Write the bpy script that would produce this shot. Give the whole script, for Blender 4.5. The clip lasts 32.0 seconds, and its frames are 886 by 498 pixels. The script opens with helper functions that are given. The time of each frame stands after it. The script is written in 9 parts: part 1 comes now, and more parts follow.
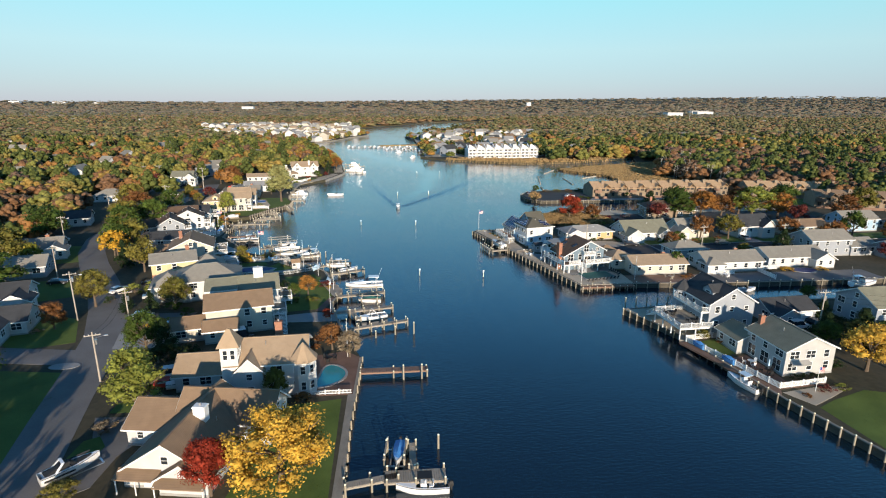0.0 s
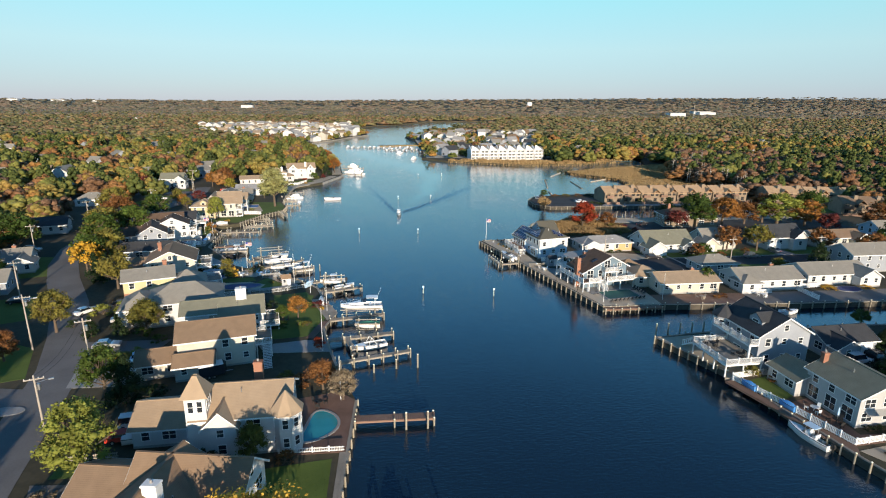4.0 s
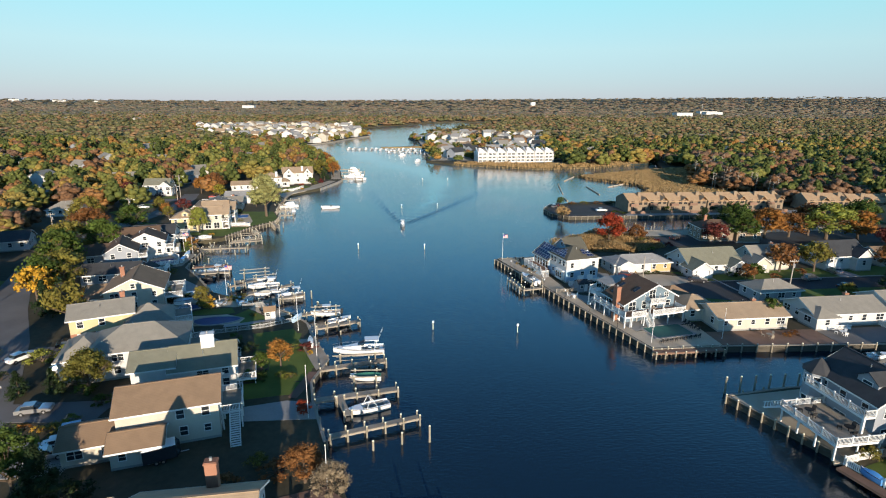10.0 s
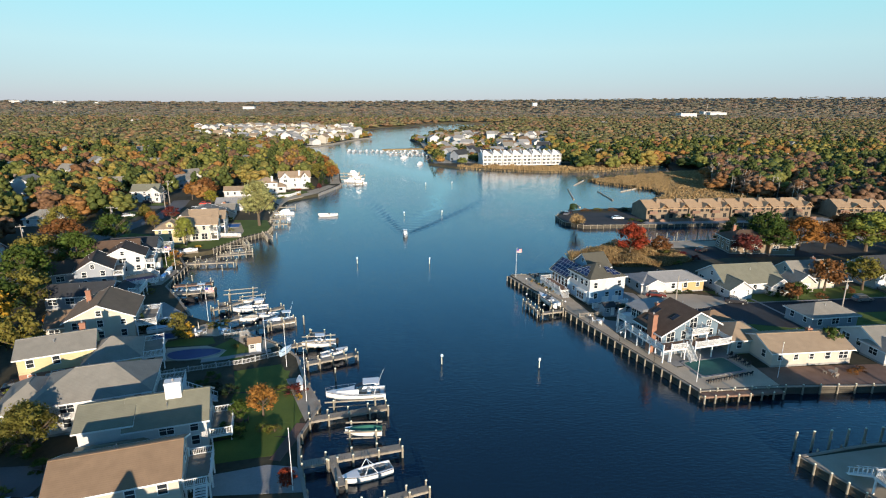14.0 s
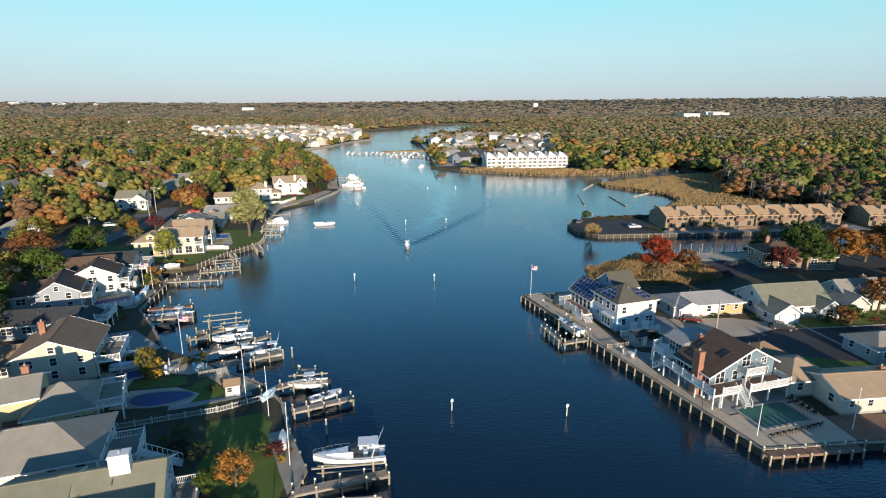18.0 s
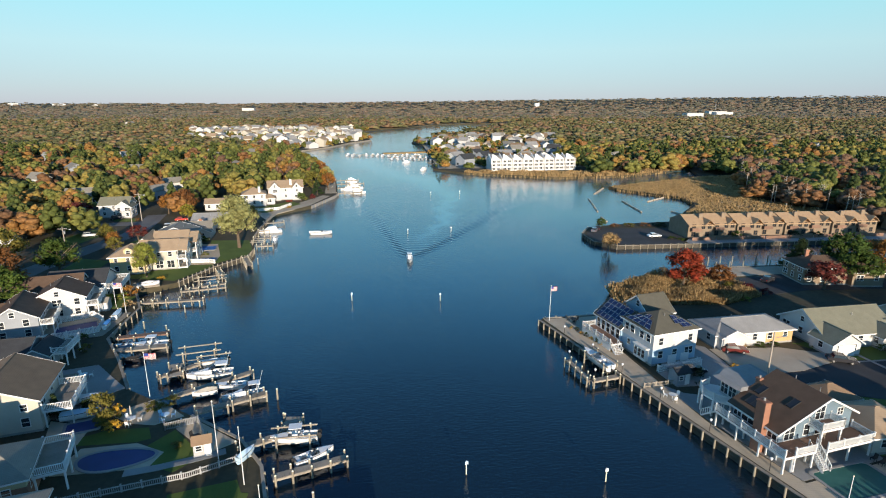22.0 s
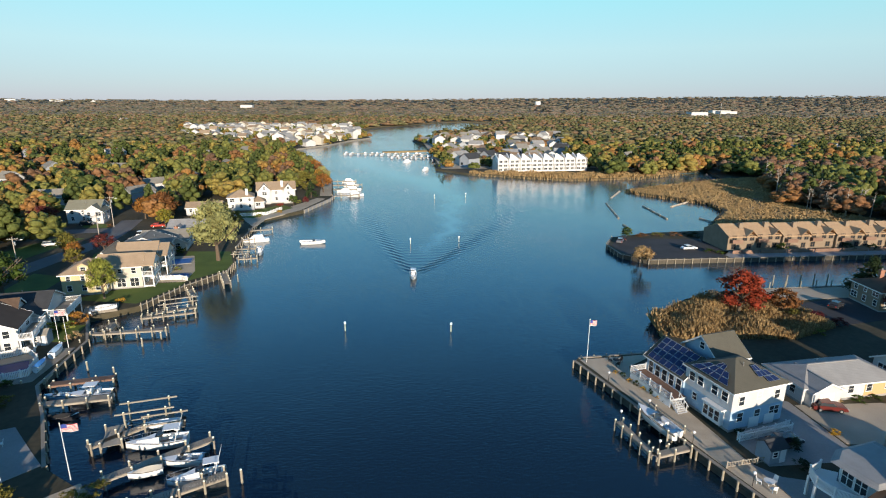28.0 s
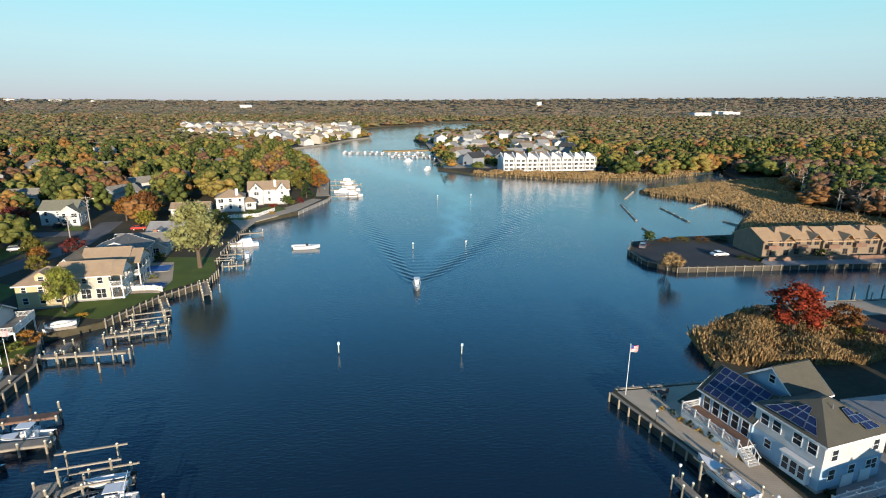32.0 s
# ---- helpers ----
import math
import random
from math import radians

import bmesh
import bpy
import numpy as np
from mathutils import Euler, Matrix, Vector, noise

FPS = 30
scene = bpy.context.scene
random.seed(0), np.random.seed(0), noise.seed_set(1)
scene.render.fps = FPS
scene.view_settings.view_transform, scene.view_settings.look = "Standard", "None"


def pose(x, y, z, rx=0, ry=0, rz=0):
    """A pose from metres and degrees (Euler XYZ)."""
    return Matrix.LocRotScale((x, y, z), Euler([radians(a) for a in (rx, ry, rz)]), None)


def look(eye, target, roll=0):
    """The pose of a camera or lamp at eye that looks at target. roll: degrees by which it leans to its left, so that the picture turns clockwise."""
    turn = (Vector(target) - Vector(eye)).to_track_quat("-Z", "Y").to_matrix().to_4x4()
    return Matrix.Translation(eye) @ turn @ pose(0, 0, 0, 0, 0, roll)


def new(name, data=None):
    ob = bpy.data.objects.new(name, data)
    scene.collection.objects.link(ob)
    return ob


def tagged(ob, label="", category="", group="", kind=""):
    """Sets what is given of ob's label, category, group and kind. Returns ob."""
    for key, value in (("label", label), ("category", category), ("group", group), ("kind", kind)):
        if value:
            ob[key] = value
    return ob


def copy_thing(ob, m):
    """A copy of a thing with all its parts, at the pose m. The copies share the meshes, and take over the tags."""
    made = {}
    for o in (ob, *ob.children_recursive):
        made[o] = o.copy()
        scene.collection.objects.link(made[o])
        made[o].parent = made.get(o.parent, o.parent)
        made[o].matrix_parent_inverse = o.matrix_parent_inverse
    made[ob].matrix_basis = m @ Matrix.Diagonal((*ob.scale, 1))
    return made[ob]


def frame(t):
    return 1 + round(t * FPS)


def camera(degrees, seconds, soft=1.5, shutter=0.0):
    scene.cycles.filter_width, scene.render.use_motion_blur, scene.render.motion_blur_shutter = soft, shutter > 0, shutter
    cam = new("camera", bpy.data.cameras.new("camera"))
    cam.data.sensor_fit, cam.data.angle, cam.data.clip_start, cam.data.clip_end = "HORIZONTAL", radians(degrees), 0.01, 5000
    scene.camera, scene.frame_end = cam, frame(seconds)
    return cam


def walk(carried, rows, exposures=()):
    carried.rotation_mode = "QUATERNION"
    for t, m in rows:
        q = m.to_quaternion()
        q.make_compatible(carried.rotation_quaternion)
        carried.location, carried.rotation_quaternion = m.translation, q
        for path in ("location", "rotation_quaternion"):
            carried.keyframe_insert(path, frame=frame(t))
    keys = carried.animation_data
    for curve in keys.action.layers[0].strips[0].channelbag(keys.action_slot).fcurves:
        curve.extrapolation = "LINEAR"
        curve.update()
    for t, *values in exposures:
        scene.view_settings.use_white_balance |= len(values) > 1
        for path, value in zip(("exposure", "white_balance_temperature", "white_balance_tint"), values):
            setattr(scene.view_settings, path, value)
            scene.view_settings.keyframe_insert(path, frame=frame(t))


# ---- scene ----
cam = camera(78.6, 32.0, soft=1.1)
PATH = [
    (0, (0.003, -0.165, 46.853), (0.214, 1.754, 46.329), 0.3),
    (6, (0.047, 22.687, 46.822), (0.259, 24.605, 46.296), 0.6),
    (9, (0.11, 34.151, 46.584), (0.316, 36.07, 46.058), 0.5),
    (13, (0.059, 49.558, 46.546), (0.259, 51.478, 46.022), 0.4),
    (19, (0.171, 72.562, 46.544), (0.368, 74.483, 46.023), 0.2),
    (23, (0.223, 87.576, 46.558), (0.417, 89.497, 46.037), 0.1),
    (28, (-0.063, 106.162, 45.216), (0.134, 108.081, 44.689), 0.4),
    (32, (-0.212, 121.368, 42.553), (-0.015, 123.287, 42.029), 0.5),
]
walk(cam, [(t, look(eye, target, roll)) for t, eye, target, roll in PATH], exposures=[(0, 0.58, 6700, 12), (32, 0.58, 6700, 12)])

# ---- world and sun: a low autumn sun behind the camera, from the south ----
SUN_EL, SUN_AZ = radians(11), radians(171.5)
world = bpy.data.worlds.new("sky")
scene.world = world
world.use_nodes = True
wn = world.node_tree
sky = wn.nodes.new("ShaderNodeTexSky")
sky.sky_type, sky.sun_disc = "NISHITA", False
sky.sun_elevation, sky.sun_rotation = SUN_EL, SUN_AZ
sky.air_density, sky.dust_density, sky.ozone_density = 1.0, 0.1, 3.0
# autumn haze pales the clear sky, most of all near the horizon
pale = wn.nodes.new("ShaderNodeMix")
pale.data_type, pale.blend_type = "RGBA", "MULTIPLY"
pale.inputs[0].default_value = 1.0
pale.inputs[7].default_value = (0.22, 0.25, 0.28, 1)
veil = wn.nodes.new("ShaderNodeMix")
veil.data_type, veil.blend_type = "RGBA", "ADD"
veil.inputs[0].default_value = 1.0
stc, ssep, hz, hz5 = (wn.nodes.new(k) for k in ("ShaderNodeTexCoord", "ShaderNodeSeparateXYZ", "ShaderNodeValToRGB", "ShaderNodeMix"))
wn.links.new(stc.outputs["Generated"], ssep.inputs[0])
wn.links.new(ssep.outputs[2], hz.inputs[0])
hel = hz.color_ramp.elements
while len(hel) < 7:
    hel.new(0.5)
# blue stops at 0.24 and 0.34, above the view, added to brighten the water
for e, (p, c) in zip(hel, [(0.0, (0.25, 0.30, 0.42)), (0.085, (0.31, 0.47, 0.50)), (0.165, (0.235, 0.54, 0.56)), (0.24, (0.175, 0.54, 0.78)), (0.34, (0.085, 0.48, 0.96)), (0.55, (0.02, 0.11, 0.30)), (1.0, (0.004, 0.015, 0.05))]):
    e.position, e.color = p, (*c, 1)
hz5.data_type, hz5.blend_type = "RGBA", "MULTIPLY"
hz5.inputs[0].default_value = 1.0
hz5.inputs[7].default_value = (7.2, 7.2, 7.2, 1)
wn.links.new(hz.outputs[0], hz5.inputs[6])
wn.links.new(hz5.outputs[2], veil.inputs[7])
wn.links.new(sky.outputs[0], pale.inputs[6])
wn.links.new(pale.outputs[2], veil.inputs[6])
wn.links.new(veil.outputs[2], wn.nodes["Background"].inputs[0])
wn.nodes["Background"].inputs[1].default_value = 0.115
sun_data = bpy.data.lights.new("sun", "SUN")
sun_data.energy, sun_data.angle, sun_data.color = 5.0, radians(0.53), (1.0, 0.87, 0.70)
sun = new("sun", sun_data)
sun_from = Vector((math.sin(SUN_AZ) * math.cos(SUN_EL), math.cos(SUN_AZ) * math.cos(SUN_EL), math.sin(SUN_EL)))
sun.matrix_world = look(sun_from * 300, (0, 0, 0))

# ---- materials ----
GZ = 1.3


def surf(name, c1, c2, scale=2.0, rough=0.8, bump=0.15, metal=0.0, stripe=None, rand=0.0, fine=12.0, spec=0.3):
    """A weathered surface: two noise scales, optional courses or boards (axis, period, depth), a tint for each object."""
    m = bpy.data.materials.new(name)
    m.use_nodes = True
    nt = m.node_tree
    N, L = nt.nodes, nt.links
    b = N["Principled BSDF"]
    tc = N.new("ShaderNodeTexCoord")
    n1, n2 = N.new("ShaderNodeTexNoise"), N.new("ShaderNodeTexNoise")
    n1.inputs["Scale"].default_value, n1.inputs["Detail"].default_value = scale * 0.25, 4
    n2.inputs["Scale"].default_value, n2.inputs["Detail"].default_value = fine, 3
    for n in (n1, n2):
        L.new(tc.outputs["Object"], n.inputs["Vector"])
    add = N.new("ShaderNodeMath")
    add.operation = "MULTIPLY_ADD"
    L.new(n2.outputs[0], add.inputs[0])
    add.inputs[1].default_value = 0.5
    L.new(n1.outputs[0], add.inputs[2])
    ramp = N.new("ShaderNodeMapRange")
    ramp.inputs[1].default_value, ramp.inputs[2].default_value = 0.45, 1.05
    L.new(add.outputs[0], ramp.inputs[0])
    mix = N.new("ShaderNodeMix")
    mix.data_type = "RGBA"
    mix.inputs[6].default_value, mix.inputs[7].default_value = (*c1, 1), (*c2, 1)
    L.new(ramp.outputs[0], mix.inputs[0])
    col = mix.outputs[2]
    height = add.outputs[0]
    if stripe:
        axis, period, depth = stripe
        sep = N.new("ShaderNodeSeparateXYZ")
        L.new(tc.outputs["Object"], sep.inputs[0])
        fr = N.new("ShaderNodeMath")
        fr.operation = "MULTIPLY"
        L.new(sep.outputs["XYZ".index(axis)], fr.inputs[0])
        fr.inputs[1].default_value = 1 / period
        fc = N.new("ShaderNodeMath")
        fc.operation = "FRACT"
        L.new(fr.outputs[0], fc.inputs[0])
        gt = N.new("ShaderNodeMapRange")
        gt.inputs[1].default_value, gt.inputs[2].default_value = 0.0, 0.18
        gt.inputs[3].default_value, gt.inputs[4].default_value = 1 - depth, 1.0
        L.new(fc.outputs[0], gt.inputs[0])
        mul = N.new("ShaderNodeMix")
        mul.data_type, mul.blend_type = "RGBA", "MULTIPLY"
        mul.inputs[0].default_value = 1
        L.new(col, mul.inputs[6])
        L.new(gt.outputs[0], mul.inputs[7])
        col = mul.outputs[2]
        ha = N.new("ShaderNodeMath")
        L.new(height, ha.inputs[0])
        L.new(fc.outputs[0], ha.inputs[1])
        height = ha.outputs[0]
    if rand:
        oi = N.new("ShaderNodeObjectInfo")
        hs = N.new("ShaderNodeHueSaturation")
        mr = N.new("ShaderNodeMapRange")
        mr.inputs[3].default_value, mr.inputs[4].default_value = 1 - rand, 1 + rand
        L.new(oi.outputs["Random"], mr.inputs[0])
        L.new(mr.outputs[0], hs.inputs["Value"])
        L.new(col, hs.inputs["Color"])
        col = hs.outputs[0]
    L.new(col, b.inputs["Base Color"])
    bp = N.new("ShaderNodeBump")
    bp.inputs["Strength"].default_value, bp.inputs["Distance"].default_value = bump, 0.05
    L.new(height, bp.inputs["Height"])
    L.new(bp.outputs[0], b.inputs["Normal"])
    b.inputs["Roughness"].default_value, b.inputs["Metallic"].default_value = rough, metal
    b.inputs["Specular IOR Level"].default_value = spec
    return m


def leafy(name, stops, attr=True, through_light=0.2, spread=0.1, mottle=2.2):
    """Foliage: a hue for each tree (stored tint, or the object's own), speckled leaf by leaf."""
    m = bpy.data.materials.new(name)
    m.use_nodes = True
    nt = m.node_tree
    N, L = nt.nodes, nt.links
    b, out = N["Principled BSDF"], N["Material Output"]
    ramp = N.new("ShaderNodeValToRGB")
    el = ramp.color_ramp.elements
    while len(el) < len(stops):
        el.new(0.5)
    for e, (p, c) in zip(el, stops):
        e.position, e.color = p, (*c, 1)
    if attr:
        a = N.new("ShaderNodeAttribute")
        a.attribute_name = "tint"
        base = a.outputs["Fac"]
    else:
        a = N.new("ShaderNodeObjectInfo")
        base = a.outputs["Random"]
    geo = N.new("ShaderNodeNewGeometry")
    ad = N.new("ShaderNodeMath")
    ad.operation = "MULTIPLY_ADD"
    L.new(geo.outputs["Random Per Island"], ad.inputs[0])
    ad.inputs[1].default_value = spread
    L.new(base, ad.inputs[2])
    L.new(ad.outputs[0], ramp.inputs[0])
    hs = N.new("ShaderNodeHueSaturation")
    mr = N.new("ShaderNodeMapRange")
    mr.inputs[3].default_value, mr.inputs[4].default_value = 0.85, 1.15
    L.new(geo.outputs["Random Per Island"], mr.inputs[0])
    tc, nz, nm = N.new("ShaderNodeTexCoord"), N.new("ShaderNodeTexNoise"), N.new("ShaderNodeMapRange")
    nz.inputs["Scale"].default_value, nz.inputs["Detail"].default_value = mottle, 4
    L.new(tc.outputs["Object"], nz.inputs["Vector"])
    nm.inputs[1].default_value, nm.inputs[2].default_value = 0.36, 0.64
    nm.inputs[3].default_value, nm.inputs[4].default_value = 0.6, 1.28
    L.new(nz.outputs[0], nm.inputs[0])
    mm = N.new("ShaderNodeMath")
    mm.operation = "MULTIPLY"
    L.new(mr.outputs[0], mm.inputs[0])
    L.new(nm.outputs[0], mm.inputs[1])
    bp = N.new("ShaderNodeBump")
    bp.inputs["Strength"].default_value, bp.inputs["Distance"].default_value = 0.9, 0.6 / mottle
    L.new(nz.outputs[0], bp.inputs["Height"])
    L.new(bp.outputs[0], b.inputs["Normal"])
    L.new(mm.outputs[0], hs.inputs["Value"])
    L.new(ramp.outputs[0], hs.inputs["Color"])
    L.new(hs.outputs[0], b.inputs["Base Color"])
    b.inputs["Roughness"].default_value, b.inputs["Specular IOR Level"].default_value = 0.7, 0.15
    tr, mx = N.new("ShaderNodeBsdfTranslucent"), N.new("ShaderNodeMixShader")
    L.new(hs.outputs[0], tr.inputs[0])
    mx.inputs[0].default_value = through_light
    L.new(b.outputs[0], mx.inputs[1])
    L.new(tr.outputs[0], mx.inputs[2])
    L.new(mx.outputs[0], out.inputs[0])
    return m


WHITE = surf("white_paint", (0.64, 0.64, 0.62), (0.73, 0.73, 0.71), rough=0.5, bump=0.04)
SIDE_WHITE = surf("white_siding", (0.47, 0.465, 0.45), (0.57, 0.56, 0.54), rough=0.55, stripe=("Z", 0.16, 0.12), bump=0.1)
SIDE_PALE = surf("pale_gray_siding", (0.36, 0.36, 0.35), (0.44, 0.44, 0.425), rough=0.6, stripe=("Z", 0.16, 0.12), bump=0.1)
SIDE_CREAM = surf("cream_siding", (0.44, 0.40, 0.33), (0.53, 0.49, 0.41), rough=0.6, stripe=("Z", 0.16, 0.12), bump=0.1)
SIDE_YELLOW = surf("yellow_siding", (0.47, 0.38, 0.21), (0.55, 0.46, 0.27), rough=0.6, stripe=("Z", 0.16, 0.12), bump=0.1)
SIDE_GRAY = surf("gray_siding", (0.24, 0.26, 0.285), (0.31, 0.33, 0.355), rough=0.6, stripe=("Z", 0.16, 0.14), bump=0.1)
SIDE_BLUE = surf("blue_gray_siding", (0.12, 0.175, 0.215), (0.16, 0.22, 0.265), rough=0.6, stripe=("Z", 0.16, 0.14), bump=0.1)
SIDE_LTBLUE = surf("light_blue_siding", (0.28, 0.40, 0.50), (0.35, 0.47, 0.57), rough=0.6, stripe=("Z", 0.16, 0.12), bump=0.1)
SIDE_TAN = surf("tan_cedar_siding", (0.19, 0.14, 0.095), (0.26, 0.20, 0.14), rough=0.8, stripe=("Z", 0.2, 0.18), bump=0.15)
BRICK = surf("red_brick", (0.26, 0.12, 0.078), (0.36, 0.18, 0.115), rough=0.85, stripe=("Z", 0.075, 0.25), bump=0.2, fine=18)
BRICK_ORANGE = surf("orange_brick", (0.50, 0.30, 0.14), (0.60, 0.38, 0.19), rough=0.85, stripe=("Z", 0.09, 0.2), bump=0.2, fine=18)
FOUND = surf("concrete_foundation", (0.24, 0.235, 0.22), (0.34, 0.33, 0.31), bump=0.1)


def shingle(name, c, k=1.3):
    return surf(name, c, tuple(min(1, v * k) for v in c), scale=3, rough=0.9, stripe=("Z", 0.11, 0.22), bump=0.25, fine=9)


ROOF_BROWN = shingle("brown_shingles", (0.20, 0.135, 0.085))
ROOF_TAN = shingle("tan_shingles", (0.30, 0.22, 0.145))
ROOF_GRAY = shingle("gray_shingles", (0.21, 0.195, 0.165))
ROOF_GREEN = shingle("gray_green_shingles", (0.17, 0.165, 0.12))
ROOF_OLIVE = shingle("dark_olive_shingles", (0.085, 0.08, 0.062))
ROOF_DARK = shingle("charcoal_shingles", (0.035, 0.037, 0.040), 1.6)
ROOF_DKBROWN = shingle("dark_brown_shingles", (0.085, 0.055, 0.038), 1.5)
ROOF_ORANGE = shingle("orange_tan_shingles", (0.38, 0.255, 0.15))
ROOF_LIGHT = shingle("pale_gray_shingles", (0.25, 0.245, 0.235))
GLASS = bpy.data.materials.new("window_glass")
GLASS.use_nodes = True
gb = GLASS.node_tree.nodes["Principled BSDF"]
gb.inputs["Base Color"].default_value = (0.025, 0.03, 0.035, 1)
gb.inputs["Roughness"].default_value, gb.inputs["Specular IOR Level"].default_value = 0.06, 0.6
PLANK = surf("weathered_planks", (0.22, 0.19, 0.15), (0.36, 0.315, 0.255), rough=0.9, bump=0.2, rand=0.12, fine=6)
PLANK_RED = surf("brown_stained_planks", (0.17, 0.10, 0.07), (0.25, 0.155, 0.11), rough=0.85, bump=0.2, rand=0.1, fine=6)
PILE = surf("weathered_piles", (0.22, 0.19, 0.14), (0.36, 0.32, 0.25), rough=0.95, bump=0.3, rand=0.15)
SHEET = surf("dark_wet_sheeting", (0.05, 0.044, 0.034), (0.10, 0.088, 0.068), rough=0.9, bump=0.3)
CAP = surf("pile_caps", (0.75, 0.72, 0.52), (0.82, 0.80, 0.62), rough=0.6)
GEL = surf("white_gelcoat", (0.70, 0.70, 0.69), (0.77, 0.77, 0.76), rough=0.22, bump=0.01, spec=0.5)
GEL_BLUE = surf("blue_cover", (0.05, 0.20, 0.48), (0.08, 0.28, 0.60), rough=0.5)
GEL_DARK = surf("dark_hull_paint", (0.02, 0.02, 0.025), (0.035, 0.035, 0.04), rough=0.25, spec=0.5)
CANVAS_GREEN = surf("green_canvas", (0.03, 0.14, 0.10), (0.05, 0.20, 0.14), rough=0.8)
CANVAS_LTBLUE = surf("pale_blue_canvas", (0.42, 0.58, 0.70), (0.52, 0.68, 0.80), rough=0.8)
RUBBER = surf("black_rubber", (0.015, 0.015, 0.015), (0.03, 0.03, 0.03), rough=0.7)
STEEL = surf("galvanised_steel", (0.5, 0.5, 0.5), (0.62, 0.62, 0.62), rough=0.35, metal=0.9)
ASPHALT = surf("asphalt", (0.115, 0.11, 0.105), (0.18, 0.172, 0.165), scale=0.6, rough=0.9, bump=0.15, fine=5)
ASPHALT_NEW = surf("dark_asphalt", (0.03, 0.031, 0.033), (0.06, 0.06, 0.063), scale=0.6, rough=0.9, bump=0.15, fine=5)
CONCRETE = surf("concrete", (0.23, 0.225, 0.215), (0.33, 0.32, 0.305), scale=0.8, rough=0.9, bump=0.12, fine=4)
PAVERS = surf("stone_pavers", (0.40, 0.325, 0.235), (0.53, 0.44, 0.33), scale=1.5, rough=0.9, stripe=("Y", 0.3, 0.2), bump=0.15)
PAVE_RED = surf("brick_pavers", (0.13, 0.075, 0.055), (0.2, 0.12, 0.09), scale=1.5, rough=0.9, stripe=("Y", 0.2, 0.2), bump=0.15)
GROUND = surf("soil_and_leaf_litter", (0.03, 0.03, 0.016), (0.095, 0.078, 0.048), scale=0.25, rough=0.95, bump=0.4, fine=1.2)
LAWN = surf("lawn_grass", (0.062, 0.095, 0.016), (0.12, 0.165, 0.032), scale=0.8, rough=0.95, bump=0.5, fine=7)
MARSH = surf("marsh_grass", (0.20, 0.135, 0.055), (0.33, 0.225, 0.10), scale=0.4, rough=0.95, bump=0.5, fine=1.5)
SAND = surf("sand_and_gravel", (0.34, 0.285, 0.21), (0.47, 0.40, 0.31), scale=0.8, rough=0.95, bump=0.2, fine=6)
BARK = surf("bark", (0.085, 0.06, 0.04), (0.16, 0.12, 0.085), rough=0.95, bump=0.5)
BARK_PALE = surf("dead_bark", (0.30, 0.26, 0.21), (0.42, 0.37, 0.31), rough=0.95, bump=0.4)
POOL = surf("pool_water", (0.02, 0.22, 0.26), (0.03, 0.27, 0.31), rough=0.06, bump=0.03, spec=0.5)
POOL_COVER = surf("green_pool_cover", (0.02, 0.10, 0.09), (0.035, 0.14, 0.12), rough=0.7)
POOL_NAVY = surf("navy_pool_cover", (0.02, 0.035, 0.13), (0.03, 0.05, 0.18), rough=0.6)
POOL_BLUE = surf("blue_pool_cover", (0.03, 0.12, 0.36), (0.05, 0.16, 0.44), rough=0.6)
SOLAR = surf("solar_cells", (0.012, 0.02, 0.06), (0.02, 0.035, 0.10), rough=0.12, bump=0.01, spec=0.6)
PAINT_MAROON = surf("dark_red_paint", (0.09, 0.015, 0.012), (0.12, 0.022, 0.018), rough=0.3)
PAINT_RED = surf("red_paint", (0.45, 0.03, 0.02), (0.55, 0.05, 0.03), rough=0.35)
FLAG_RED = surf("red_cloth", (0.5, 0.05, 0.06), (0.58, 0.08, 0.09), rough=0.9)
FLAG_BLUE = surf("blue_cloth", (0.03, 0.05, 0.22), (0.04, 0.07, 0.28), rough=0.9)
ORANGE = surf("orange_vinyl", (0.75, 0.22, 0.02), (0.85, 0.30, 0.04), rough=0.6)
AUTUMN = leafy("autumn_foliage", [(0.0, (0.035, 0.055, 0.02)), (0.18, (0.095, 0.115, 0.03)), (0.4, (0.20, 0.195, 0.05)), (0.56, (0.27, 0.205, 0.055)),
                                  (0.68, (0.32, 0.16, 0.045)), (0.8, (0.22, 0.11, 0.05)), (1.0, (0.155, 0.10, 0.068))], spread=0.09, mottle=0.8)
# haze is mixed into these two leaf colours, paler and greyer with distance
MID_LEAF = leafy("hazed_turning_oak_foliage", [(0.0, (0.075, 0.085, 0.045)), (0.25, (0.14, 0.14, 0.06)), (0.5, (0.21, 0.18, 0.085)), (0.7, (0.25, 0.155, 0.08)), (1.0, (0.19, 0.13, 0.09))], spread=0.09, mottle=0.4)
FAR_LEAF = leafy("hazed_brown_oak_foliage", [(0.0, (0.11, 0.115, 0.08)), (0.4, (0.18, 0.16, 0.11)), (0.7, (0.23, 0.165, 0.115)), (1.0, (0.20, 0.15, 0.12))], mottle=0.3)
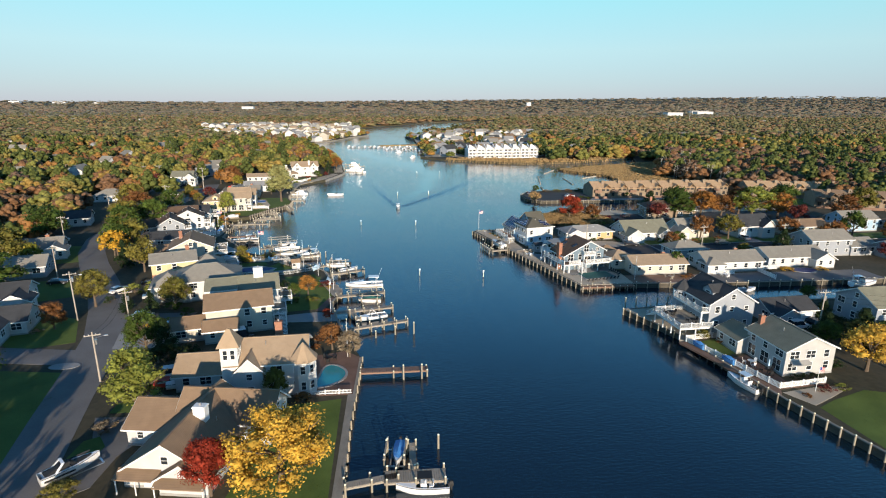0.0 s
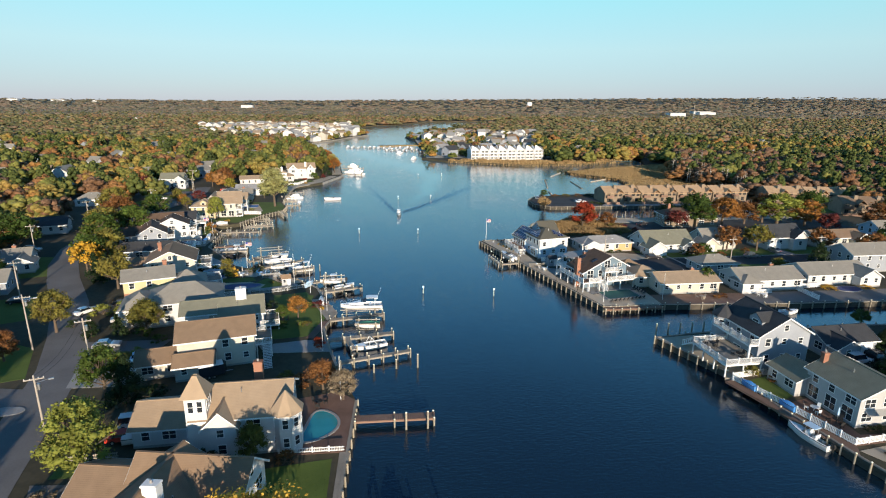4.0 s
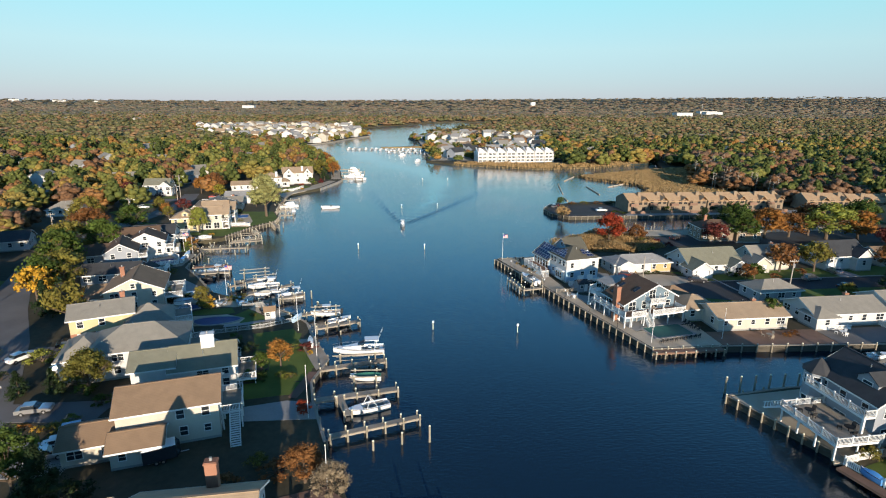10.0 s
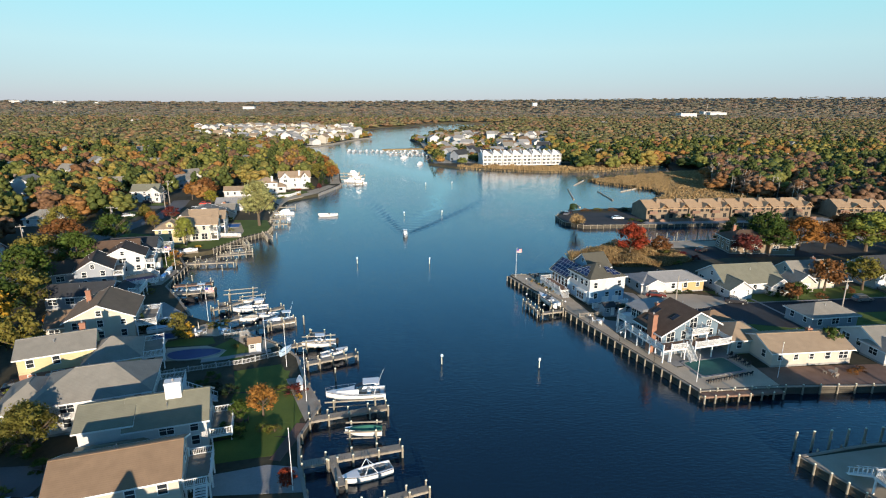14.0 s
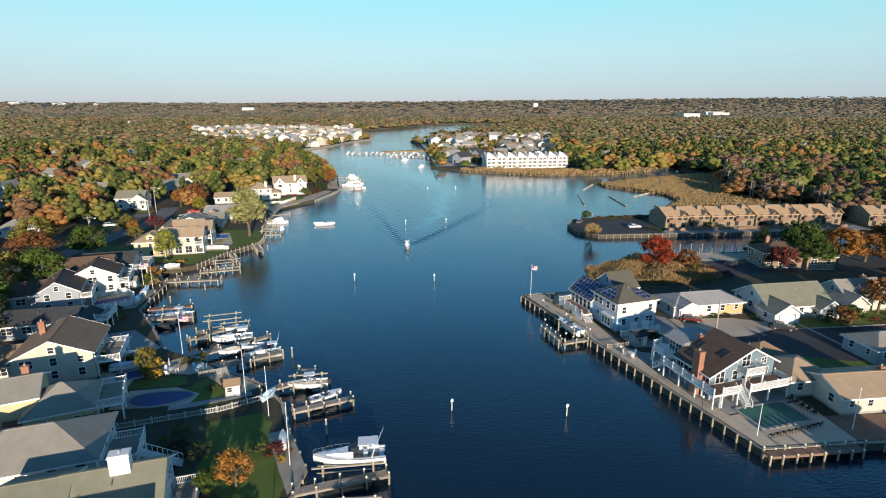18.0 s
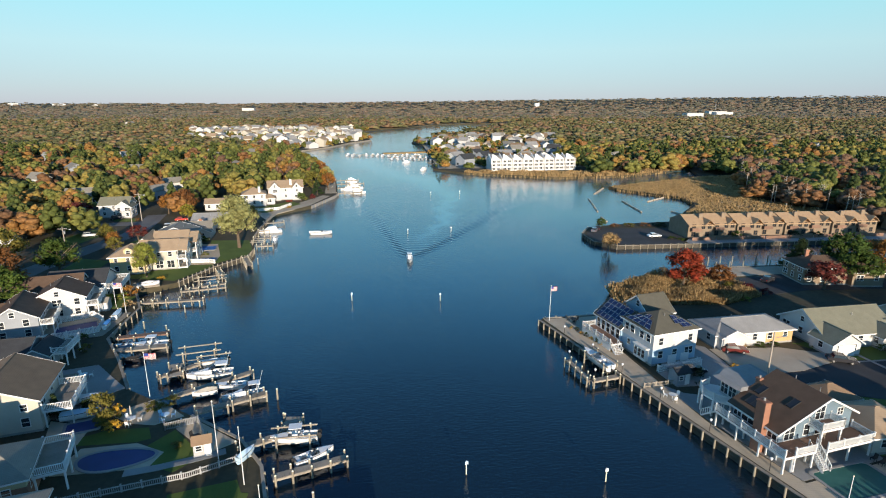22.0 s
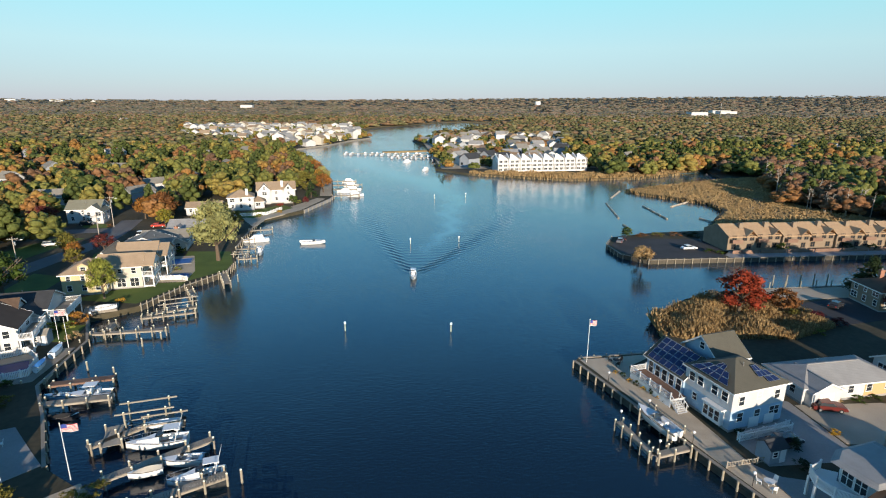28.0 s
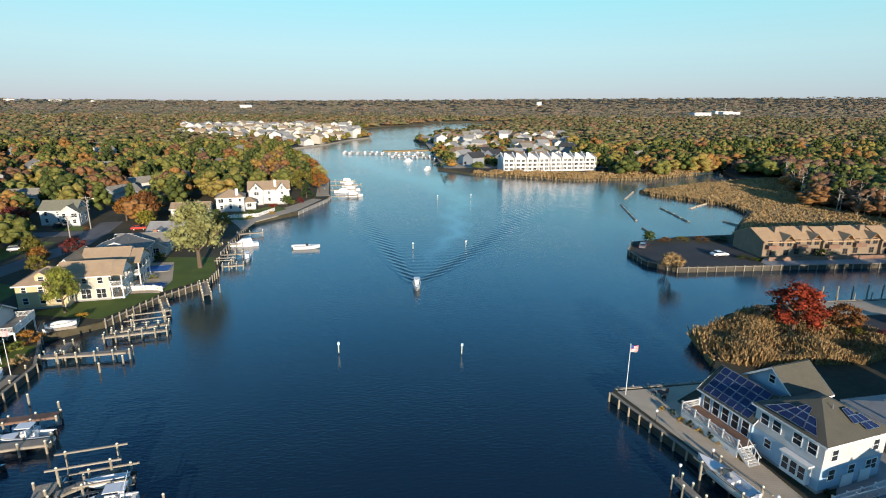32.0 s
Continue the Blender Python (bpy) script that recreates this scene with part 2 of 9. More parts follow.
LEAF = {
    "yellow": leafy("yellow_leaves", [(0.0, (0.50, 0.28, 0.03)), (1.0, (0.60, 0.37, 0.06))], False),
    "red": leafy("red_leaves", [(0.0, (0.23, 0.03, 0.016)), (1.0, (0.34, 0.065, 0.025))], False),
    "orange": leafy("orange_leaves", [(0.0, (0.24, 0.10, 0.025)), (1.0, (0.32, 0.15, 0.035))], False),
    "rust": leafy("rust_leaves", [(0.0, (0.17, 0.07, 0.025)), (1.0, (0.22, 0.10, 0.035))], False),
    "olive": leafy("olive_leaves", [(0.0, (0.13, 0.12, 0.025)), (1.0, (0.19, 0.16, 0.035))], False),
    "mixed": leafy("turning_leaves", [(0.0, (0.13, 0.15, 0.025)), (0.5, (0.24, 0.21, 0.03)), (1.0, (0.32, 0.17, 0.035))], False, spread=0.6),
    "green": leafy("green_leaves", [(0.0, (0.045, 0.075, 0.015)), (1.0, (0.075, 0.11, 0.02))], False),
    "willow": leafy("willow_leaves", [(0.0, (0.25, 0.25, 0.095)), (1.0, (0.34, 0.325, 0.13))], False),
    "lime": leafy("lime_leaves", [(0.0, (0.17, 0.19, 0.035)), (1.0, (0.24, 0.25, 0.05))], False),
    "dark": leafy("evergreen_needles", [(0.0, (0.018, 0.034, 0.012)), (1.0, (0.03, 0.05, 0.018))], False),
    "plum": leafy("plum_leaves", [(0.0, (0.10, 0.02, 0.02)), (1.0, (0.15, 0.04, 0.03))], False),
    "pale": leafy("pale_twigs", [(0.0, (0.22, 0.17, 0.11)), (1.0, (0.30, 0.24, 0.16))], False),
    "reed": leafy("dry_reeds", [(0.0, (0.32, 0.21, 0.095)), (1.0, (0.45, 0.31, 0.15))], False),
}
WATER = bpy.data.materials.new("river_water")
WATER.use_nodes = True
wt = WATER.node_tree
wb = wt.nodes["Principled BSDF"]
wb.inputs["Roughness"].default_value, wb.inputs["IOR"].default_value = 0.06, 1.5
wtc = wt.nodes.new("ShaderNodeTexCoord")
wmap = wt.nodes.new("ShaderNodeMapping")
wmap.inputs["Scale"].default_value = (0.5, 1.3, 1)
wn1, wn2 = wt.nodes.new("ShaderNodeTexNoise"), wt.nodes.new("ShaderNodeTexNoise")
wn1.inputs["Scale"].default_value, wn1.inputs["Detail"].default_value = 2.0, 5
wn2.inputs["Scale"].default_value, wn2.inputs["Detail"].default_value = 0.02, 2
wt.links.new(wtc.outputs["Object"], wmap.inputs[0])
wt.links.new(wmap.outputs[0], wn1.inputs[0])
wt.links.new(wtc.outputs["Object"], wn2.inputs[0])
wmr = wt.nodes.new("ShaderNodeMapRange")
wmr.inputs[1].default_value, wmr.inputs[2].default_value = 0.35, 0.7
wmr.inputs[3].default_value, wmr.inputs[4].default_value = 0.32, 0.62
wt.links.new(wn2.outputs[0], wmr.inputs[0])
wbp = wt.nodes.new("ShaderNodeBump")
wbp.inputs["Distance"].default_value = 0.1
# base colour brightens upstream, standing in for sky sheen on the far water
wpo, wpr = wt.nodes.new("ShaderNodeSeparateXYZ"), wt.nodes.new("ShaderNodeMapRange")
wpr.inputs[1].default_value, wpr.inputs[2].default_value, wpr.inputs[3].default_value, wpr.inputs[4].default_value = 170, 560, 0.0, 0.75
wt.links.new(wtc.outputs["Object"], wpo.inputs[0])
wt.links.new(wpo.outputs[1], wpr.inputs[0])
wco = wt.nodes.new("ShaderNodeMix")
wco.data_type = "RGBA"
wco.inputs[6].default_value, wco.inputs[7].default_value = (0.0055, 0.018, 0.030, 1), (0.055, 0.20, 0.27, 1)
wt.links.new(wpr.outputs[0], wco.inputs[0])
# slicks also mix in a pale colour that paints their brighter sky reflection
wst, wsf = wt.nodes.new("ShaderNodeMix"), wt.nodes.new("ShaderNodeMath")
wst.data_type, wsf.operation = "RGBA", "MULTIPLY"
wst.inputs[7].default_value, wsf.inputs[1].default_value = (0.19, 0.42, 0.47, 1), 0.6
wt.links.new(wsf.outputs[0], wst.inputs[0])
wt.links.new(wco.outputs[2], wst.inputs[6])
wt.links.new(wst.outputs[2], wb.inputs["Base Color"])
# smooth slicks left by boats lie flatter than the ripples round them
wsl, wsm = wt.nodes.new("ShaderNodeAttribute"), wt.nodes.new("ShaderNodeMath")
wsl.attribute_name = "slick"
wsm.operation = "MULTIPLY_ADD"
wsm.inputs[1].default_value, wsm.inputs[2].default_value = -0.92, 1.0
wsx = wt.nodes.new("ShaderNodeMath")
wsx.operation = "MULTIPLY"
wt.links.new(wsl.outputs["Fac"], wsm.inputs[0])
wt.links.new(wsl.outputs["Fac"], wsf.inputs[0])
wt.links.new(wsm.outputs[0], wsx.inputs[0])
wt.links.new(wmr.outputs[0], wsx.inputs[1])
wt.links.new(wsx.outputs[0], wbp.inputs["Strength"])
wt.links.new(wn1.outputs[0], wbp.inputs["Height"])
wt.links.new(wbp.outputs[0], wb.inputs["Normal"])

# ---- mesh helpers ----
class MB:
    """Collects the faces of one mesh."""

    def __init__(self):
        self.v, self.f = [], []

    def face(self, pts):
        n = len(self.v)
        self.v += [tuple(p) for p in pts]
        self.f.append(tuple(range(n, n + len(pts))))
        return self

    def bx(self, x0, y0, z0, x1, y1, z1):
        n = len(self.v)
        self.v += [(x, y, z) for z in (z0, z1) for x, y in ((x0, y0), (x1, y0), (x1, y1), (x0, y1))]
        for q in ((3, 2, 1, 0), (4, 5, 6, 7), (0, 1, 5, 4), (1, 2, 6, 5), (2, 3, 7, 6), (3, 0, 4, 7)):
            self.f.append(tuple(n + i for i in q))
        return self

    def prism(self, poly, z0, z1):
        n, k = len(self.v), len(poly)
        self.v += [(p[0], p[1], z0) for p in poly] + [(p[0], p[1], z1) for p in poly]
        self.f.append(tuple(range(n + k - 1, n - 1, -1)))
        self.f.append(tuple(range(n + k, n + 2 * k)))
        for i in range(k):
            j = (i + 1) % k
            self.f.append((n + i, n + j, n + k + j, n + k + i))
        return self

    def cyl(self, x, y, z0, z1, r0, r1=None, k=8):
        return self.tube((x, y, z0), (x, y, z1), r0, r0 if r1 is None else r1, k)

    def tube(self, p, q, r0, r1=None, k=6):
        p, q = Vector(p), Vector(q)
        r1 = r0 if r1 is None else r1
        d = (q - p).normalized()
        a = d.orthogonal().normalized()
        b = d.cross(a)
        n = len(self.v)
        for c, r in ((p, r0), (q, r1)):
            self.v += [tuple(c + (a * math.cos(t) + b * math.sin(t)) * r) for t in (2 * math.pi * i / k for i in range(k))]
        self.f.append(tuple(range(n + k - 1, n - 1, -1)))
        self.f.append(tuple(range(n + k, n + 2 * k)))
        for i in range(k):
            j = (i + 1) % k
            self.f.append((n + i, n + j, n + k + j, n + k + i))
        return self

    def beam(self, p, q, w, h):
        """A board from p to q, w wide and h deep below that line."""
        p, q = Vector(p), Vector(q)
        s = Vector((0, 0, 1)).cross(q - p).normalized() * (w / 2)
        n = len(self.v)
        dz = Vector((0, 0, -h))
        self.v += [tuple(c) for c in (p - s, p + s, q + s, q - s, p - s + dz, p + s + dz, q + s + dz, q - s + dz)]
        for qd in ((0, 3, 2, 1), (4, 5, 6, 7), (0, 1, 5, 4), (1, 2, 6, 5), (2, 3, 7, 6), (3, 0, 4, 7)):
            self.f.append(tuple(n + i for i in qd))
        return self

    def loft(self, rings, closed=True):
        k = len(rings[0])
        n = len(self.v)
        for r in rings:
            self.v += [tuple(p) for p in r]
        for a in range(len(rings) - 1):
            for i in range(k if closed else k - 1):
                j = (i + 1) % k
                self.f.append((n + a * k + i, n + a * k + j, n + (a + 1) * k + j, n + (a + 1) * k + i))
        if closed:
            self.f.append(tuple(range(n + k - 1, n - 1, -1)))
            self.f.append(tuple(range(n + (len(rings) - 1) * k, n + len(rings) * k)))
        return self

    def slab(self, top, t):
        """Roof planes (lists of points) thickened downwards by t."""
        for poly in top:
            n, k = len(self.v), len(poly)
            self.v += [tuple(p) for p in poly] + [(p[0], p[1], p[2] - t) for p in poly]
            self.f.append(tuple(range(n, n + k)))
            self.f.append(tuple(range(n + 2 * k - 1, n + k - 1, -1)))
            for i in range(k):
                j = (i + 1) % k
                self.f.append((n + j, n + i, n + k + i, n + k + j))
        return self

    def mesh(self, name, mat, smooth=False):
        me = bpy.data.meshes.new(name)
        me.from_pydata(self.v, [], self.f)
        me.materials.append(mat)
        if smooth:
            me.polygons.foreach_set("use_smooth", [True] * len(me.polygons))
        return me


MESHES = {}


def part(name, mb, mat, parent=None, label="", m=None, smooth=False):
    ob = new(name, mb if isinstance(mb, bpy.types.Mesh) else mb.mesh(name, mat, smooth))
    ob.parent = parent
    if m is not None:
        ob.matrix_basis = m
    if label:
        tagged(ob, label)
    return ob


def shared(key, make):
    if key not in MESHES:
        MESHES[key] = make()
    return MESHES[key]


def thing(name, x, y, z, rot, label, category, group="", kind=""):
    ob = new(name)
    ob.matrix_basis = pose(x, y, z, 0, 0, rot)
    if len(label.split()) < 4:
        label += " beside the river gardens" if y < 420 else " on the far shore"
    return tagged(ob, label, category, group, kind)


def inside(poly, x, y):
    """Which of the points lie in the polygon."""
    x, y = np.asarray(x, float), np.asarray(y, float)
    hit = np.zeros(x.shape, bool)
    for (ax, ay), (bx_, by_) in zip(poly, poly[1:] + poly[:1]):
        if ay == by_:
            continue
        c = (ay > y) != (by_ > y)
        hit ^= c & (x < (bx_ - ax) * (y - ay) / (by_ - ay) + ax)
    return hit


# ---- the land: one sheet, with the river as an inlet from the south ----
WEST = [(-6, -400), (-6, 56), (-6, 70), (-5, 92), (-9, 104), (-12, 115), (-13, 121), (-11, 129), (-15, 139), (-17, 146), (-21, 152), (-30, 159),
        (-43, 168), (-50, 180), (-56, 189), (-57, 206), (-63, 218), (-55, 224), (-50, 237), (-43, 248), (-43, 256), (-47, 272), (-48, 286), (-49, 314),
        (-35, 331), (-27, 358), (-26, 366), (-32, 423), (-60, 500), (-90, 590), (-87, 624), (-60, 679), (-43, 739), (-20, 788), (-30, 830), (-38, 919), (-51, 1003)]
LAKE = [(-20, 1040), (3, 1085), (60, 1190), (117, 1273), (227, 1336), (270, 1320), (299, 1253), (201, 1074), (102, 868), (60, 790),
        (29, 745), (34, 700), (46, 655), (40, 600), (36, 520), (32, 470), (50, 446), (80, 430), (106, 417), (150, 421), (190, 440), (216, 456), (200, 414)]
EAST = [(160, 395), (124, 377), (126, 366), (146, 338), (142, 320), (130, 306), (112, 284), (92, 282), (75, 277), (69, 267), (69, 256), (75, 249.5),
        (92, 249.5), (122, 249.5), (180, 249.5), (181, 224), (130, 224), (84, 223), (78, 222), (68, 218), (57, 210), (54, 199), (48, 192), (33, 191)]
CANAL = [(32, 190), (41, 159), (50, 128), (65, 128), (98, 126), (134, 125.5), (220, 125), (221, 113), (130, 112.5), (90, 112.5), (65, 112), (54, 110.5),
         (60, 95), (61, 83), (63, 71), (67, 56), (75, 30), (80, -400)]
COAST = WEST + LAKE + EAST + CANAL
LAND = [(-4950, -400)] + COAST + [(4950, -400), (4950, 4950), (-4950, 4950)]
bm = bmesh.new()
vs = [bm.verts.new((x, y, GZ)) for x, y in LAND]
edges = [bm.edges.new((vs[i], vs[(i + 1) % len(vs)])) for i in range(len(vs))]
bmesh.ops.triangle_fill(bm, edges=edges, use_beauty=True)
bmesh.ops.recalc_face_normals(bm, faces=bm.faces)
low = [bm.verts.new((x, y, -1.5)) for x, y in LAND]
for i in range(len(vs)):
    j = (i + 1) % len(vs)
    bm.faces.new((vs[i], vs[j], low[j], low[i]))
for f in bm.faces:
    if abs(f.normal.z) > 0.5 and f.normal.z < 0:
        f.normal_flip()
me = bpy.data.meshes.new("ground")
bm.to_mesh(me)
bm.free()
me.materials.append(GROUND)
tagged(new("ground", me), "flat soil, leaf litter and rough grass round the river", "ground", kind="structure")
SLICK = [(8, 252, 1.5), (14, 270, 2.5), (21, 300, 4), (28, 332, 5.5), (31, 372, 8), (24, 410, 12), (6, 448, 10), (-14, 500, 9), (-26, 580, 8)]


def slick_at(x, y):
    """How smooth, and how far painted paler, the water lies: a winding old wake and a calm patch off the landing."""
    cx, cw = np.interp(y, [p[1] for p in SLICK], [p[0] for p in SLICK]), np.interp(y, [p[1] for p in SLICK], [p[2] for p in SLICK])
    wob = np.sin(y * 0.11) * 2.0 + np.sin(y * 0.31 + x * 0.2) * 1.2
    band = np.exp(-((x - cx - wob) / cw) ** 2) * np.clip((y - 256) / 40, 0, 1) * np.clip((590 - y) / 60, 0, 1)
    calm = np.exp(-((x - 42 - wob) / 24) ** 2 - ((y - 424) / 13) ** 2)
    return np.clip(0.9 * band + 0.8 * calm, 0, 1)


xs_, ys_ = [-4950.0] + list(np.arange(-70, 131, 4.0)) + [4950.0], [-400.0] + list(np.arange(240, 601, 6.0)) + [4950.0]
w = MB()
w.v = [(float(x), float(y), 0.0) for y in ys_ for x in xs_]
w.f = [(j * len(xs_) + i, j * len(xs_) + i + 1, (j + 1) * len(xs_) + i + 1, (j + 1) * len(xs_) + i) for j in range(len(ys_) - 1) for i in range(len(xs_) - 1)]
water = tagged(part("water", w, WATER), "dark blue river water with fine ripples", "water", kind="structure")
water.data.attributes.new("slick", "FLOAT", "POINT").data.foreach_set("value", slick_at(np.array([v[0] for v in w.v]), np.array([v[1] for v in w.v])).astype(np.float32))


def patch(name, poly, mat, label, dz=0.03, cat="ground"):
    return tagged(part(name, MB().prism(poly, GZ - 0.3, GZ + dz), mat), label, cat, kind="structure")

# ---- houses ----
def lattice(xs, zs, depth):
    """One joined frame in the xz plane: bars in the even gaps of xs and zs, openings between."""
    b = MB()
    nx, nz = len(xs), len(zs)
    b.v = [(x, y, z) for y in (-depth, 0.02) for z in zs for x in xs]

    def at(k, j, i):
        return k * nx * nz + j * nx + i

    def bar(i, j):
        return 0 <= i < nx - 1 and 0 <= j < nz - 1 and (i % 2 == 0 or j % 2 == 0)
    for j in range(nz - 1):
        for i in range(nx - 1):
            if not bar(i, j):
                continue
            b.f.append((at(0, j, i), at(0, j, i + 1), at(0, j + 1, i + 1), at(0, j + 1, i)))
            for di, dj, p, q in ((-1, 0, (j + 1, i), (j, i)), (1, 0, (j, i + 1), (j + 1, i + 1)), (0, -1, (j, i), (j, i + 1)), (0, 1, (j + 1, i + 1), (j + 1, i))):
                if not bar(i + di, j + dj):
                    b.f.append((at(0, *q), at(0, *p), at(1, *p), at(1, *q)))
    return b


def win_mesh(w, h, mull, fm):
    def frame_mesh():
        t = 0.1
        xs = [-w / 2 - t, -w / 2]
        for i in range(1, mull):
            x = -w / 2 + w * i / mull
            xs += [x - 0.04, x + 0.04]
        xs += [w / 2, w / 2 + t]
        zs = [-h / 2 - t, -h / 2, -0.03, 0.03, h / 2, h / 2 + t]
        return lattice(xs, zs, 0.06).mesh("window", fm)
    return shared(("wf", w, h, mull, fm.name), frame_mesh)


def window(parent, x, y, z, rot, w=0.95, h=1.3, mull=1, fm=None):
    ob = part("window", win_mesh(w, h, mull, fm or WHITE), None, parent, m=pose(x, y, z, 0, 0, rot))
    part("pane", shared(("wp", w, h), lambda: MB().bx(-w / 2, -0.02, -h / 2, w / 2, 0.0, h / 2).mesh("pane", GLASS)), None, ob)
    return ob


def roof_planes(w, d, h, rise, axis, kind, oh=0.45):
    """Planes of a roof over a block centred at 0,0 with the eaves at h."""
    if axis == "y":
        return [[(-y, x, z) for x, y, z in pl] for pl in roof_planes(d, w, h, rise, "x", kind, oh)]
    a, b = w / 2 + oh, d / 2 + oh
    e = h - rise * oh / (d / 2) + 0.12
    r = h + rise + 0.12
    if kind == "h":
        k = max(w / 2 - d / 2, 0.3)
        return [[(-a, -b, e), (a, -b, e), (k, 0, r), (-k, 0, r)], [(a, b, e), (-a, b, e), (-k, 0, r), (k, 0, r)],
                [(a, -b, e), (a, b, e), (k, 0, r)], [(-a, b, e), (-a, -b, e), (-k, 0, r)]]
    return [[(-a, -b, e), (a, -b, e), (a, 0, r), (-a, 0, r)], [(a, b, e), (-a, b, e), (-a, 0, r), (a, 0, r)]]


def block_walls(mb, cx, cy, w, d, h, rise, axis, kind, z0=0.0):
    x0, x1, y0, y1 = cx - w / 2, cx + w / 2, cy - d / 2, cy + d / 2
    mb.bx(x0, y0, z0, x1, y1, h)
    if kind == "g":
        if axis == "x":
            n = len(mb.v)
            mb.v += [(x0, y0, h), (x0, y1, h), (x0, cy, h + rise), (x1, y0, h), (x1, y1, h), (x1, cy, h + rise)]
        else:
            n = len(mb.v)
            mb.v += [(x1, y0, h), (x0, y0, h), (cx, y0, h + rise), (x1, y1, h), (x0, y1, h), (cx, y1, h + rise)]
        mb.f += [(n + 1, n, n + 2), (n + 3, n + 4, n + 5), (n, n + 3, n + 5, n + 2), (n + 4, n + 1, n + 2, n + 5)]


def house(x, y, rot, blocks, wall, roof, label, chimneys=(), seed=1, lower=None, doors=(), big=(), name="house", cat="house", every=2.9, plain=()):
    """blocks: (cx, cy, w, d, wall height, roof rise, ridge axis, 'g' gable or 'h' hip), in the house's own axes; its front looks to -y.
    big: sides 'e', 'w', 's', 'n' of the first block with wide glass doors; plain: sides without windows."""
    rng = random.Random(seed)
    hs = thing(name, x, y, GZ, rot, label, cat)
    for bi, (cx, cy, w, d, h, rise, axis, kind) in enumerate(blocks):
        wm = MB()
        block_walls(wm, cx, cy, w, d, h, rise, axis, kind, 0.35 if not lower else 2.7)
        wl = part("wall", wm, wall, hs)
        fm = MB().bx(cx - w / 2 - 0.03, cy - d / 2 - 0.03, -0.3, cx + w / 2 + 0.03, cy + d / 2 + 0.03, 0.35 if not lower else 2.7)
        part("foundation" if not lower else "lower_wall", fm, lower or FOUND, hs)
        pl = roof_planes(w, d, h, rise, axis, kind)
        rf = part("roof", MB().slab(pl, 0.16), roof, hs, m=pose(cx, cy, 0))
        # white fascia round the edge, and a ridge cap
        if kind == "h":
            rim = pl[0][:2] + pl[1][:2]
        else:
            rim = [pl[0][0], pl[0][1], pl[0][2], pl[1][0], pl[1][1], pl[1][2]]
        fa, k = MB(), len(rim)
        for p in rim:
            px, py = p[0] + math.copysign(0.04, p[0]), p[1] + math.copysign(0.04, p[1])
            fa.v += [(px, py, p[2] + 0.02), (px, py, p[2] - 0.22), (p[0] * 0.99, p[1] * 0.99, p[2] - 0.22)]
        for i in range(k):
            j = (i + 1) % k
            fa.f += [(3 * i, 3 * i + 1, 3 * j + 1, 3 * j), (3 * i + 1, 3 * i + 2, 3 * j + 2, 3 * j + 1)]
        part("fascia", fa, WHITE, rf)
        tops = [v for p in pl for v in p if v[2] > h + rise]
        ra, rb = min(tops), max(tops)
        if axis == "y":
            ra, rb = min(tops, key=lambda v: v[1]), max(tops, key=lambda v: v[1])
        part("ridge_cap", MB().beam((ra[0], ra[1], ra[2] + 0.05), (rb[0] + 0.001, rb[1], rb[2] + 0.05), 0.3, 0.09), roof, rf)
        for _ in range(1 if bi == 0 else 0):
            q = pl[rng.randrange(2)]
            u, v2 = rng.uniform(0.25, 0.75), rng.uniform(0.5, 0.8)
            a, b, c2 = Vector(q[0]), Vector(q[1]), (Vector(q[2]) + Vector(q[-1])) / 2
            at = a.lerp(b, u).lerp(c2, v2)
            part("vent_pipe", shared("vent", lambda: MB().cyl(0, 0, -0.2, 0.55, 0.07, k=6).mesh("vent_pipe", STEEL)), None, rf, m=pose(*at))
        # windows on the free walls
        st = max(1, round(h / 2.9))
        for side, (nx, ny, length, r) in {"s": (0, -1, w, 0), "e": (1, 0, d, 90), "n": (0, 1, w, 180), "w": (-1, 0, d, 270)}.items():
            if (bi, side) in plain or side == "n" or side == "w" and x < -20 or side == "e" and x > 64:
                continue
            n = max(1, int(length / every))
            for s in range(st):
                zc = 0.5 + (s + 0.5) * (h - 0.5) / st + 0.1
                for i in range(n):
                    u = (i + 0.5) / n * length - length / 2 + rng.uniform(-0.15, 0.15)
                    if nx:
                        px, py = cx + nx * w / 2, cy + u * nx
                    else:
                        px, py = cx - u * ny, cy + ny * d / 2
                    if any(j != bi and abs(px + nx * 0.2 - o[0]) < o[2] / 2 + 0.6 and abs(py + ny * 0.2 - o[1]) < o[3] / 2 + 0.6 and zc - 1 < o[4] + o[5] * 0.7
                           for j, o in enumerate(blocks)):
                        continue
                    if bi == 0 and side in big and s == 0:
                        window(hs, px, py, 1.55, r, 1.8, 2.0, 2)
                        continue
                    k = rng.random()
                    window(hs, px, py, zc, r, *((0.95, 1.3, 1) if k < 0.6 else (1.7, 1.3, 2) if k < 0.85 else (0.8, 1.0, 1)))
            if kind == "g" and rise > 2.2 and ((axis == "x") == (nx != 0)):
                window(hs, cx + nx * w / 2, cy + ny * d / 2, h + rise * 0.38, r, 0.8, 1.0, 1)
    for px, py, r, w in doors:
        door(hs, px, py, r, w)
    for c in chimneys:
        chimney(hs, *c)
    return hs


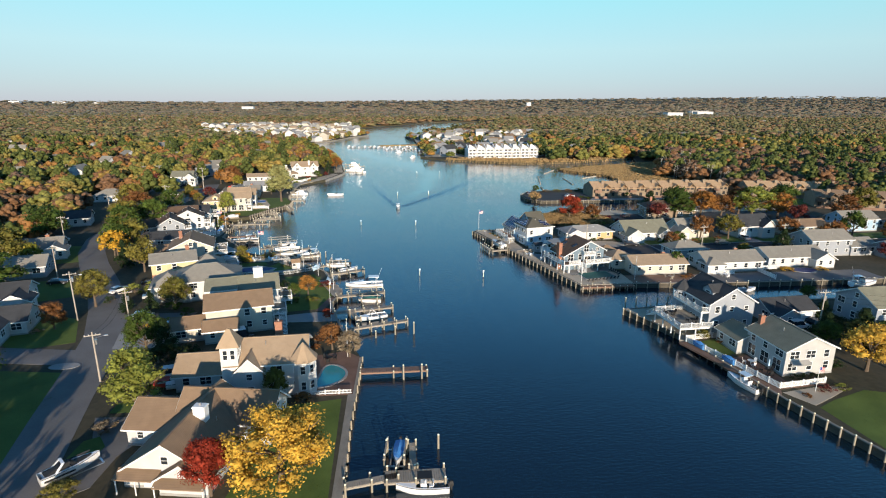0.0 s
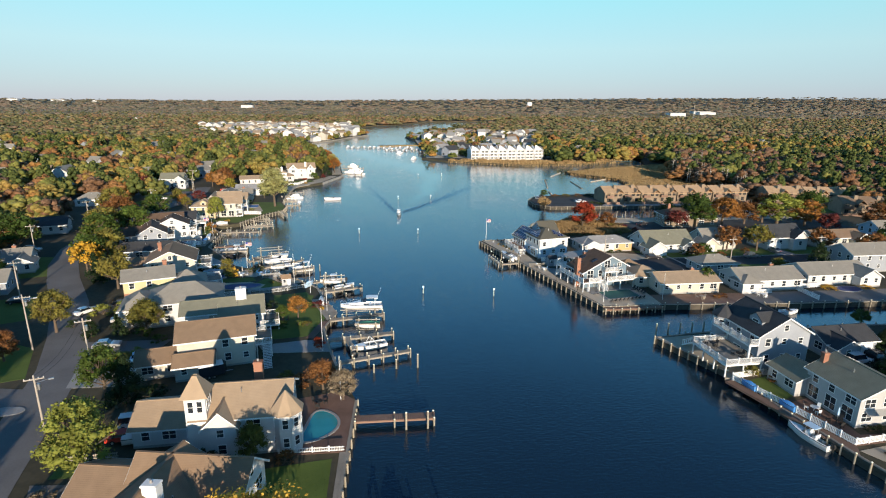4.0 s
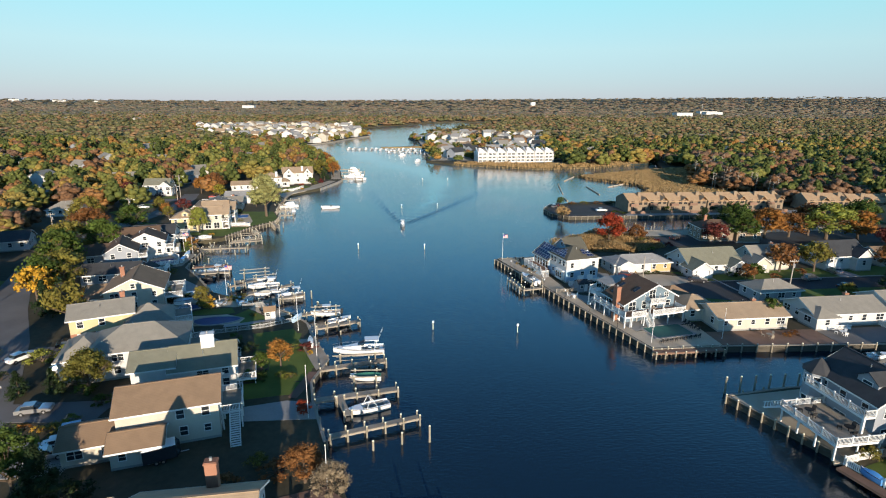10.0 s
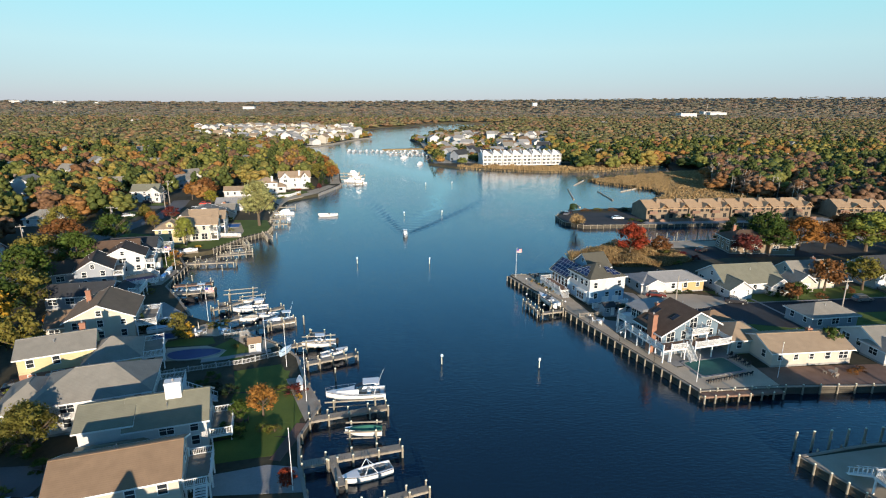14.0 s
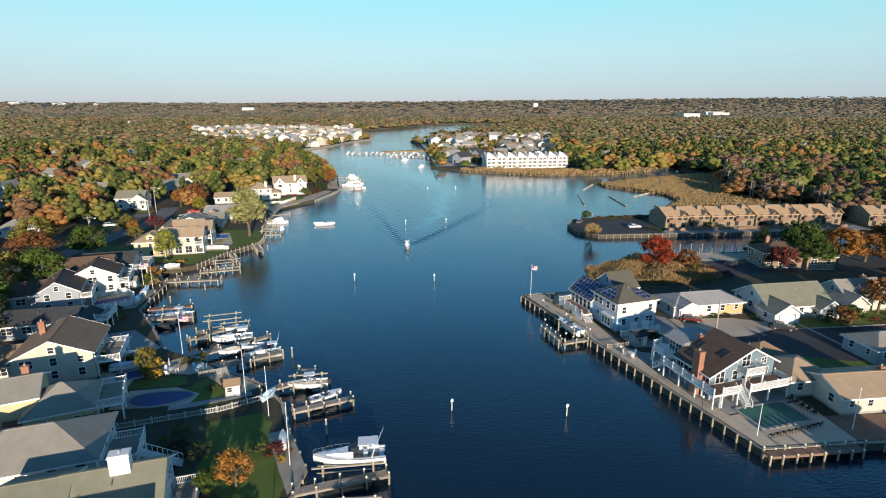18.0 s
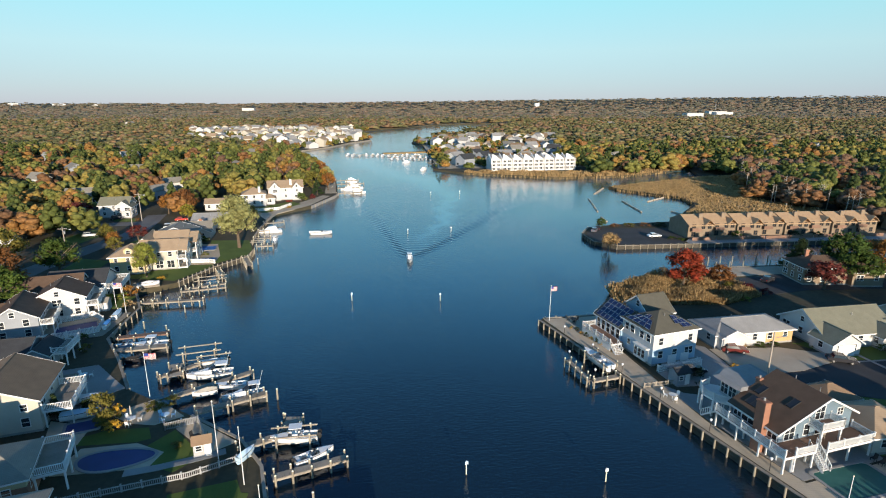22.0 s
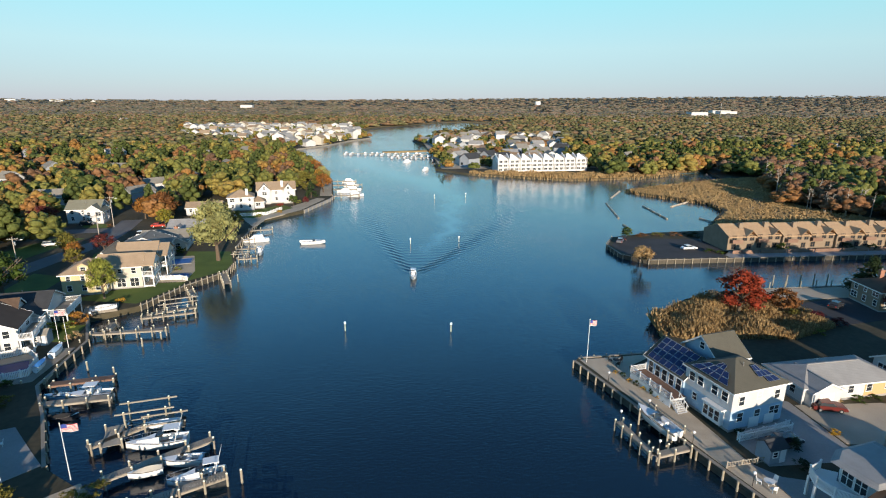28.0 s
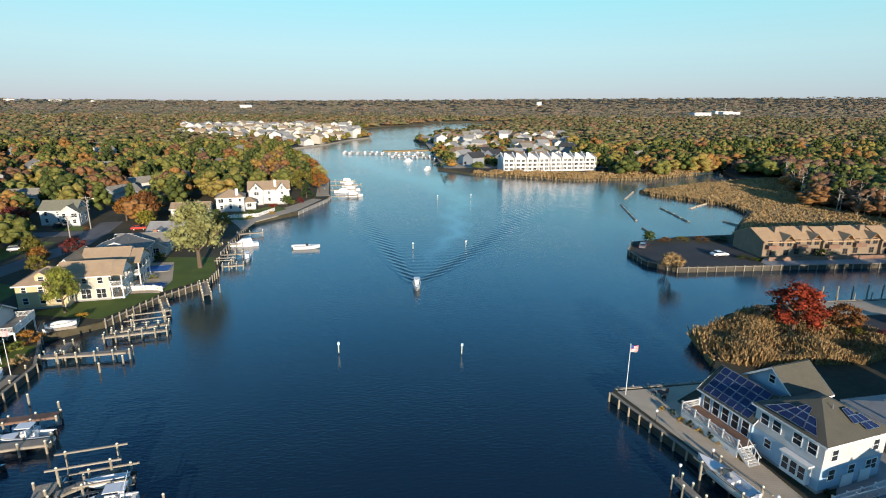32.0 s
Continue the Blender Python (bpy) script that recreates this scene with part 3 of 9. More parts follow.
def door(hs, px, py, r, w=1.0):
    """A panelled door, or a garage door where it is wide."""
    b = MB().bx(-w / 2, -0.05, 0.15, w / 2, 0.02, 2.25)
    n = 4 if w > 2 else 2
    for i in range(n):
        z = 0.25 + i * 2.0 / n
        k = 4 if w > 2 else 1
        for j in range(k):
            u = -w / 2 + w * j / k
            b.bx(u + 0.1, -0.08, z, u + w / k - 0.1, -0.04, z + 2.0 / n - 0.12)
    part("garage_door" if w > 2 else "door", b, WHITE, hs, m=pose(px, py, 0, 0, 0, r))


def chimney(hs, cx, cy, z0, z1, w=0.9, d=0.7, mat=None):
    mat = mat or BRICK
    ch = part("chimney", MB().bx(cx - w / 2, cy - d / 2, z0, cx + w / 2, cy + d / 2, z1).bx(cx - w / 2 - 0.08, cy - d / 2 - 0.08, z1 - 0.25, cx + w / 2 + 0.08, cy + d / 2 + 0.08, z1 - 0.08), mat, hs)
    part("flue", MB().cyl(cx, cy, z1 - 0.1, z1 + 0.35, 0.16, 0.14), CONCRETE, ch)


def railing(parent, pts, z, h=1.0, mat=None, gap=0.19):
    """A white railing along pts: rails and balusters in one mesh, posts apart."""
    mat = mat or WHITE
    b = MB()
    for a, c in zip(pts, pts[1:]):
        a, c = Vector((*a, z)), Vector((*c, z))
        n = max(1, int((c - a).length / gap))
        up = Vector((0, 0, 1))
        b.beam(a + up * h, c + up * h, 0.12, 0.08)
        b.beam(a + up * 0.15, c + up * 0.15, 0.08, 0.06)
        for i in range(n):
            p = a.lerp(c, (i + 0.5) / n)
            b.bx(p.x - 0.025, p.y - 0.025, z + 0.1, p.x + 0.025, p.y + 0.025, z + h - 0.05)
    rl = part("railing", b, mat, parent)
    for p in pts:
        part("post", shared(("post", h, mat.name), lambda: MB().bx(-0.08, -0.08, 0, 0.08, 0.08, h + 0.15).bx(-0.11, -0.11, h + 0.1, 0.11, 0.11, h + 0.18).mesh("post", mat)), None, rl, m=pose(p[0], p[1], z))
    return rl


def deck(parent, x0, y0, x1, y1, z, rail="", mat=None, posts=True, trim=True, gap=0.19):
    """A raised timber deck with posts below and a railing on the named sides."""
    mat = mat or PLANK
    b = MB()
    n = max(2, int((y1 - y0) / 0.3))
    for i in range(n):
        a = y0 + (y1 - y0) * i / n
        b.bx(x0, a, z - 0.06, x1, a + (y1 - y0) / n - 0.025, z)
    dk = tagged(part("deck", b, mat, parent), kind="stuff")
    if trim:
        part("rim", MB().bx(x0 - 0.05, y0 - 0.05, z - 0.35, x1 + 0.05, y0, z - 0.01).bx(x0 - 0.05, y1, z - 0.35, x1 + 0.05, y1 + 0.05, z - 0.01)
             .bx(x0 - 0.05, y0, z - 0.35, x0, y1, z - 0.01).bx(x1, y0, z - 0.35, x1 + 0.05, y1, z - 0.01), WHITE, dk)
    if posts and z > 1:
        for px in np.linspace(x0 + 0.15, x1 - 0.15, max(2, int((x1 - x0) / 3) + 1)):
            for py in np.linspace(y0 + 0.15, y1 - 0.15, max(2, int((y1 - y0) / 3) + 1)):
                part("support_post", shared(("sp", z), lambda: MB().bx(-0.1, -0.1, 0, 0.1, 0.1, z - 0.06).mesh("support_post", WHITE)), None, dk, m=pose(px, py, 0))
    cor = {"s": [(x0, y0), (x1, y0)], "n": [(x0, y1), (x1, y1)], "w": [(x0, y0), (x0, y1)], "e": [(x1, y0), (x1, y1)]}
    for s in rail:
        (ax, ay), (bx_, by_) = cor[s]
        k = max(1, int(math.hypot(bx_ - ax, by_ - ay) / 2.2))
        railing(dk, [(ax + (bx_ - ax) * i / k, ay + (by_ - ay) * i / k) for i in range(k + 1)], z, gap=gap)
    return dk


def stairs(parent, x, y, rot, z, w=1.3, mat=None, run=0.28):
    """Steps from z down to the ground, towards local -y."""
    n = max(2, round(z / 0.18))
    b = MB()
    for i in range(n):
        b.bx(-w / 2, -run * (i + 1), z - (i + 1) * z / n + 0.02, w / 2, -run * i + 0.02, z - (i + 1) * z / n + 0.07)
    b.beam((-w / 2, 0, z), (-w / 2, -run * n, 0.1), 0.08, 0.3).beam((w / 2, 0, z), (w / 2, -run * n, 0.1), 0.08, 0.3)
    b.beam((-w / 2, 0, z + 0.95), (-w / 2, -run * n, 1.0), 0.08, 0.08).beam((w / 2, 0, z + 0.95), (w / 2, -run * n, 1.0), 0.08, 0.08)
    for s in (-1, 1):
        for i in range(0, n + 1, 2):
            b.bx(s * w / 2 - 0.04, -run * i - 0.04, z - i * z / n, s * w / 2 + 0.04, -run * i + 0.04, z - i * z / n + 0.97)
    return part("stairs", b, mat or WHITE, parent, m=pose(x, y, 0, 0, 0, rot))


def dormer(hs, x, y, z, rot, w, wall, roof, depth=2.6, h=1.5):
    """A gabled dormer whose face stands at x, y and looks to local -y."""
    b = MB()
    block_walls(b, 0, depth / 2, w, depth, h, w * 0.33, "y", "g", 0)
    d = part("dormer", b, wall, hs, m=pose(x, y, z, 0, 0, rot))
    part("dormer_roof", MB().slab(roof_planes(w, depth, h, w * 0.33, "y", "g", 0.25), 0.12), roof, d, m=pose(0, depth / 2, 0))
    window(d, 0, 0, h * 0.55, 0, w * 0.45, h * 0.6, 1)
    return d


def solar(hs, quad, nx, ny, skip=()):
    """Panels laid 6 cm above a roof plane given by its corners (eave left, eave right, ridge right, ridge left)."""
    a, b, c, d = (Vector(p) for p in quad)
    nrm = (b - a).cross(d - a).normalized()
    for i in range(nx):
        for j in range(ny):
            if (i, j) in skip:
                continue
            def at(u, v):
                return a.lerp(b, u).lerp(d.lerp(c, u), v) + nrm * 0.1
            u0, u1, v0, v1 = (i + 0.04) / nx, (i + 0.96) / nx, (j + 0.04) / ny, (j + 0.96) / ny
            q = [at(u0, v0), at(u1, v0), at(u1, v1), at(u0, v1)]
            pn = part("solar_panel", MB().loft([[p - nrm * 0.04 for p in q], [p for p in q]]), SOLAR, hs)
            e = MB()
            for k in range(4):
                e.tube(q[k], q[(k + 1) % 4], 0.03, k=4)
            part("panel_frame", e, STEEL, pn)


# -- west bank
h1 = house(-25.6, 66.3, -10, [(0, 0, 11, 15, 2.6, 3.7, "y", "g"), (2.6, 5.5, 13, 7, 3.4, 2.9, "x", "g"), (-6.2, 4.5, 8, 8, 2.8, 2.2, "x", "g"), (2.6, -5.6, 6, 6, 2.4, 2.0, "y", "g")],
           SIDE_WHITE, ROOF_BROWN, "white house with intersecting brown shingle roofs and a white chimney", [(1.2, -0.5, 3, 7.3, 1.6, 1.1, WHITE)], 3, doors=[(-2.5, -7.5, 0, 1.0)])
part("porch_roof", MB().slab([[(-5.9, -9.0, 2.15), (-0.55, -9.0, 2.15), (-0.55, -7.45, 2.75), (-5.9, -7.45, 2.75)]], 0.14), ROOF_BROWN, h1)
part("porch_roof", MB().slab([[(-0.5, -9.9, 2.0), (5.8, -9.9, 2.0), (5.8, -8.55, 2.5), (-0.5, -8.55, 2.5)]], 0.14), ROOF_BROWN, h1)
for x, y in ((-5.6, -8.85), (-3.2, -8.85), (-0.3, -9.75), (5.6, -9.75)):
    part("porch_post", MB().tube((x, y, 0), (x, y, 2.1), 0.08, k=8), WHITE, h1)
h2 = house(-19.3, 84.2, 3, [(0, 0, 12, 9, 5.8, 2.5, "x", "g"), (-10.2, 3, 9.5, 8, 2.9, 1.9, "x", "g"), (-2.5, -3, 4, 5, 5.2, 2.0, "y", "g")],
           SIDE_WHITE, ROOF_TAN, "white villa with a square turret, corner bay and tan shingle roof", [(1, 4.2, 4, 9.3, 1.2, 0.9)], 4, plain=[(2, "n"), (2, "e"), (2, "w")])
h3 = house(-30.4, 109.2, 13, [(0, 0, 12.5, 8, 5.6, 2.0, "x", "g"), (-9, -2.2, 7, 6, 2.8, 1.4, "x", "g"), (-3.5, -5.3, 6, 4.5, 2.8, 1.2, "x", "g")],
           SIDE_CREAM, ROOF_BROWN, "two-storey cream house with brown shingle roof and rear steps", [], 5)
h4 = house(-32.3, 122.2, 12, [(2.3, 0, 9.5, 8, 4.6, 2.3, "x", "g"), (-5, 0, 6, 7, 5.2, 1.6, "x", "g"), (-4, -6, 8, 5, 2.8, 1.3, "x", "h")],
           SIDE_WHITE, ROOF_GREEN, "white split-level house with mossy gray roof and broad white chimney", [(3, -0.3, 4, 8.8, 2.0, 1.3, WHITE)], 6)
h5 = house(-43.2, 130.5, 14, [(0, 0, 15, 10, 5.0, 2.6, "x", "h"), (-8.5, 1, 7, 9, 4.0, 2.2, "y", "h")], SIDE_WHITE, ROOF_GRAY, "white house under a broad gray hip roof", [], 7)
h6 = house(-55.4, 143.2, 20, [(0, 0, 10.5, 7.5, 5.6, 1.7, "x", "g"), (8, -2.5, 8, 8, 4.0, 2.4, "x", "h")], SIDE_YELLOW, ROOF_GRAY,
           "pale yellow house with brick lower storey and gray roof", [(3.5, 1, 5, 8.5)], 8, lower=BRICK)
h7 = house(-56.5, 161, 14, [(0, 0, 11.5, 11, 5.0, 2.7, "y", "g"), (-7, 2, 6, 8, 3.0, 1.8, "x", "g")], SIDE_CREAM, ROOF_BROWN, "cream house with wide front gable and brown roof", [(-3, 2, 5, 8.6)], 9)
h8 = house(-70, 179, 8, [(0, 0, 13, 8, 3.0, 1.7, "x", "g"), (8, -1, 4, 6, 2.8, 1.2, "y", "g")], SIDE_GRAY, ROOF_DARK, "low gray house with charcoal roof", [], 10)
h9 = house(-74.5, 194, 20, [(0, 0, 8, 11, 4.7, 2.4, "y", "g"), (-6, 3, 7, 8, 3.6, 2.0, "x", "g")], SIDE_GRAY, ROOF_DKBROWN, "gray gabled house with dark reddish-brown roof", [], 11, big=("e",))
h10 = house(-71.5, 203.5, 16, [(0, 0, 10, 8, 5.0, 2.5, "y", "g"), (-3, 6, 12, 6, 5.2, 2.2, "x", "g")], SIDE_WHITE, ROOF_DKBROWN, "white two-storey house with stacked balconies and dark brown roof", [], 12, big=("e",))
h11 = house(-74, 216, 10, [(0, 0, 12, 8.5, 4.2, 2.2, "x", "g"), (3, -4.5, 5, 4, 3.8, 1.6, "y", "g")], SIDE_WHITE, ROOF_DARK, "white gabled house with dark gray roof", [], 13, big=("e",))
h12 = house(-71, 237, 8, [(0, 0, 9, 10, 5.2, 2.2, "x", "h")], SIDE_YELLOW, ROOF_TAN, "pale yellow house with tan hip roof and white dormer", [], 14)
h12b = house(-64.6, 243.5, 8, [(-0.5, -4.2, 9.5, 7, 5.6, 2.2, "x", "g"), (1, 4.6, 9, 8.5, 5.8, 2.6, "x", "g"), (-5, 2, 6, 11, 5.6, 2.6, "y", "g")], SIDE_CREAM, ROOF_TAN, "white house with two-storey columned porches and tan roof", [], 15, big=("e", "s"))
for i, (x, y, r, bl, wa, ro, lab) in enumerate([
        (-68, 262, 8, [(0, 0, 12, 9, 5.0, 2.2, "y", "g")], SIDE_GRAY, ROOF_GRAY, "gray house with gray gabled roof by the pools"),
        (-68, 276, 8, [(0, 0, 13, 9, 3.2, 2.0, "x", "g"), (4, -5, 5, 4, 2.8, 1.4, "y", "g")], SIDE_WHITE, ROOF_GRAY, "low white house with gray gabled roof"),
        (-66, 292, 5, [(0, 0, 13, 9, 3.2, 1.9, "x", "g"), (-3, -5, 5, 4, 2.8, 1.4, "y", "g")], SIDE_WHITE, ROOF_LIGHT, "low white house with pale gray roof"),
        (-73, 328, 10, [(0, 0, 13, 8, 3.0, 1.6, "x", "g")], SIDE_WHITE, ROOF_TAN, "low white house with tan roof among trees"),
        (-61, 336, 12, [(0, 0, 10, 9, 5.6, 2.3, "x", "h"), (6.5, 2, 5, 7, 3.0, 1.5, "x", "h")], SIDE_WHITE, ROOF_TAN, "white two-storey house with tan hip roof and tall chimney"),
        (-50, 353, 12, [(0, 0, 16, 10, 6.0, 2.8, "x", "g"), (-5, -5, 5, 4, 6, 2.6, "y", "g"), (5, -5, 4, 4, 6, 2.4, "y", "g")], SIDE_WHITE, ROOF_TAN, "large white house with twin front gables and chimneys"),
        (-111, 316, 6, [(0, 0, 11, 9, 5.2, 2.6, "x", "g"), (4, -3, 6, 7, 4.6, 2.2, "y", "g")], SIDE_WHITE, ROOF_GREEN, "white two-storey house with gray-green roof"),
        (-140, 347, 14, [(0, 0, 13, 9, 4.6, 2.6, "x", "g")], SIDE_WHITE, ROOF_GRAY, "white house with gray roof among trees"),
        (-150, 300, 0, [(0, 0, 12, 9, 3.0, 2.0, "x", "g")], SIDE_WHITE, ROOF_GRAY, "small white house with gray roof among trees"),
        (-128, 268, 14, [(0, 0, 13, 9, 3.0, 2.4, "x", "h")], SIDE_WHITE, ROOF_GRAY, "white house with gray hip roof beside the street"),
        (-117, 214, 18, [(0, 0, 12, 9, 3.2, 2.2, "x", "g")], SIDE_WHITE, ROOF_DARK, "white house with dark roof half hidden by trees"),
        (-104, 170, 18, [(0, 0, 13, 9, 3.2, 2.2, "x", "g"), (5, -5, 6, 5, 2.9, 1.6, "y", "g")], SIDE_WHITE, ROOF_GRAY, "low white house with gray roof across the street"),
        (-98, 150, 16, [(0, 0, 14, 9, 3.2, 2.0, "x", "g")], SIDE_GRAY, ROOF_GRAY, "low gray house across the street"),
        (-88, 126, 16, [(0, 0, 13, 9, 3.2, 2.2, "x", "g"), (5, -5, 6, 5, 2.9, 1.6, "y", "g")], SIDE_WHITE, ROOF_DARK, "white house with charcoal roof across the street"),
        (-80, 104, 14, [(0, 0, 12, 10, 3.2, 2.4, "y", "g"), (2, 7, 14, 8, 3, 2, "x", "g")], SIDE_WHITE, ROOF_DARK, "white gabled house with charcoal roof across the street")]):
    house(x, y, r, bl, wa, ro, lab, [(2.5, -3.2 if y > 330 else 0.5, 3, bl[0][4] + bl[0][5] + 0.8, 1.0, 0.8, WHITE if y > 330 else BRICK)] if i in (4, 5, 1, 11) else [], 20 + i)

# -- east bank and the central peninsula
r1 = house(72.3, 82.6, 3, [(0, 0, 9.6, 9.5, 4.9, 2.2, "y", "g"), (-3.5, 7.5, 6.5, 6, 2.8, 1.4, "y", "g"), (6.5, 2, 3, 5, 2.6, 1.0, "y", "g")], SIDE_PALE, ROOF_GREEN,
           "pale two-storey house with gray-green roof and brick chimney", [(-2.6, 4.4, 3, 7.6)], 40, big=("w",))
r2 = house(69.6, 101.3, 3, [(0, 0, 10, 10.5, 6.6, 3.0, "y", "g")], SIDE_GRAY, ROOF_DARK,
           "tall gray waterfront house with charcoal roof and white decks", [], 41, big=("w",))
r3 = house(55.5, 146.5, 11, [], SIDE_BLUE, ROOF_DKBROWN, "blue-gray waterfront house with dark brown roof and white decks", [(-7.2, -2.2, 0, 7.5, 1.0, 1.4, BRICK), (-1.8, 3.6, 4, 7.0, 0.7, 0.7, BRICK)], 42)
r4 = house(49.6, 172.6, 13, [(0, 0, 9.5, 8.6, 6.3, 2.2, "x", "h"), (-1.8, 8.4, 6.5, 8.2, 4.0, 2.6, "y", "g"), (3.2, 7, 5.5, 7, 6.3, 2.6, "x", "g")], SIDE_LTBLUE, ROOF_OLIVE,
           "white and pale blue house with gray roofs carrying solar panels", [], 43, plain=[(1, "w")])
for i, (x, y, r, bl, wa, ro, lab, gd) in enumerate([
        (69.5, 177.6, 5, [(0, 0, 17, 7.5, 2.9, 1.5, "x", "h"), (-5.5, -2, 5, 6, 2.8, 1.2, "y", "g")], SIDE_WHITE, ROOF_LIGHT, "long ranch house, white and orange brick, pale gray roof", [(-5.5, -5, 0, 2.6)]),
        (89, 176.5, 4, [(0, 0, 16, 11, 3.0, 3.2, "x", "g"), (-6, -6, 6, 5, 2.7, 1.9, "y", "g"), (5.5, -6, 5, 3, 2.7, 1.6, "y", "g")], SIDE_WHITE, ROOF_GREEN, "white ranch house with broad gray-green roof", [(-6, -8.5, 0, 3.6)]),
        (75, 139, 1, [(0, 0, 15.5, 8.5, 2.9, 1.6, "x", "g"), (-8, 5.5, 7.5, 8, 2.9, 1.7, "x", "h")], SIDE_CREAM, ROOF_TAN, "cream ranch house with tan roof beside the canal", []),
        (97, 139.5, 1, [(0, 0, 17, 9, 3.0, 2.0, "x", "g"), (-6.5, -3.5, 5, 5, 2.8, 1.3, "y", "h")], SIDE_WHITE, ROOF_GRAY, "white ranch house with gray roof and canal deck", []),
        (118, 142.5, 2, [(0, 0, 18, 9, 3.0, 2.0, "x", "g"), (7, -4.5, 6, 5, 2.8, 1.8, "y", "g")], SIDE_WHITE, ROOF_GRAY, "white ranch house with long gray roof", []),
        (137, 152, 2, [(0, 0, 14, 9, 5.2, 2.2, "x", "g"), (11, -1, 9, 8, 3, 1.8, "x", "g")], SIDE_GRAY, ROOF_GRAY, "two-storey gray house with gray roof", []),
        (160, 145, 2, [(0, 0, 16, 9, 3.2, 2.0, "x", "g")], SIDE_GRAY, ROOF_GRAY, "gray ranch house by the canal", []),
        (182, 146, 2, [(0, 0, 15, 9, 3.2, 2.2, "x", "h")], SIDE_WHITE, ROOF_GRAY, "white ranch house with hip roof by the canal", []),
        (86.5, 103, 3, [(0, 0, 11, 7, 2.9, 1.7, "x", "g"), (-2.5, -3.5, 5, 4, 2.7, 1.4, "y", "g")], SIDE_GRAY, ROOF_DARK, "low gray garage house with charcoal roof", [(2.5, -3.5, 0, 4.4)]),
        (106.5, 99, 3, [(0, 0, 13, 10, 5.2, 2.6, "x", "g")], SIDE_GRAY, ROOF_GREEN, "two-storey gray house with gray-green roof", []),
        (107.5, 178, 4, [(0, 0, 11, 9, 3.2, 3.0, "x", "g"), (-5, -4, 5, 5, 2.8, 1.8, "y", "g")], SIDE_CREAM, ROOF_GRAY, "cream cottage with dormers and gray roof", [(-5, -6.5, 0, 2.8)]),
        (129, 177, 4, [(0, 0, 13, 9, 4.2, 3.2, "x", "g"), (4, -5, 5, 3, 4.2, 2.2, "y", "g")], SIDE_WHITE, ROOF_DARK, "white storey-and-a-half house with dormers", [(-3.5, -4.5, 0, 4.4)]),
        (151, 179, 3, [(0, 0, 18, 8.5, 3.0, 1.8, "x", "g"), (6.5, -4.5, 6, 4, 2.8, 1.8, "y", "g")], SIDE_CREAM, ROOF_BROWN, "cream ranch house with brown roof", []),
        (175, 182, 3, [(0, 0, 14, 9, 4.6, 2.4, "x", "g")], SIDE_LTBLUE, ROOF_GRAY, "pale blue house with gray roof", []),
        (196, 180, 3, [(0, 0, 15, 9, 3.0, 2.0, "x", "h")], SIDE_CREAM, ROOF_BROWN, "cream ranch house with brown hip roof", []),
        (66.5, 152, 10, [(0, 0, 6, 5, 2.6, 1.4, "x", "h")], SIDE_CREAM, ROOF_BROWN, "small cream outbuilding with brown hip roof", []),
        (92, 153, 4, [(0, 0, 11, 7, 2.9, 1.7, "x", "h")], SIDE_GRAY, ROOF_GRAY, "low gray house with hip roof", [])]):
    hs_ = house(x, y, r, bl, wa, ro, lab, [(3, 0.8, 3, bl[0][4] + bl[0][5] + 0.5, 0.9, 0.7, BRICK)] if i in (3, 10, 2) else [], 50 + i, doors=gd)
    if i == 0:
        part("brick_wall", MB().bx(2.6, -3.762, 0.36, 8.512, 3.762, 2.86), BRICK_ORANGE, hs_, "orange brick end wall")

# ---- what sets the nearer houses apart ----
# villa: turret, corner bay
tw = MB().bx(-1.3, -1.3, 3, 1.3, 1.3, 9.2)
tu = part("turret", tw, SIDE_WHITE, h2, m=pose(-5.4, -3.4, 0))
part("turret_roof", MB().slab([[(-1.7, -1.7, 9.1), (1.7, -1.7, 9.1), (0.25, -0.25, 11.6), (-0.25, -0.25, 11.6)], [(1.7, -1.7, 9.1), (1.7, 1.7, 9.1), (0.25, 0.25, 11.6), (0.25, -0.25, 11.6)],
                               [(1.7, 1.7, 9.1), (-1.7, 1.7, 9.1), (-0.25, 0.25, 11.6), (0.25, 0.25, 11.6)], [(-1.7, 1.7, 9.1), (-1.7, -1.7, 9.1), (-0.25, -0.25, 11.6), (-0.25, 0.25, 11.6)]], 0.1), ROOF_TAN, tu)
for sx in (-0.55, 0.55):
    window(tu, sx, -1.3, 7.7, 0, 0.6, 1.5, 1)
    window(tu, 1.3, sx, 7.7, 90, 0.6, 1.5, 1)
part("turret_base", MB().bx(-1.25, -1.25, -0.2, 1.25, 1.25, 3.0), SIDE_WHITE, tu)
bay = [(5.6 + 2.0 * math.cos(a), -3.4 + 2.0 * math.sin(a)) for a in (radians(22.5 + 45 * k) for k in range(8))]
bo = part("corner_bay", MB().prism(bay, -0.2, 6.0), SIDE_WHITE, h2)
pts = [(5.6 + (x - 5.6) * 1.18, -3.4 + (y + 3.4) * 1.18, 5.9) for x, y in bay]
part("bay_roof", MB().slab([[pts[k], pts[(k + 1) % 8], (5.6, -3.4, 8.6)] for k in range(8)], 0.1), ROOF_TAN, bo)
for k in (5, 6, 7, 0):
    a = radians(45 * k + 45)
    for z in (1.8, 4.5):
        window(bo, 5.6 + 1.86 * math.cos(a), -3.4 + 1.86 * math.sin(a), z, 45 * k + 45 + 90, 0.7, 1.3, 1)
# rear decks and steps of the row
deck(h3, 6.4, -2.5, 9.2, 3.5, 2.9, "nes")
stairs(h3, 8.2, -2.6, 0, 2.9)
deck(h4, 7.2, -3, 10, 3, 1.2, "nes")
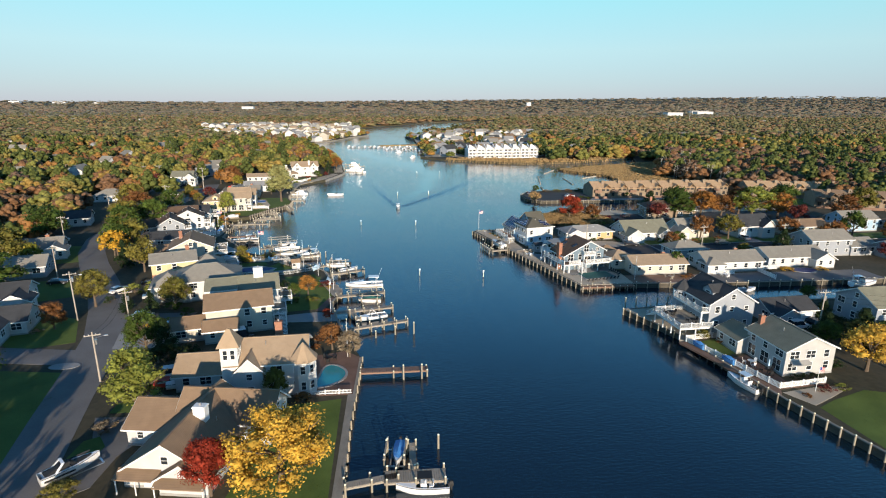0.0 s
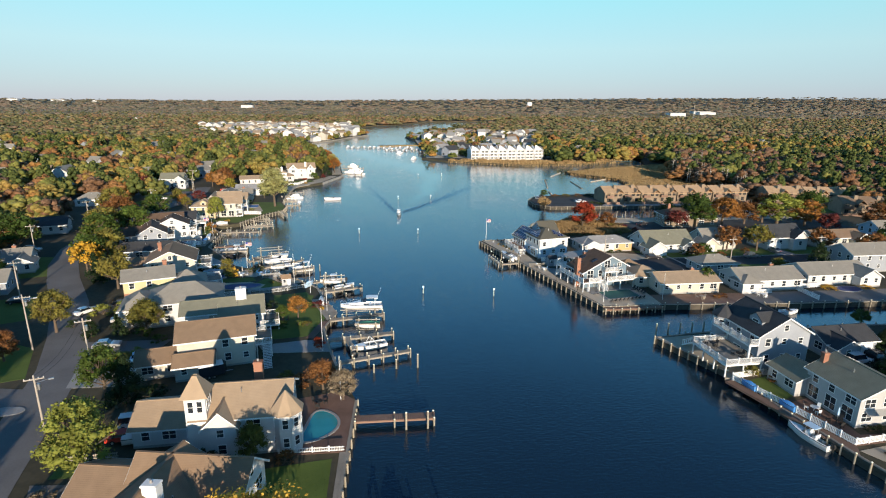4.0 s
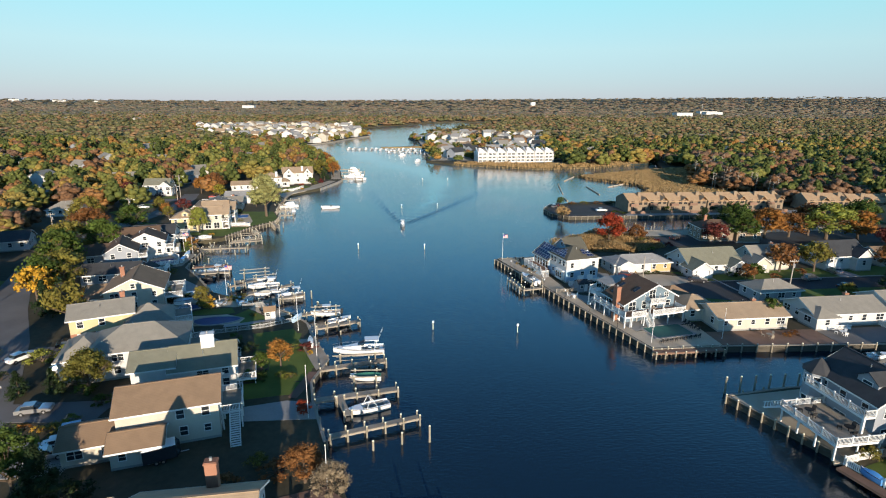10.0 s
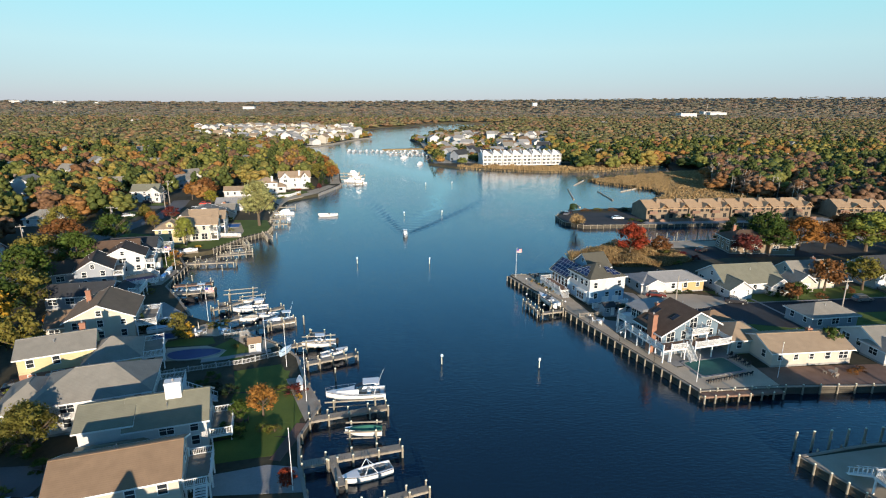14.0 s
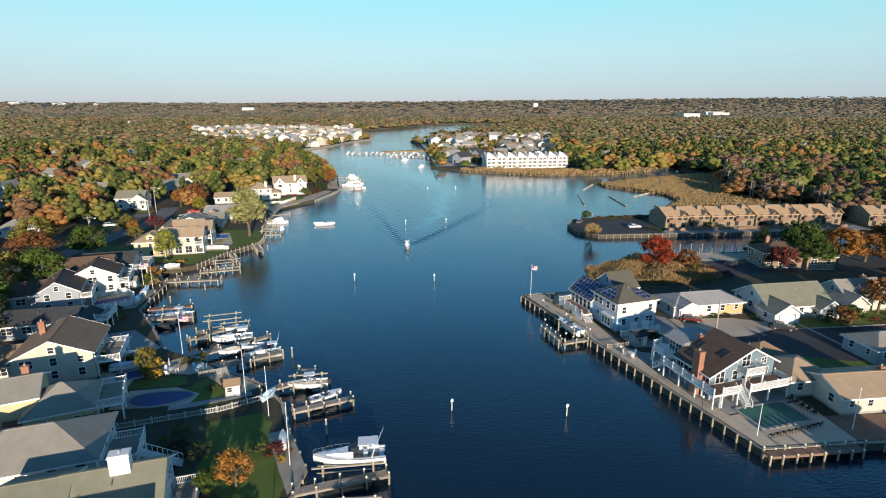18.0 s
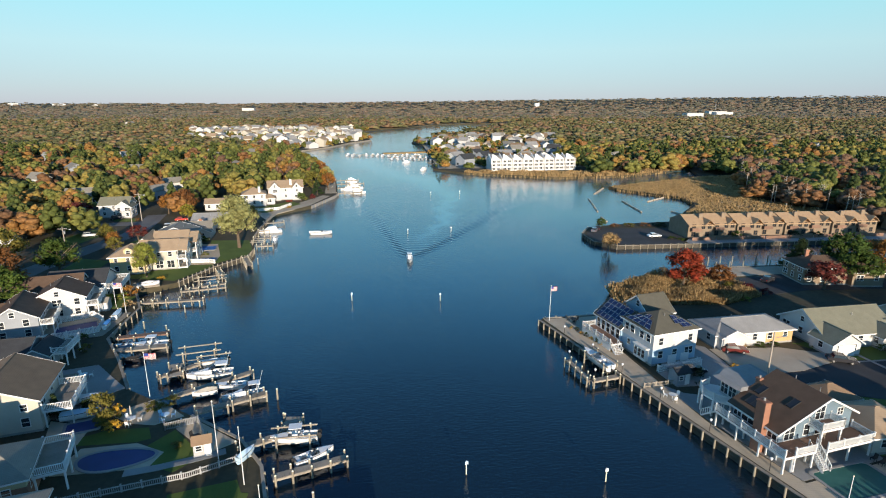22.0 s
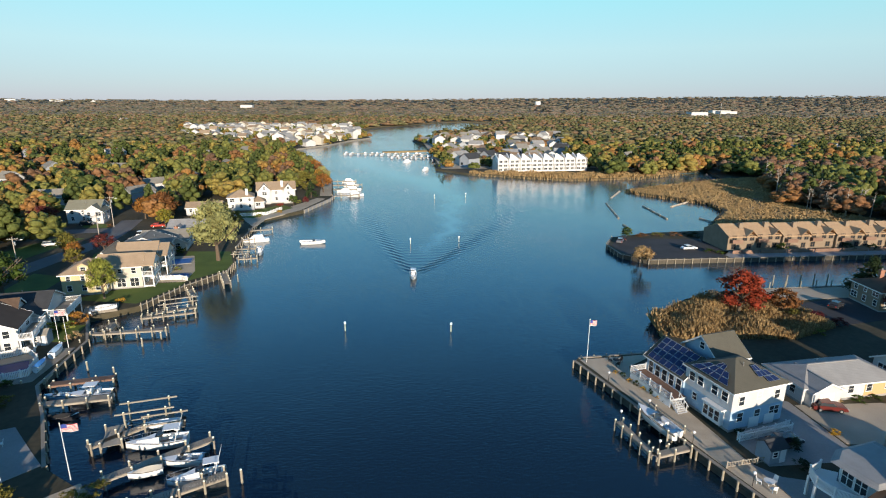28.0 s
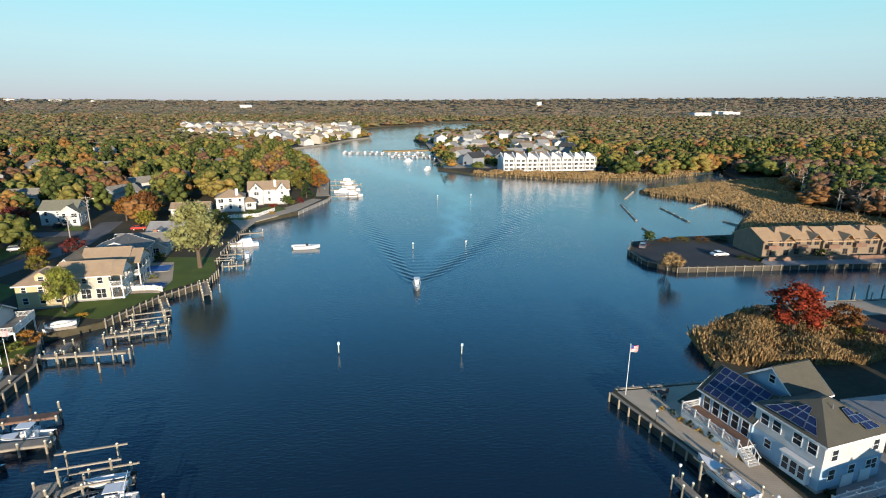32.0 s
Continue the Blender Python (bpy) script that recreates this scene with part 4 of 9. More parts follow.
deck(h5, 7.7, -4, 11.5, 2, 2.8, "nes")
stairs(h5, 11.6, -2, 90, 2.8)
deck(h6, 12.2, -5, 15.5, 2, 2.8, "nes")
deck(h7, 5.9, -5, 9.5, 3, 2.8, "nes")
deck(h8, 10.2, -3, 12.5, 3, 2.6, "nes")
for hh, x0, y0, y1 in ((h9, 4.1, -5, 5), (h10, 5.1, -4, 4)):
    deck(hh, x0, y0, x0 + 2.2, y1, 2.9, "nes")
    deck(hh, x0, y0, x0 + 1.8, y1, 0.6, "")
deck(h11, 6.2, -4.5, 9.5, 3.5, 2.8, "nes")
dormer(h12, 0, -4.2, 5.2, 0, 2.2, SIDE_YELLOW, ROOF_TAN)
for x0, y0, y1, zt in ((4.35, -7.6, -0.8, 5.55), (5.6, 0.5, 8.7, 5.75)):
    deck(h12b, x0, y0, x0 + 2.4, y1, 3.0, "nes")
    deck(h12b, x0, y0, x0 + 2.4, y1, 0.5, "")
    for k in range(4):
        part("column", MB().cyl(x0 + 2.2, y0 + 0.2 + k * (y1 - y0 - 0.4) / 3, 0.5, zt, 0.14), WHITE, h12b)
    ym = (y0 + y1) / 2
    part("porch_roof", MB().slab([[(x0 - 0.1, y0 - 0.4, zt), (x0 + 2.8, y0 - 0.4, zt), (x0 + 2.8, ym, zt + 2.3), (x0 - 0.1, ym, zt + 2.3)], [(x0 + 2.8, y1 + 0.4, zt), (x0 - 0.1, y1 + 0.4, zt), (x0 - 0.1, ym, zt + 2.3), (x0 + 2.8, ym, zt + 2.3)]], 0.16), ROOF_TAN, h12b)
    part("pediment", MB().face([(x0 + 2.45, y0, zt), (x0 + 2.45, y1, zt), (x0 + 2.45, ym, zt + 2.1)]).bx(x0 + 2.3, y0, zt - 0.25, x0 + 2.45, y1, zt), WHITE, h12b)
# the tall gray house: wide deck, balcony, dormer, octagonal corner
deck(r2, -12.2, -7.0, -5.2, 2.5, 2.4, "wsn", PLANK)
deck(r2, -6.8, -5.2, -5.0, 4.6, 4.9, "ws", PLANK, posts=False)
stairs(r2, -11.2, 2.6, 180, 2.4)
part("column", MB().bx(-6.8, -5.3, -0.2, -6.5, -5.0, 5.0), WHITE, r2)
dormer(r2, -3.4, -1.8, 6.9, 270, 3.2, SIDE_GRAY, ROOF_DARK, 3.4, 1.5)
oct_ = [(-4.6 + 1.9 * math.cos(a), 4.9 + 1.9 * math.sin(a)) for a in (radians(22.5 + 45 * k) for k in range(8))]
ob_ = part("corner_bay", MB().prism(oct_, -0.2, 6.7), SIDE_GRAY, r2)
pts = [(-4.6 + (x + 4.6) * 1.2, 4.9 + (y - 4.9) * 1.2, 6.6) for x, y in oct_]
part("bay_roof", MB().slab([[pts[k], pts[(k + 1) % 8], (-4.6, 4.9, 8.6)] for k in range(8)], 0.1), ROOF_DARK, ob_)
for k in (2, 3, 4):
    a = radians(45 * k + 45)
    for z in (1.8, 5.2):
        window(ob_, -4.6 + 1.77 * math.cos(a), 4.9 + 1.77 * math.sin(a), z, 45 * k + 45 + 90, 0.9, 1.4, 1)
# the pale house beside it: awning and shrubs
part("awning", MB().slab([[(-3.8, -5.6, 2.3), (-0.2, -5.6, 2.3), (-0.2, -4.7, 2.9), (-3.8, -4.7, 2.9)]], 0.08), FOUND, r1)
# the blue house: decks on posts, balcony, skylights, octagonal sun room
prof = [(-6.7, -0.2), (5.8, -0.2), (5.8, 5.2), (0.9, 7.85), (-6.7, 4.3)]
part("wall", MB().loft([[(x, 3.0, z) for x, z in prof], [(x, -4.5, z) for x, z in prof]]), SIDE_BLUE, r3)
rf3 = part("roof", MB().slab([[(-7.3, 3.5, 4.15), (-7.3, -5.1, 4.15), (0.9, -5.1, 8.05), (0.9, 3.5, 8.05)], [(6.4, -5.1, 5.05), (6.4, 3.5, 5.05), (0.9, 3.5, 8.05), (0.9, -5.1, 8.05)]], 0.18), ROOF_DKBROWN, r3)
for x0, z0, x1, z1 in ((-7.35, 4.15, 0.9, 8.07), (0.9, 8.07, 6.45, 5.05)):
    part("rake_board", MB().loft([[(x0, y_, z0), (x1, y_, z1), (x1, y_, z1 - 0.28), (x0, y_, z0 - 0.28)] for y_ in (-5.16, -5.105)]), WHITE, rf3)
part("gutter", MB().bx(-7.42, -5.1, 3.9, -7.3, 3.5, 4.12), WHITE, rf3)
for px_, py_ in ((2.4, 1.5), (3.4, -1.5)):
    part("vent_pipe", MESHES["vent"], None, rf3, m=pose(px_, py_, 8.05 - 0.545 * (px_ - 0.9)))
for sx, sy, n in ((-5.2, 1.4, 2), (-3.2, 1.9, 1), (-2.6, -2.6, 1)):
    for k in range(n):
        zz = 4.15 + 0.476 * (sx + 7.3) + 0.02
        sk = part("skylight", MB().slab([[(-0.75, -0.42, -0.357), (0.75, -0.42, 0.357), (0.75, 0.42, 0.357), (-0.75, 0.42, -0.357)]], 0.1), GLASS, rf3, m=pose(sx, sy - k * 0.95, zz + 0.12))
        part("skylight_frame", MB().beam((-0.8, -0.46, -0.35), (0.8, -0.46, 0.41), 0.08, 0.16).beam((-0.8, 0.46, -0.35), (0.8, 0.46, 0.41), 0.08, 0.16), RUBBER, sk)
for y_, w_ in ((-3.7, 1.4), (0.2, 2.0), (2.0, 1.2)):
    window(r3, -6.7, y_, 3.5, 270, w_, 1.6, 2)
for x_, z_, w_, h_, m_ in ((-4.8, 3.55, 1.6, 1.9, 2), (-1.9, 3.6, 0.9, 1.6, 1), (0.6, 3.55, 1.8, 1.9, 2), (0.0, 5.85, 1.5, 2.0, 2), (3.6, 5.4, 0.95, 1.0, 2), (4.2, 3.5, 1.0, 1.2, 1)):
    window(r3, x_, -4.5, z_, 0, w_, h_, m_)
deck(r3, -8.4, -7.3, -6.75, 4.2, 2.5, "w", PLANK_RED, gap=0.11)
deck(r3, -6.7, -7.3, -3.4, -4.55, 2.5, "s", PLANK_RED, gap=0.11)
deck(r3, -3.35, -6.2, -1.8, -4.55, 2.5, "", PLANK_RED)
deck(r3, -1.75, -7.6, 6.2, -4.55, 2.5, "se", PLANK_RED, gap=0.11)
deck(r3, -1.8, -6.5, 1.9, -4.55, 4.6, "sew", PLANK_RED, posts=False, gap=0.11)
for sx in (-1.6, 1.7):
    part("column", MB().bx(sx - 0.12, -6.45, 2.5, sx + 0.12, -6.2, 4.4), WHITE, r3)
stairs(r3, -2.6, -6.2, 0, 2.5, 1.3, run=0.17)
stairs(r3, -7.6, 4.2, 180, 2.5, 1.2, run=0.2)
# its sun room over a recessed lower room, with a bowed balcony on posts
bow = [(-4.4, 3.4), (-5.6, 4.3), (-7.0, 6.2), (-7.2, 8.2), (-6.2, 9.8), (-4.2, 10.2)]
room = [(-4.3, 3.05), (2.2, 3.05), (2.2, 8.9), (-2.8, 8.9), (-4.6, 7.6), (-4.6, 4.6)]
part("lower_room", MB().prism([(-3.6, 3.05), (2.2, 3.05), (2.2, 8.9), (-3.6, 8.9)], -0.2, 2.6), SIDE_BLUE, r3)
sr = part("sun_room", MB().prism(room, 2.9, 5.55), SIDE_WHITE, r3)
part("sun_room_roof", MB().loft([[(-5.6, 3.1, 5.55), (2.8, 3.1, 5.55), (2.8, 9.6, 5.55), (-3.2, 9.6, 5.55), (-5.8, 8.2, 5.55), (-5.8, 4.2, 5.55)],
                                 [(-4.9, 3.6, 5.85), (2.2, 3.6, 5.95), (2.2, 9.0, 5.95), (-3.0, 9.0, 5.85), (-5.0, 7.8, 5.85), (-5.0, 4.6, 5.85)]]), ROOF_LIGHT, sr)
part("balcony", MB().prism(bow + [(-2.8, 9.0), (-4.4, 8.0)], 2.55, 2.85), WHITE, sr)
railing(sr, bow, 2.85, gap=0.11)
for k in (1, 2, 3, 4):
    part("support_post", MB().bx(-0.13, -0.13, 0, 0.13, 0.13, 2.6), WHITE, sr, m=pose(*bow[k], 0))
for y_ in (5.3, 6.8):
    window(sr, -4.6, y_, 4.2, 270, 1.25, 1.9, 2)
window(sr, -3.7, 8.25, 4.2, 216, 1.4, 1.9, 2)
# the solar house: white upper storey, panels, raised porch with steps
part("upper_wall", MB().bx(-4.8, -4.35, 3.2, 4.8, 4.35, 6.1), SIDE_WHITE, r4)
for x in (-3.2, 3.2):
    window(r4, x, -4.36, 4.6, 0, 0.9, 1.3, 1)
for y in (-3.0, -1.2, 1.4, 3.0):
    window(r4, -4.81, y, 4.9, 270, 1.0, 1.3, 1)
part("bay_window", MB().bx(-5.5, -3.4, 0.6, -4.8, -0.2, 2.9).bx(-5.7, -3.6, 2.9, -4.8, 0.0, 3.1), WHITE, r4)
for y in (-2.8, -1.8, -0.8):
    window(r4, -5.5, y, 1.8, 270, 0.75, 1.5, 1)
solar(r4, [(-5.0, 3.4, 6.55), (-5.0, -3.4, 6.55), (-2.2, -0.8, 7.85), (-2.2, 0.8, 7.85)], 4, 3, {(0, 2), (3, 2)})
solar(r4, [(0.4, -4.2, 6.6), (3.6, -4.2, 6.6), (1.9, -1.6, 7.95), (0.6, -1.6, 7.95)], 3, 3, {(0, 0), (2, 2)})
solar(r4, [(-5.3, 12.2, 3.9), (-5.3, 4.7, 3.9), (-1.9, 4.7, 6.75), (-1.9, 12.2, 6.75)], 6, 4)
deck(r4, -8.0, 3.4, -5.1, 12.6, 1.3, "wn", PLANK_RED)
part("skirt", MB().bx(-8.05, 3.3, -0.2, -7.95, 12.6, 1.2), WHITE, r4)
stairs(r4, -7.2, 3.4, 0, 1.3, 1.6, None)
for k in range(5):
    window(r4, -5.06, 5.2 + k * 1.55, 2.4, 270, 1.0, 2.0, 1)
railing(r4, [(-5.0, -6.5), (-2, -6.6), (1, -6.7), (4, -6.8)], 0.0, 1.1)
for k in (-1, 1):
    part("garage_door", MB().bx(-0.9, -0.06, 0, 0.9, 0, 1.6), WHITE, r4, m=pose(k * 1.4 + 1.0, -4.36, 0.1))

# ---- condominiums ----
def condo_row(x, y, rot, units, pitch, wall, roof, label):
    """A terrace of like dwellings with balconies, each with its own roof step."""
    c = thing("terrace_house", x, y, GZ, rot, label, "terrace")
    for u in range(units):
        cx, dy = u * pitch + pitch / 2, 0.9 * (u % 2)
        wm = MB()
        block_walls(wm, cx, 6.5 + dy, pitch - 0.02, 13, 4.6, 2.6, "x", "g", -0.2)
        un = part("dwelling", wm, wall, c)
        part("roof", MB().slab(roof_planes(pitch - 0.75, 13, 4.6, 2.6, "x", "g", 0.35), 0.18), roof, un, m=pose(cx, 6.5 + dy, 0))
        part("chimney", MB().bx(-0.7, -0.5, 5.5, 0.7, 0.5, 8.0), wall, un, m=pose(cx + 1.8, 4.2 + dy, 0))
        for k, z in ((-0.28, 1.5), (0.28, 1.5), (-0.28, 4.1), (0.1, 4.1), (0.36, 4.1)):
            window(un, cx + k * pitch, dy, z, 0, 1.3, 1.5, 2, BARK)
        b = part("balcony", MB().bx(cx - pitch * 0.42, -1.4 + dy, 2.75, cx - pitch * 0.05, dy, 2.95).bx(cx - pitch * 0.42, -1.4 + dy, 2.95, cx - pitch * 0.05, -1.3 + dy, 3.9)
                 .bx(cx - pitch * 0.42, -1.3 + dy, 2.95, cx - pitch * 0.42 + 0.1, dy, 3.9), PLANK_RED, un)
        part("terrace_fence", MB().bx(cx - pitch / 2, -3.0, 0, cx + pitch / 2 - 0.4, -2.9, 1.1), PLANK_RED, un)
        part("gable_dormer", MB().slab(roof_planes(3.4, 5.5, 4.8, 1.6, "y", "g", 0.2), 0.15), roof, un, m=pose(cx + pitch * 0.33, 2.4 + dy, 0))
    return c


condo_row(102.8, 256.6, 0.2, 8, 9.0, SIDE_TAN, ROOF_ORANGE, "row of tan two-storey condominiums with orange-brown roofs and red balconies")
condo_row(183, 254, -12, 5, 9.0, SIDE_TAN, ROOF_ORANGE, "second row of tan condominiums with orange-brown roofs")
condo_row(196, 225, -20, 4, 9.0, SIDE_TAN, ROOF_BROWN, "row of tan condominiums among autumn trees")
house(113, 210.5, -6, [(0, 0, 13, 9, 4.6, 2.0, "x", "h"), (9, -2, 8, 8, 4.0, 2.0, "x", "h")], SIDE_TAN, ROOF_DKBROWN, "dark brown two-storey house beside the basin", [(-3, 1, 4, 8)], 71)

wc = thing("terrace_house", 70, 450, GZ, 6, "long white three-storey condominium with stepped gables by the marsh", "terrace")
for u in range(8):
    x0 = u * 7.7
    un = part("dwelling", MB().bx(x0, 0, -0.2, x0 + 7.7, 11, 8.4).bx(x0 + 0.1, -1.4, -0.1, x0 + 0.4, 0, 8.4).bx(x0 + 7.2, -1.4, -0.1, x0 + 7.5, 0, 8.4), SIDE_WHITE, wc)
    part("roof", MB().slab([[(x0, -0.3, 8.6), (x0 + 7.6, -0.3, 8.6), (x0 + 7.6, 6, 10.4), (x0, 6, 10.4)], [(x0 + 7.6, 11.4, 8.0), (x0, 11.4, 8.0), (x0, 6, 10.4), (x0 + 7.6, 6, 10.4)]], 0.2), ROOF_LIGHT, un)
    part("parapet", MB().slab([[(x0 - 0.2, -1.5, 8.2), (x0 + 0.4, -1.5, 8.2), (x0 + 0.4, 6, 11.6), (x0 - 0.2, 6, 11.6)]], 3.4), WHITE, un)
    part("gable", MB().loft([[(x0 + 0.4, y_, 8.2), (x0 + 6.4, y_, 8.2), (x0 + 1.6, y_, 11.6), (x0 + 0.4, y_, 11.6)] for y_ in (-0.9, -0.6)]), WHITE, un)
    for s in range(3):
        part("balcony", MB().bx(x0 + 0.4, -1.5, 0.2 + s * 2.5, x0 + 7.2, 0, 0.35 + s * 2.5).bx(x0 + 0.4, -1.5, 0.35 + s * 2.5, x0 + 7.2, -1.42, 1.1 + s * 2.5), WHITE, un)
        for k in (2.2, 5.4):
            window(un, x0 + k, 0, 1.5 + s * 2.5, 0, 2.0, 1.6, 2)

# ---- far quarters: like houses, each one a thing ----
def far_house(kind, wall, roof, label, near=True):
    w, d, h, rise, ax = ((11, 9, 5.2, 2.6, "x"), (9, 11, 5.2, 2.8, "y"), (13, 9, 3.1, 2.2, "x"), (10, 10, 7.6, 2.6, "y"))[kind]
    hs = thing("house", 0, 0, -60, 0, label, "house", "far waterside houses")
    wm = MB()
    block_walls(wm, 0, 0, w, d, h, rise, ax, "g", -0.2)
    part("wall", wm, wall, hs)
    part("roof", MB().slab(roof_planes(w, d, h, rise, ax, "g"), 0.2), roof, hs)
    for i in range(1 if near else 0):
        for s in range(1):
            part("window", shared("farwin", lambda: MB().bx(-0.9, -0.05, -0.75, 0.9, 0.02, 0.75).mesh("window", GLASS)), None, hs,
                 m=pose(-w / 2 + w * (i + 0.5) / 2, -d / 2, 1.7 + s * 2.6))
    return hs


FAR = [far_house(0, SIDE_WHITE, ROOF_LIGHT, "white two-storey waterside house with pale roof"), far_house(1, SIDE_WHITE, ROOF_GRAY, "white gabled waterside house with gray roof"),
       far_house(2, SIDE_CREAM, ROOF_TAN, "low cream waterside house with tan roof"), far_house(3, SIDE_WHITE, ROOF_LIGHT, "tall white waterside house with pale roof"),
       far_house(1, SIDE_GRAY, ROOF_DARK, "gray gabled waterside house with dark roof"),
       far_house(0, SIDE_WHITE, ROOF_GRAY, "white house with gray roof among far trees", False), far_house(2, SIDE_WHITE, ROOF_TAN, "low white house with tan roof among far trees", False)]
FAR_W = [far_house(k, w, r, lab, False) for k, w, r, lab in ((0, SIDE_WHITE, ROOF_LIGHT, "white two-storey house with pale roof by the far bend"), (1, SIDE_WHITE, ROOF_LIGHT, "white gabled house with pale roof by the far bend"),
                                                          (3, SIDE_WHITE, ROOF_LIGHT, "tall white house with pale roof by the far bend"), (3, SIDE_CREAM, ROOF_TAN, "tall cream house with tan roof by the far bend"))]
FAR_E = [FAR[1], FAR[4], far_house(0, SIDE_GRAY, ROOF_GRAY, "gray two-storey waterside house with gray roof"), FAR[2], FAR[0], FAR[3], FAR[0], far_house(1, SIDE_TAN, ROOF_BROWN, "tan gabled waterside house with brown roof")]
frng = random.Random(5)
spots = []
FAR_AREAS = (("W", 140, -330, -30, 606, 1040), ("E", 80, 38, 215, 470, 800), ("L", 40, -420, -95, 330, 640), ("R", 34, 150, 420, 478, 760), ("F", 20, -700, -150, 640, 1300), ("G", 16, 240, 1000, 720, 1400))
for area, n, xa, xb, ya, yb in FAR_AREAS:
    got = 0
    for _ in range(6000):
        x, y = frng.uniform(xa, xb), frng.uniform(ya, yb)
        if area == "W" and (x < -95 - 0.75 * (y - 600) or x < -0.31 * y or x > np.interp(y, [606, 624, 679, 739, 788, 830, 919, 1003], [-98, -94, -68, -51, -30, -38, -46, -60])):
            continue
        if area == "E" and (x > 0.27 * y or x < np.interp(y, [470, 520, 600, 745, 800], [42, 44, 50, 40, 90]) or (y < 482 and x < 140)):
            continue
        if not bool(inside(LAND, [x], [y])[0]) or any((x - a) ** 2 + (y - b) ** 2 < (12.5 if area == "W" else 15 if area == "E" else 26) ** 2 for a, b in spots):
            continue
        spots.append((x, y))
        got += 1
        copy_thing(frng.choice(FAR_W if area == "W" else FAR_E if area == "E" else FAR[5:] + FAR_E[2:3]), pose(x, y, GZ, 0, 0, frng.choice((0, 12, -25, 90, 60, 40, -50))) @ Matrix.Diagonal((frng.uniform(0.8, 1.25), frng.uniform(0.8, 1.2), frng.uniform(0.75, 1.15), 1)))
        if got >= n:
            break
for hs in set(FAR + FAR_W + FAR_E):
    for o in hs.children_recursive:
        bpy.data.objects.remove(o)
    bpy.data.objects.remove(hs)

# ---- bulkheads ----
def along(pts, step):
    """Points every step metres along a line, with the direction there."""
    out, left = [], 0.0
    for a, b in zip(pts, pts[1:]):
        a, b = Vector(a), Vector(b)
        d = (b - a).length
        u = (b - a) / d
        while left <= d:
            out.append((a + u * left, u))
            left += step
        left -= d
    return out


def pile_mesh(top, r=0.14, mat=None, cap=None):
    def make():
        b = MB().cyl(0, 0, -1.2, top, r * 1.05, r, 8)
        return b.mesh("piling", mat or PILE)
    return shared(("pile", top, r, (mat or PILE).name), make)


def pile(parent, x, y, top, r=0.14, cap=True):
    p = part("piling", pile_mesh(top, r), None, parent, m=pose(x, y, 0))
    if cap:
        part("cap", shared(("cap", r), lambda: MB().cyl(0, 0, 0, 0.12, r * 1.15, r * 0.5, 8).mesh("cap", CAP)), None, p, m=pose(0, 0, top))
    return p


def bulkhead(name, pts, label, step=2.1, top=GZ + 0.35, cap=True, mat=None, face=None):
    bh = tagged(new(name), label, "bulkhead", kind="structure")
    out = 0.12
    cp, fc = MB(), MB()
    for a, b in zip(pts, pts[1:]):
        a3, b3 = Vector((*a, 0)), Vector((*b, 0))
        u = (b3 - a3).normalized()
        nrm = Vector((u.y, -u.x, 0))
        cp.beam(a3 + nrm * 0.02 + Vector((0, 0, GZ + 0.1)), b3 + nrm * 0.02 + Vector((0, 0, GZ + 0.1)), 0.45, 0.12)
        fc.beam(a3 + nrm * 0.04 + Vector((0, 0, GZ)), b3 + nrm * 0.04 + Vector((0, 0, GZ)), 0.1, 2.4)
        fc.beam(a3 + nrm * 0.12 + Vector((0, 0, 0.7)), b3 + nrm * 0.12 + Vector((0, 0, 0.7)), 0.12, 0.2)
    part("cap_board", cp, mat or PLANK, bh)
    part("sheeting", fc, face or SHEET, bh)
    for p, u in along(pts, step):
        pile(bh, p.x + u.y * 0.3, p.y - u.x * 0.3, top, 0.14, cap and (p.x > 40 and p.y < 130))
    return bh


bulkhead("bulkhead_west", WEST[0:0] + [(-6, 40)] + WEST[1:4], "weathered timber bulkhead with short piles", 2.6, GZ + 0.2)
bulkhead("bulkhead_west_bay", WEST[4:12], "timber bulkhead of the west gardens", 3.0, GZ + 0.3)
bulkhead("bulkhead_west_cove", WEST[12:17], "low timber bulkhead along the cove", 3.0, GZ + 0.2)
bulkhead("bulkhead_west_lawn", WEST[17:21], "timber bulkhead with pale piles below the lawns", 1.7, GZ + 0.7)
bulkhead("bulkhead_west_north", WEST[21:24], "timber bulkhead along the northern gardens", 3.0, GZ + 0.2)
bulkhead("bulkhead_west_point", WEST[24:27], "pale stone and concrete sea wall round the point", 4.0, GZ + 0.1, True, CONCRETE, CONCRETE)
bulkhead("bulkhead_far_west", WEST[-8:-1], "pale timber bulkhead below the far white houses", 14.0, GZ + 0.4, False, SAND, PLANK)
bulkhead("bulkhead_east", CANAL[11:17], "timber bulkhead with yellow-capped piles on the east bank", 2.0, GZ + 0.35)
bulkhead("bulkhead_canal_south", CANAL[7:12], "timber bulkhead on the canal's south side", 4.0, GZ + 0.5, False)
bulkhead("bulkhead_canal_north", CANAL[2:7], "timber bulkhead on the canal's north side", 3.0, GZ + 0.5)
bulkhead("bulkhead_peninsula", CANAL[0:3], "long timber bulkhead with pale piles round the peninsula", 2.1, GZ + 0.16)
bulkhead("bulkhead_car_park", EAST[8:15], "pale timber bulkhead of the car park and basin", 2.6, GZ + 0.4)
bulkhead("bulkhead_basin", EAST[15:18], "timber bulkhead on the basin's south side", 4.2, GZ + 1.6, False)
bulkhead("bulkhead_peninsula_north", EAST[22:24], "timber bulkhead at the tip of the peninsula", 2.4, GZ + 0.3)

